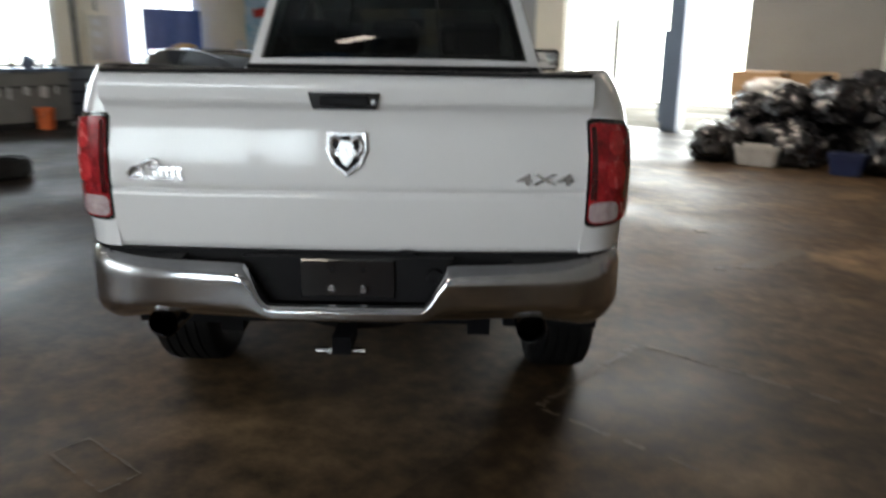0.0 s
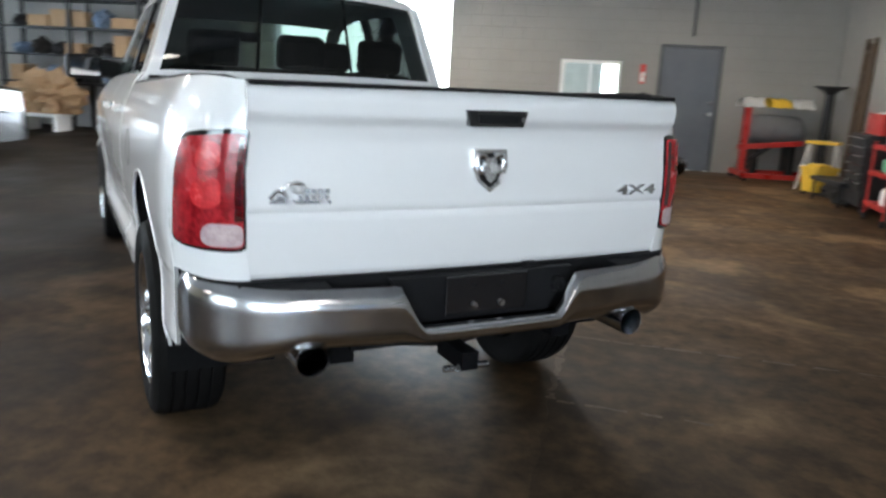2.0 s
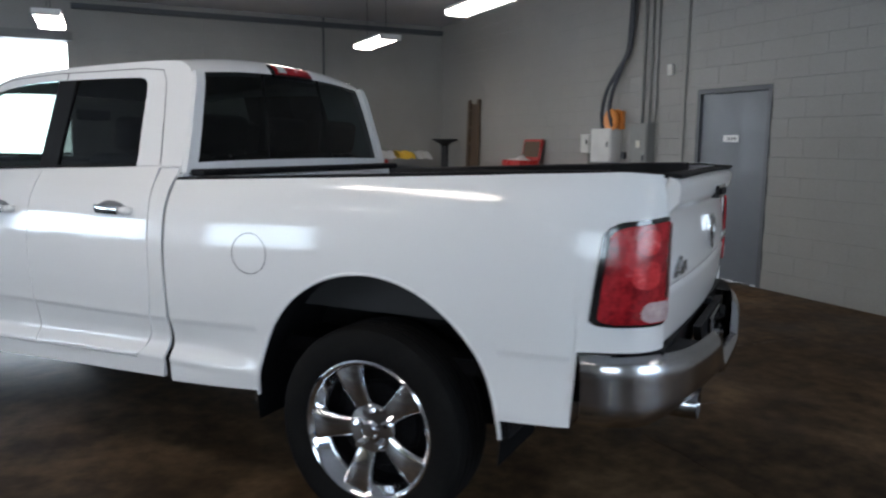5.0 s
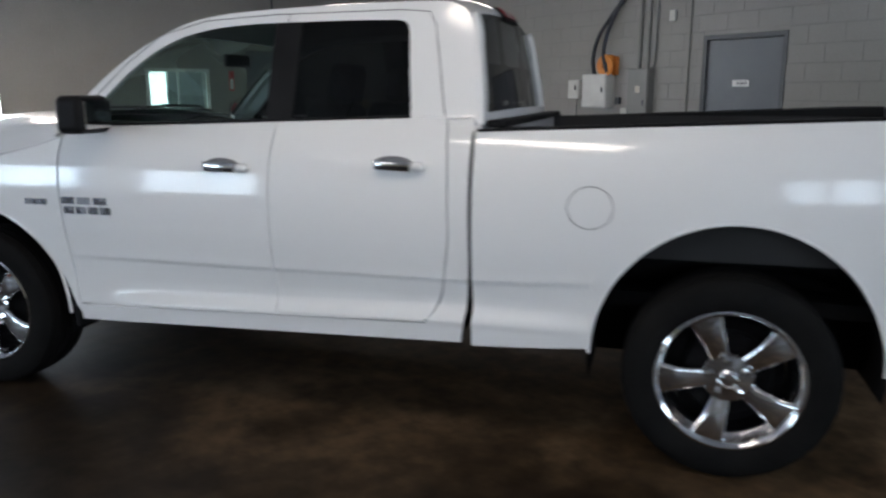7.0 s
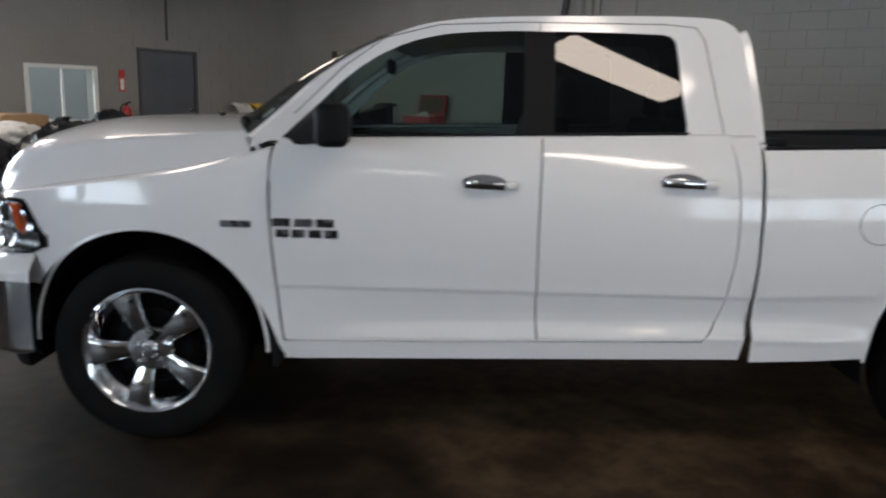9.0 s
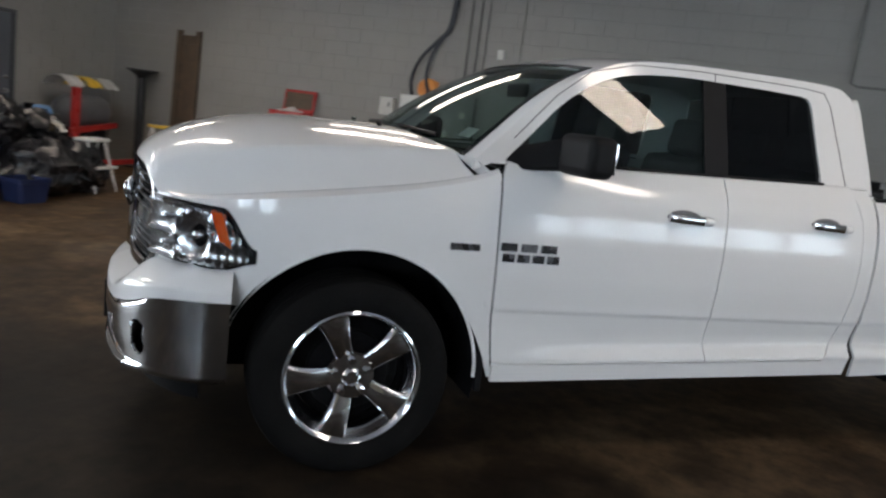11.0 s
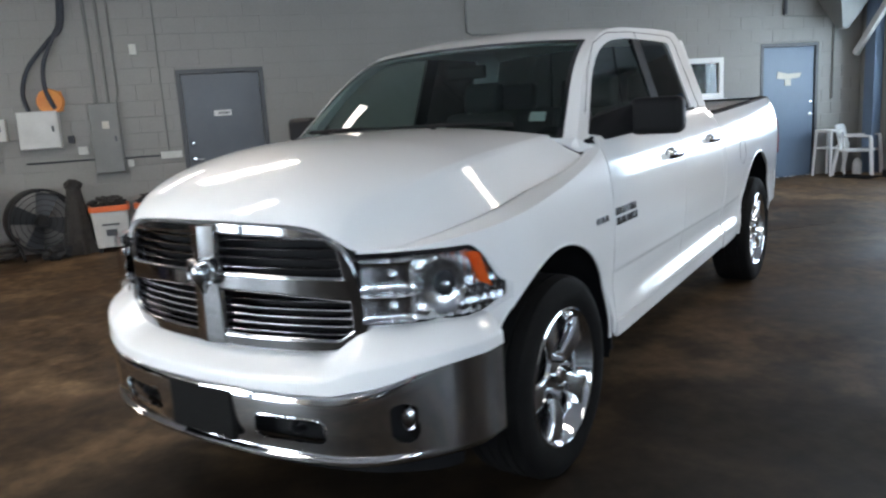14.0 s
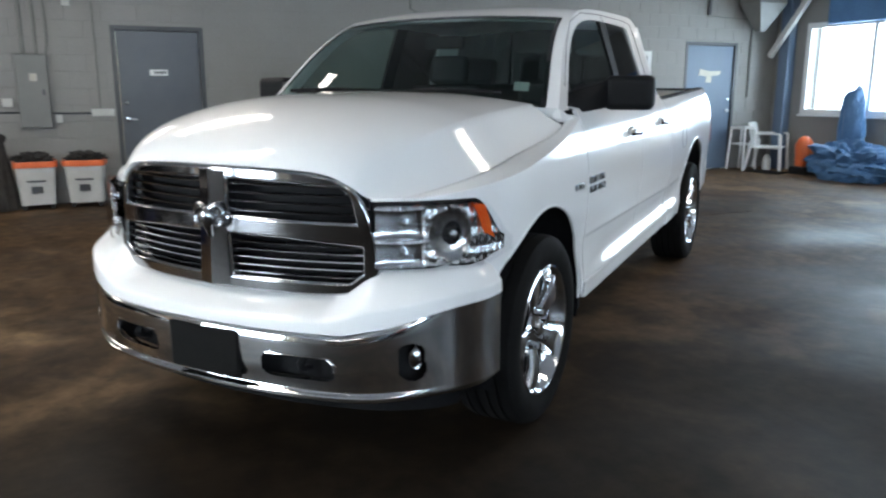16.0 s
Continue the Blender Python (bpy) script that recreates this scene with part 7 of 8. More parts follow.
# south-east corner: white table, brace, heater, covered heap
wt = thing("garden_chair", at(4.3, -6.78, 0, -60), "white moulded plastic garden armchair near the corner", "chair")
part("seat", plate(bmesh.new(), rounded(-0.25, 0.25, -0.24, 0.24, 0.06), [], lambda a, b, d: Vector((a, b, 0.40 + 0.02 * math.cos(a * 5) - d)), 0.025), WHITE, wt, "", True)
part("backrest", plate(bmesh.new(), rounded(-0.26, 0.26, 0.38, 0.82, 0.08), [rounded(-0.17 + i * 0.08, -0.13 + i * 0.08, 0.50, 0.74, 0.015, 3) for i in range(4)], lambda a, b, d: Vector((a, 0.22 + 0.22 * (b - 0.38) - 0.25 * a * a + d, b)), 0.02), WHITE, wt, "slatted plastic back", True)
for x in (-0.27, 0.27):
    part("armrest", boxed(x - 0.03, x + 0.03, -0.24, 0.27, 0.62, 0.645), WHITE, wt, "", False, bevel=0.01)
    part("leg", tube(bmesh.new(), [(x * 1.1, -0.27, 0), (x, -0.23, 0.62)], 0.032, 8), WHITE, wt)
    part("leg", tube(bmesh.new(), [(x * 1.1, 0.32, 0), (x, 0.24, 0.5)], 0.032, 8), WHITE, wt)
st = thing("plastic_stool", at(4.5, -6.36, 0, 8), "white plastic stool beside the garden chair", "stool")
part("top", plate(bmesh.new(), rounded(-0.17, 0.17, -0.17, 0.17, 0.05), [], lambda a, b, d: Vector((a, b, 0.75 - d)), 0.04), WHITE, st, "", True)
for x in (-0.14, 0.14):
    for y in (-0.14, 0.14):
        part("leg", tube(bmesh.new(), [(x * 1.2, y * 1.2, 0), (x, y, 0.72)], 0.022, 8), WHITE, st)
part("shelf", boxed(-0.15, 0.15, -0.15, 0.15, 0.44, 0.46), WHITE, st, "", False, bevel=0.005)
jug = thing("bottle", at(4.3, -6.75, 0), "small pink plastic bottle on the floor under the chair", "bottle")
part("bottle_body", lathe(bmesh.new(), [(0.0, 0.0), (0.07, 0.004), (0.07, 0.18), (0.05, 0.23), (0.025, 0.26), (0.0, 0.27)], "z", 18), PALE_FILM, jug)
setting("steel_column", boxed(4.28, 4.48, V0 + 0.02, V0 + 0.2, 0, ZC), STEEL_BLUE, "blue-grey painted steel column", bevel=0.01)
br = boxed(-0.05, 0.05, -0.04, 0.04, 0.0, 1.25, m=Matrix.Translation((4.62, -6.95, 1.95)) @ Matrix.Rotation(radians(-38), 4, "Y"))
setting("diagonal_brace", br, OFFWHITE, "pale diagonal steel brace", bevel=0.006)
ht = thing("unit_heater", at(4.45, -6.5, 2.35), "grey sheet-metal heater hung from the ceiling", "heater")
hb_ = bmesh.new()
r0 = [hb_.verts.new((x, y, 0.0)) for x, y in rect(-0.06, 0.06, -0.06, 0.06)]
r1 = [hb_.verts.new((x, y, 0.45)) for x, y in rect(-0.25, 0.22, -0.3, 0.3)]
r2 = [hb_.verts.new((x, y, 1.0)) for x, y in rect(-0.25, 0.22, -0.3, 0.3)]
for a, c in ((r0, r1), (r1, r2)):
    for i in range(4):
        hb_.faces.new((a[i], a[(i + 1) % 4], c[(i + 1) % 4], c[i]))
hb_.faces.new(r0[::-1])
hb_.faces.new(r2)
part("casing", hb_, PANEL, ht, "", False, bevel=0.01)
part("flue", tube(bmesh.new(), [(0, 0, 1.0), (0, 0, 1.5)], 0.1, 16), PANEL, ht)
hp_ = thing("covered_heap", at(2.65, -6.75, 0), "heap under a dark blue tarpaulin below the window", "covered heap")
part("tarpaulin", lump(bmesh.new(), Matrix.Identity(4), (0.68, 0.36, 0.33), 0.4, 91, 5, 2.4), BLUE_TARP, hp_)
hp_ = thing("covered_chair", at(2.8, -6.9, 0.35), "upright blue cloth draped over a tall frame", "covered frame")
part("cloth", lump(bmesh.new(), Matrix.Identity(4), (0.2, 0.16, 0.62), 0.25, 95, 4, 2.4), BLUE_TARP, hp_)
hp_ = thing("orange_jug", at(3.55, -6.78, 0.12), "orange plastic jug beside the blue heap", "jug")
part("jug_body", lathe(bmesh.new(), [(0.0, 0.0), (0.13, 0.01), (0.15, 0.36), (0.1, 0.46), (0.05, 0.5), (0.0, 0.51)], "z", 20), ORANGE_RED, hp_)
part("stand", boxed(-0.15, 0.15, -0.15, 0.15, -0.12, 0.0), BLACK_STEEL, hp_, "", False)
mt = thing("floor_mat", at(3.95, -6.4, 0.0, 15), "black rubber mat on the concrete", "mat")
part("mat", plate(bmesh.new(), rounded(-0.3, 0.3, -0.2, 0.2, 0.04), [], lambda a, b, d: Vector((a, b, 0.004 + d)), 0.014), RUBBER, mt, "", False)

# west side: bench, buckets, blue board, poster, rack
wb = thing("work_bench", at(-11.6, 2.7, 0, 95), "grey steel work bench crowded with parts", "bench")
part("bench_top", boxed(-1.1, 1.1, -0.35, 0.35, 0.96, 1.02), STEEL_BLUE, wb, "", False, bevel=0.008)
part("front_panel", boxed(-1.06, 1.06, -0.31, 0.31, 0.12, 0.955), PANEL, wb, "closed grey steel front", False, bevel=0.01)
part("plinth", boxed(-1.0, 1.0, -0.26, 0.26, 0.0, 0.12), BLACK_STEEL, wb, "", False)
part("tool_rail", boxed(-1.0, 1.0, -0.335, -0.312, 0.70, 0.73), BLACK_STEEL, wb, "", False)
for i in range(7):
    x = -0.85 + 0.27 * i
    part("hung_tool", boxed(x, x + 0.05 + 0.04 * (i % 3), -0.345, -0.336, 0.58 - 0.05 * (i % 2), 0.72), PALE_FILM, wb, "", False, bevel=0.004)
dk = thing("tool_chest", at(-12.55, 4.35, 0, 90), "low dark steel tool chest beside the bench", "tool chest")
part("body", boxed(-0.5, 0.5, -0.28, 0.28, 0.06, 1.02), BLACK_STEEL, dk, "", False, bevel=0.012)
for i in range(4):
    part("drawer", boxed(-0.46, 0.46, -0.295, -0.281, 0.12 + 0.22 * i, 0.31 + 0.22 * i), STEEL_GREY, dk, "", False, bevel=0.006)
part("plinth", boxed(-0.45, 0.45, -0.24, 0.24, 0.0, 0.06), BLACK_STEEL, dk, "", False)
for i in range(9):
    u, v = -11.5 + rnd.uniform(-0.15, 0.15), 1.85 + i * 0.21
    if i % 3 == 0:
        b = thing("machine_part", at(u, v, 1.02), "dark oily machine part on the bench", "machine part")
        part("casting", lump(bmesh.new(), Matrix.Identity(4), (0.13, 0.11, 0.12 + 0.04 * (i % 2)), 0.5, 101 + i, 3, 3), STEEL_BLUE, b)
    else:
        bottle(u, v, 1.02, 0.04, 0.2 + 0.05 * (i % 2), (BLUE, PALE_FILM, BLACK_STEEL)[i % 3], "plastic bottle standing on the bench")


def pail(u, v, mat, label):
    b = thing("pail", at(u, v), label, "bucket")
    part("pail_body", lathe(bmesh.new(), [(0.0, 0.0), (0.13, 0.004), (0.15, 0.36), (0.155, 0.37), (0.145, 0.37), (0.125, 0.02), (0.0, 0.02)], "z", 24), mat, b)
    part("bail", tube(bmesh.new(), curve([(-0.15, 0, 0.34), (-0.14, -0.1, 0.24), (0, -0.16, 0.2), (0.14, -0.1, 0.24), (0.15, 0, 0.34)], 4), 0.005, 6), CHROME_DULL, b)


pail(-11.15, 3.2, ORANGE_RED, "orange plastic bucket before the bench")
pail(-10.95, 1.5, RED, "red plastic bucket before the bench")
bb_ = thing("blue_board", at(-13.2, 7.0, 0.9, 90), "large blue sheet hung before the window", "board")
part("sheet", grid(bmesh.new(), 12, 8, lambda a, b: Vector((-0.72 + 1.44 * a, 0.02 * math.sin(a * 14), 1.28 * b))), BLUE, bb_, solid=0.01)
rb_ = thing("red_cabinet", at(-12.4, 6.6, 0.0, 90), "red steel cabinet below the blue sheet", "cabinet")
part("body", boxed(-0.46, 0.46, -0.3, 0.3, 0.0, 1.34), RED, rb_, "", False, bevel=0.01)
part("door", boxed(-0.43, 0.43, -0.315, -0.301, 0.05, 1.29), RED, rb_, "", False, bevel=0.006)
ct = thing("folded_cloth", at(-12.4, 6.75, 1.34), "tan cloth bundled on the red cabinet", "cloth")
part("cloth", lump(bmesh.new(), Matrix.Identity(4), (0.2, 0.24, 0.07), 0.35, 91, 3, 3), CARD, ct)
# plain round cream plate, its use unknown
wd_ = thing("round_wall_plate", at(-13.5, 8.95, 1.44, 90), "small round cream plate on the wall", "gauge")
part("cream_plate", lathe(bmesh.new(), [(0.0, -0.035), (0.10, -0.035), (0.115, -0.04), (0.13, -0.03), (0.13, 0.0)], "y", 28), PALE_FILM, wd_)
pb = thing("banner", at(-13.46, 10.07, 1.2, 90), "pale blue and white banner with a red stripe", "banner")
part("banner_field", boxed(-0.95, 0.95, -0.012, 0.0, 0, 1.5), worn("banner_print", (0.10, 0.42, 0.62), (0.75, 0.82, 0.85), (0.4, 0.5), 2.4, 7, 0.02), pb, "", False)
part("red_stripe", boxed(-0.5, 0.5, -0.016, -0.013, 1.0, 1.2, m=Matrix.Rotation(radians(-12), 4, "Y")), SIGN_RED, pb, "", False)

rk = thing("storage_rack", at(-9.75, 10.65, 0), "dark steel rack crowded with boxes and parts", "rack")
for x in (-1.6, 0.0, 1.6):
    for y in (-0.3, 0.3):
        part("upright", boxed(x - 0.03, x + 0.03, y - 0.03, y + 0.03, 0, 2.9), BLACK_STEEL, rk, "", False)
for z in (0.9, 1.45, 2.0, 2.55):
    part("rack_shelf", boxed(-1.66, 1.66, -0.34, 0.34, z, z + 0.04), BLACK_STEEL, rk, "", False)
k = 0
for z in (0.94, 1.49, 2.04, 2.59):
    x = -11.25
    while x < -8.35:
        w_, h_ = rnd.uniform(0.25, 0.5), rnd.uniform(0.2, 0.42)
        if rnd.random() < 0.45:
            carton(x + w_ / 2, 10.6, z, w_, 0.4, h_, rnd.uniform(-4, 4), "brown cardboard carton on the rack")
        else:
            b = thing("machine_part", at(x + w_ / 2, 10.6, z), "dark oily machine part on the rack", "machine part")
            part("casting", lump(bmesh.new(), Matrix.Identity(4), (w_ * 0.42, 0.2, h_ * 0.5), 0.4, 120 + k, 3, 3), (RAG, BLACK_STEEL, STEEL_BLUE)[k % 3], b)
        x += w_ + 0.06
        k += 1
ph = thing("paper_heap", at(-9.9, 9.85, 0.345, 5), "crumpled brown packing paper heaped on the low bench", "paper heap")
part("paper", lump(bmesh.new(), Matrix.Identity(4), (0.72, 0.4, 0.46), 0.4, 77, 5, 2.8), CARD, ph)
lb = thing("low_bench", at(-9.95, 9.8, 0, 5), "low white bench under a carton", "bench")
part("seat", boxed(-0.4, 0.4, -0.28, 0.28, 0.29, 0.345), WHITE, lb, "", False, bevel=0.01)
for x in (-0.34, 0.34):
    part("leg", boxed(x - 0.03, x + 0.03, -0.25, 0.25, 0, 0.29), WHITE, lb, "", False)


# dark saloon car beyond the truck
DARK_PAINT = worn("black_car_paint", (0.008, 0.009, 0.012), (0.012, 0.013, 0.016), (0.15, 0.2), 1.5, 60, 0.004, coat=0.35, spec=0.2)
sedan = thing("saloon_car", at(-9.59, 5.33, 0, 96), "black four-door saloon car parked across the hall", "car")
hull = table([-2.4, -2.3, -1.5, -0.6, 0.9, 1.4, 2.1, 2.4], [0.62, 0.94, 1.0, 0.98, 0.97, 0.92, 0.80, 0.55])
plan_w = table([-2.4, -2.1, -1.2, 0.0, 1.2, 2.0, 2.4], [0.66, 0.84, 0.90, 0.91, 0.90, 0.84, 0.60])


def car_side(a, b):
    y = -2.4 + 4.8 * a
    z0 = max(0.24, arch_z(y, -1.4, 0.38, 0.3, 0.38), arch_z(y, 1.45, 0.38, 0.3, 0.38))
    z = z0 + (hull(y) - z0) * b
    return y, z, plan_w(y) * (1 - 0.12 * (b - 0.45) ** 2 - 0.10 * max(0, b - 0.8))


for s in (-1, 1):
    part("side_panel", grid(bmesh.new(), 96, 14, lambda a, b: Vector((s * car_side(a, b)[2], car_side(a, b)[0], car_side(a, b)[1]))), DARK_PAINT, sedan, solid=0.02)
part("deck", grid(bmesh.new(), 60, 20, lambda a, b: Vector(((b * 2 - 1) * car_side(a, 1)[2], -2.4 + 4.8 * a, hull(-2.4 + 4.8 * a) + 0.05 * (1 - (b * 2 - 1) ** 2)))), DARK_PAINT, sedan)
part("end_panel", grid(bmesh.new(), 16, 4, lambda a, b: Vector(((a * 2 - 1) * 0.62, -2.4 - 0.04 * (1 - (a * 2 - 1) ** 2), 0.25 + 0.4 * b))), DARK_PAINT, sedan)
part("front_panel", grid(bmesh.new(), 16, 4, lambda a, b: Vector(((a * 2 - 1) * 0.58, 2.4 + 0.04 * (1 - (a * 2 - 1) ** 2), 0.25 + 0.33 * b))), DARK_PAINT, sedan)
roof_z = table([-1.75, -1.2, -0.5, 0.2, 0.7, 1.3], [0.99, 1.22, 1.34, 1.355, 1.28, 0.94])


def cabin(a, b):
    y = -1.75 + 3.05 * a
    t = b * 2 - 1
    top, low = roof_z(y), hull(y) - 0.01
    q = max(-1, min(1, t * 1.6))
    x = 0.60 * q + (0.22 * (abs(t) - 0.625) / 0.375 * (1 if t > 0 else -1) if abs(t) > 0.625 else 0)
    z = top + 0.03 * (1 - q * q) if abs(t) <= 0.625 else top + (low - top) * (abs(t) - 0.625) / 0.375
    return Vector((x, y, z))


part("cabin_glass", grid(bmesh.new(), 48, 32, cabin), TINT_SOLID, sedan, "dark tinted cabin glass")
part("roof_panel", grid(bmesh.new(), 20, 12, lambda a, b: cabin(0.33 + 0.32 * a, 0.19 + 0.62 * b) + Vector((0, 0, 0.008))), DARK_PAINT, sedan)
for s in (-1, 1):
    part("window_bar", tube(bmesh.new(), [cabin(0.18 + 0.62 * i / 12, 0.5 + s * 0.30) + Vector((0, 0, 0.006)) for i in range(13)], 0.018, 8), CHROME, sedan)
    part("door_pillar", tube(bmesh.new(), [cabin(0.47, 0.5 + s * 0.31), cabin(0.47, 0.5 + s * 0.49)], 0.03, 6), DARK_PAINT, sedan)
    def lamp_skin(a, b):
        y, z, x = car_side(0.012 + 0.075 * a, 0.66 + 0.28 * b)
        return Vector((s * (x + 0.008), y - 0.008, z))
    part("tail_light", grid(bmesh.new(), 10, 6, lamp_skin), RED_LIT, sedan, "red tail light wrapped round the corner", solid=0.01)
    part("bumper_strip", tube(bmesh.new(), [(s * (plan_w(y) + 0.004), y, 0.42) for y in (-2.36, -2.2, -2.0, -1.85)], 0.016, 8), CHROME, sedan)
    part("sill_trim", tube(bmesh.new(), [(s * (car_side((y + 2.4) / 4.8, 0.12)[2] + 0.004), y, 0.32) for y in (-0.95, -0.4, 0.2, 0.9)], 0.012, 8), CHROME, sedan)
    part("headlight", boxed(*sorted((s * 0.46, s * 0.76)), 2.2, 2.40, 0.60, 0.72), CLEAR_LENS, sedan, "clear headlight", False, bevel=0.02)
    part("wing_mirror", boxed(*sorted((s * 0.88, s * 1.06)), 0.72, 0.84, 0.98, 1.10), DARK_PAINT, sedan, "", False, bevel=0.03)
    for y in (-1.4, 1.45):
        wm = Matrix.Translation((s * 0.80, y, 0.325)) @ Matrix.Rotation(0 if s < 0 else math.pi, 4, "Z")
        wh = part("wheel", lathe(bmesh.new(), [(0.21, -0.09), (0.26, -0.105), (0.30, -0.10), (0.325, -0.08), (0.325, 0.08), (0.30, 0.1), (0.21, 0.09)], "x", 36, wm), RUBBER, sedan, "black tyre on a silver wheel")
        part("rim", lathe(bmesh.new(), [(0.0, -0.07), (0.05, -0.075), (0.06, -0.06), (0.18, -0.07), (0.205, -0.09), (0.215, -0.085)], "x", 30, wm), CHROME_DULL, wh)

# a loose tyre near the bench
lt = thing("loose_tyre", at(-6.6, 0.75, 0), "worn black tyre lying flat on the floor", "tyre")
part("tread", lathe(bmesh.new(), [(0.2, 0.02), (0.28, 0.0), (0.32, 0.05), (0.32, 0.17), (0.28, 0.22), (0.2, 0.2), (0.19, 0.11), (0.2, 0.02)], "z", 36), RUBBER, lt)

# scuffs and paint on the floor
CHALK = worn("old_floor_paint", (0.055, 0.040, 0.027), (0.135, 0.103, 0.072), (0.5, 0.7), 9, 40, 0.1, spec=0.2)


def floor_mark(loop, holes, label):
    return setting("floor_mark", plate(bmesh.new(), loop, holes, lambda a, b, d: Vector((a, b, 0.0035 - d)), 0.003), CHALK, label)


def chipped_line(a, b, wide, gap, label, seed):
    """A pale broken edge: uneven chips strewn along a line."""
    r = random.Random(seed)
    bm = bmesh.new()
    d = Vector(b) - Vector(a)
    long = d.length
    d.normalize()
    n = Vector((-d.y, d.x))
    t = 0.0
    while t < long:
        run = min(r.uniform(0.04, 0.22), long - t)
        lo = [Vector(a) + d * (t + run * k / 4) - n * wide * r.uniform(0.1, 0.6) for k in range(5)]
        hi = [Vector(a) + d * (t + run * k / 4) + n * wide * r.uniform(0.1, 0.6) for k in range(5)]
        plate(bm, [(p.x, p.y) for p in lo + hi[::-1]], [], lambda x, y, k: Vector((x, y, 0.0045 - k)), 0.001)
        t += run + r.uniform(0.0, gap)
    return setting("floor_mark", bm, CHALK, label)


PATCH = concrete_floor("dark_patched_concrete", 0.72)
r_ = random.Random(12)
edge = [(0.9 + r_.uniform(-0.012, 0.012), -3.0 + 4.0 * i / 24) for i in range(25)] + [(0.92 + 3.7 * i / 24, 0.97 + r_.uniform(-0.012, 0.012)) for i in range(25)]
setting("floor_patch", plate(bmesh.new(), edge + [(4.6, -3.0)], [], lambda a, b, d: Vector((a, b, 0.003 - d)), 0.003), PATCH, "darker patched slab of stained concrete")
chipped_line((0.9, 0.05), (0.91, 0.95), 0.05, 0.05, "chipped pale edge of the patched slab", 1)
chipped_line((0.95, 0.98), (3.3, 0.89), 0.035, 0.12, "chipped pale edge of the patched slab", 2)
chipped_line((0.93, 0.03), (1.62, 0.0), 0.03, 0.10, "pale scrape across the patched slab", 3)
for k, (a, b) in enumerate((((-0.26, -1.48), (0.12, -1.48)), ((0.12, -1.48), (0.12, -1.33)), ((0.12, -1.33), (-0.26, -1.33)), ((-0.26, -1.33), (-0.26, -1.48)))):
    chipped_line(a, b, 0.014, 0.07, "worn pale side of a painted rectangle", 20 + k)
floor_mark([(0.80, 2.75), (0.95, 2.82), (1.08, 3.5), (0.98, 3.62), (0.88, 3.4)], [], "worn pale patch on the concrete")
floor_mark([(0.15, 3.62), (0.24, 3.66), (0.22, 3.74), (0.14, 3.72)], [], "small pale chip on the concrete")
floor_mark([(0.69, 2.62), (0.75, 2.63), (0.76, 2.69), (0.70, 2.70)], [], "small pale chip on the concrete")

# ---- concrete blocks of the east and north walls, 0.4 by 0.2 m ----
def block_into(verts, faces, a0, a1, z0, z1, place):
    """A block face with sloped edges; place(a, z, d) puts it on its wall."""
    k = len(verts)
    g, e = 0.0006, 0.004
    for d, i in ((0.0038, g), (0.0, g + e)):
        verts += [place(a0 + i, z0 + i, d), place(a1 - i, z0 + i, d), place(a1 - i, z1 - i, d), place(a0 + i, z1 - i, d)]
    faces += [(k + 4, k + 5, k + 6, k + 7)] + [(k + j, k + (j + 1) % 4, k + 4 + (j + 1) % 4, k + 4 + j) for j in range(4)]


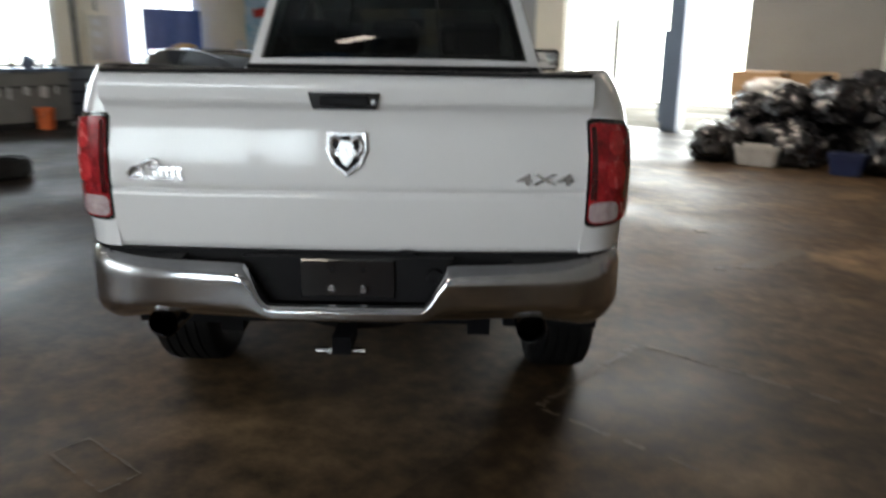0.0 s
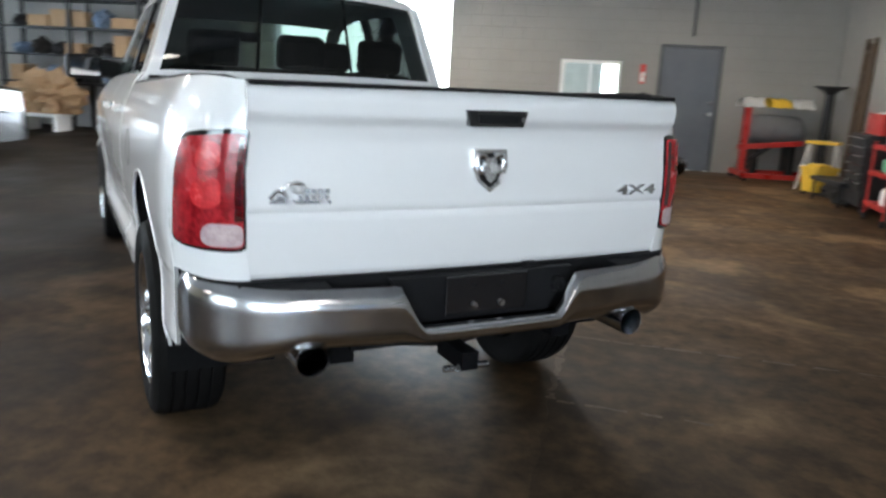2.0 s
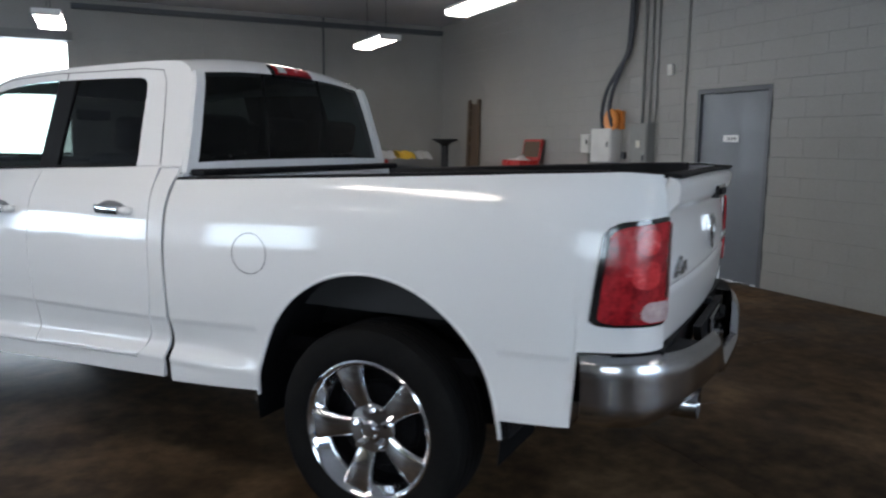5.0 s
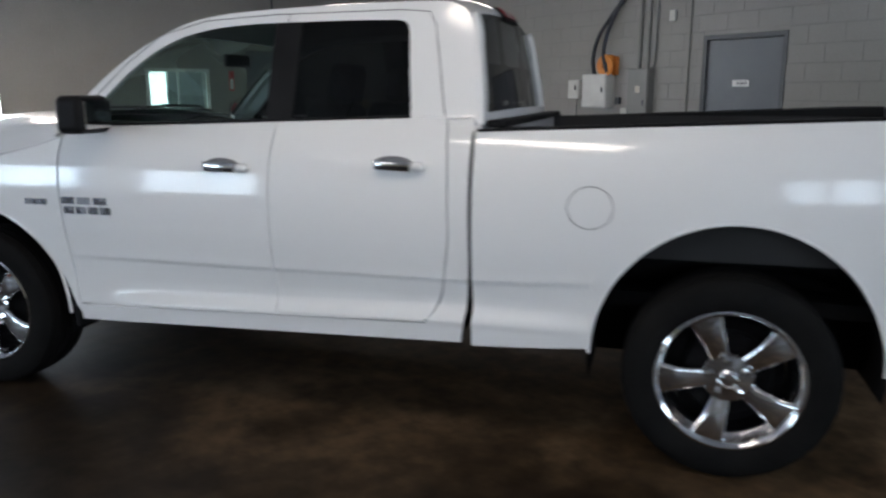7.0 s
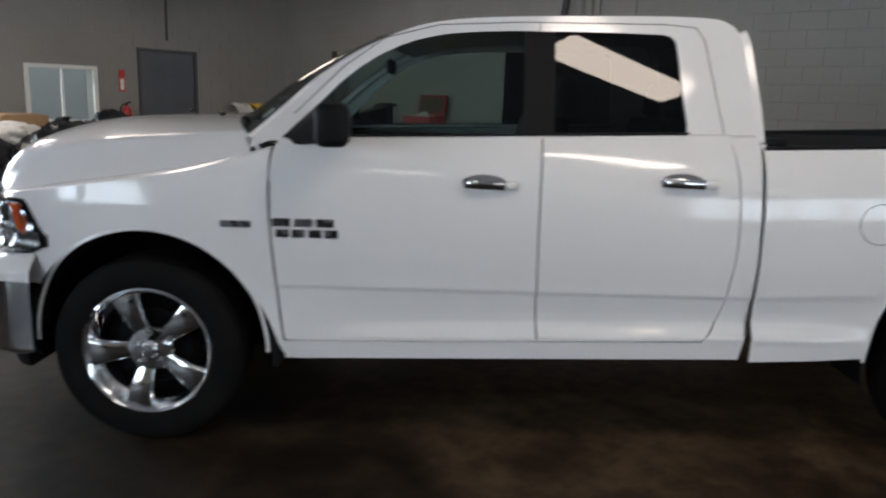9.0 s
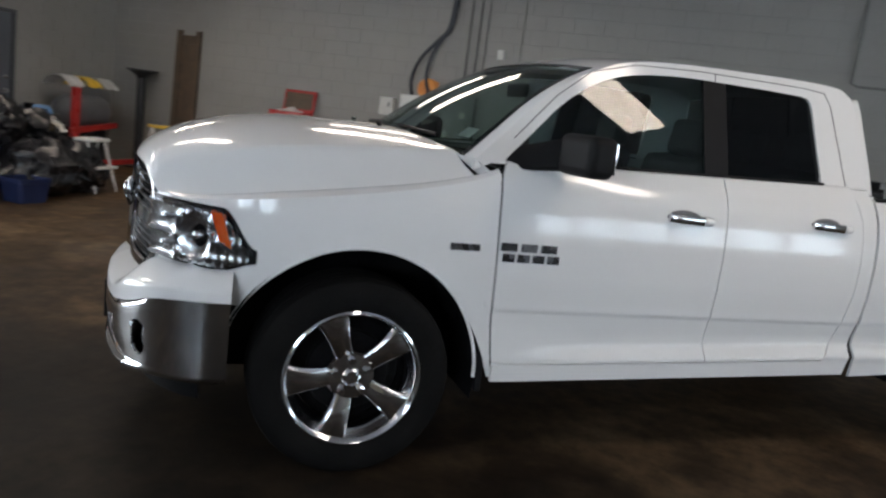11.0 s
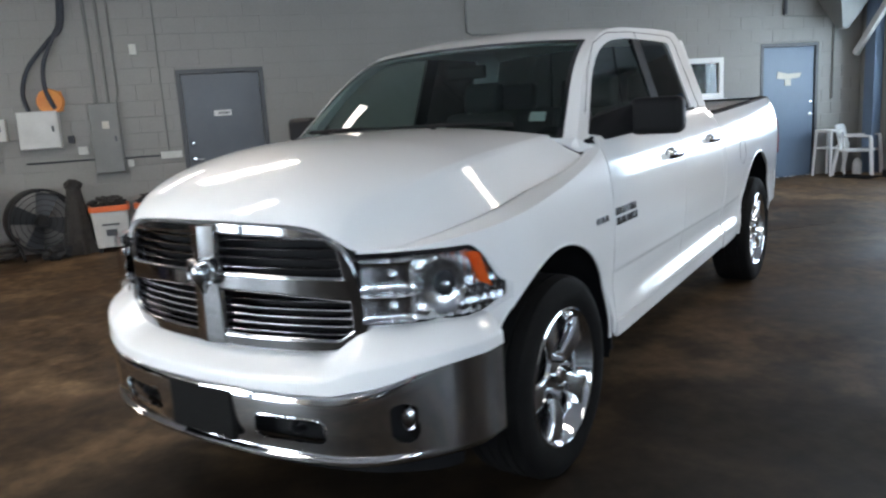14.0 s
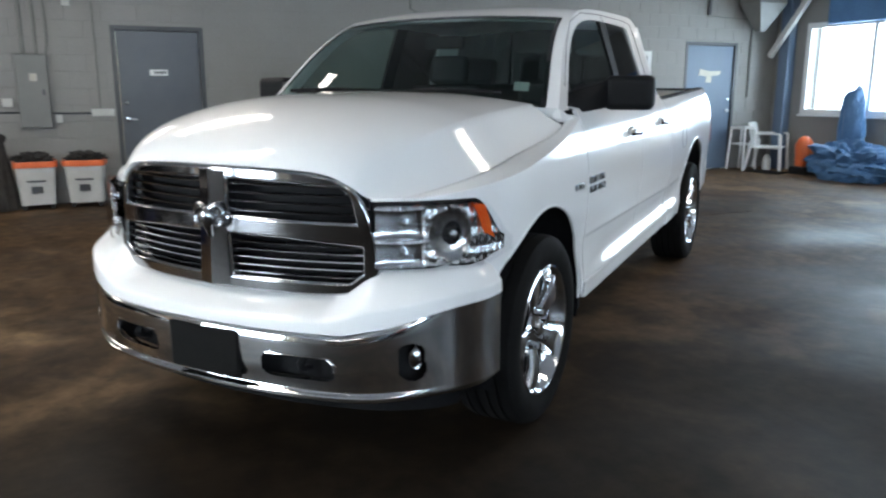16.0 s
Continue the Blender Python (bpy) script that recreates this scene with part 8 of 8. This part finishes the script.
def block_cells(a_lo, a_hi, openings):
    """Cells of a running bond, cut at the openings."""
    row = 0
    while row * 0.2 < ZC - 0.05:
        z0, z1 = row * 0.2, min(row * 0.2 + 0.2, ZC - 0.004)
        a = a_lo - (0.2 if row % 2 else 0.0)
        while a < a_hi - 0.01:
            spans = [(max(a, a_lo), min(a + 0.4, a_hi))]
            for o0, o1, w0, w1 in openings:
                if z1 > w0 and z0 < w1:
                    spans = [t for s0, s1 in spans for t in ((s0, min(s1, o0)), (max(s0, o1), s1)) if t[1] - t[0] > 0.03]
            for s0, s1 in spans:
                yield s0, s1, z0, z1
            a += 0.4
        row += 1


def block_wall(wall, a_lo, a_hi, openings, place, turn, near):
    verts, faces = [], []
    one_v, one_f = [], []
    block_into(one_v, one_f, -0.2, 0.2, -0.1, 0.1, lambda a, z, d: Vector((a, d, z)))
    one = bpy.data.meshes.new("block")
    one.from_pydata(one_v, [], one_f)
    one.materials.append(WALL)
    count = 0
    for a0, a1, z0, z1 in block_cells(a_lo, a_hi, openings):
        if near(a0, a1, z0, z1) and abs(a1 - a0 - 0.4) < 1e-6 and count < 300:
            ob = new("block", one)
            ob.parent = wall
            ob.matrix_world = HALL @ Matrix.Translation(place((a0 + a1) / 2, (z0 + z1) / 2, 0)) @ Matrix.Rotation(radians(turn), 4, "Z")
            count += 1
        else:
            block_into(verts, faces, a0, a1, z0, z1, place)
    me = bpy.data.meshes.new("block_courses")
    me.from_pydata(verts, [], faces)
    me.materials.append(WALL)
    ob = new("block_courses", me)
    ob.parent = wall
    ob.matrix_world = HALL
    tagged(ob, "grey painted concrete blocks", kind="stuff")


f_ = 0.056
block_wall(bpy.data.objects["wall_east"], V0, V1, [(DOOR_B[0] - f_, DOOR_B[1] + f_, 0, 2.1), (DOOR_C[0] - f_, DOOR_C[1] + f_, 0, 2.12), (OFFICE[0] - 0.04, OFFICE[1] + 0.04, OFFICE[2], OFFICE[3])],
           lambda a, z, d: Vector((U1 + d, a, z)), -90, lambda a0, a1, z0, z1: -0.5 < a0 and a1 < 6.4 and z1 < 2.9)
block_wall(bpy.data.objects["wall_north"], -2.1, U1, [(DOOR_A[0] - f_, DOOR_A[1] + f_, 0, 2.15), (NORTH_WIN[0] - 0.05, NORTH_WIN[1] + 0.05, NORTH_WIN[2] - 0.04, NORTH_WIN[3])],
           lambda a, z, d: Vector((a, V1 + d, z)), 0, lambda a0, a1, z0, z1: False)
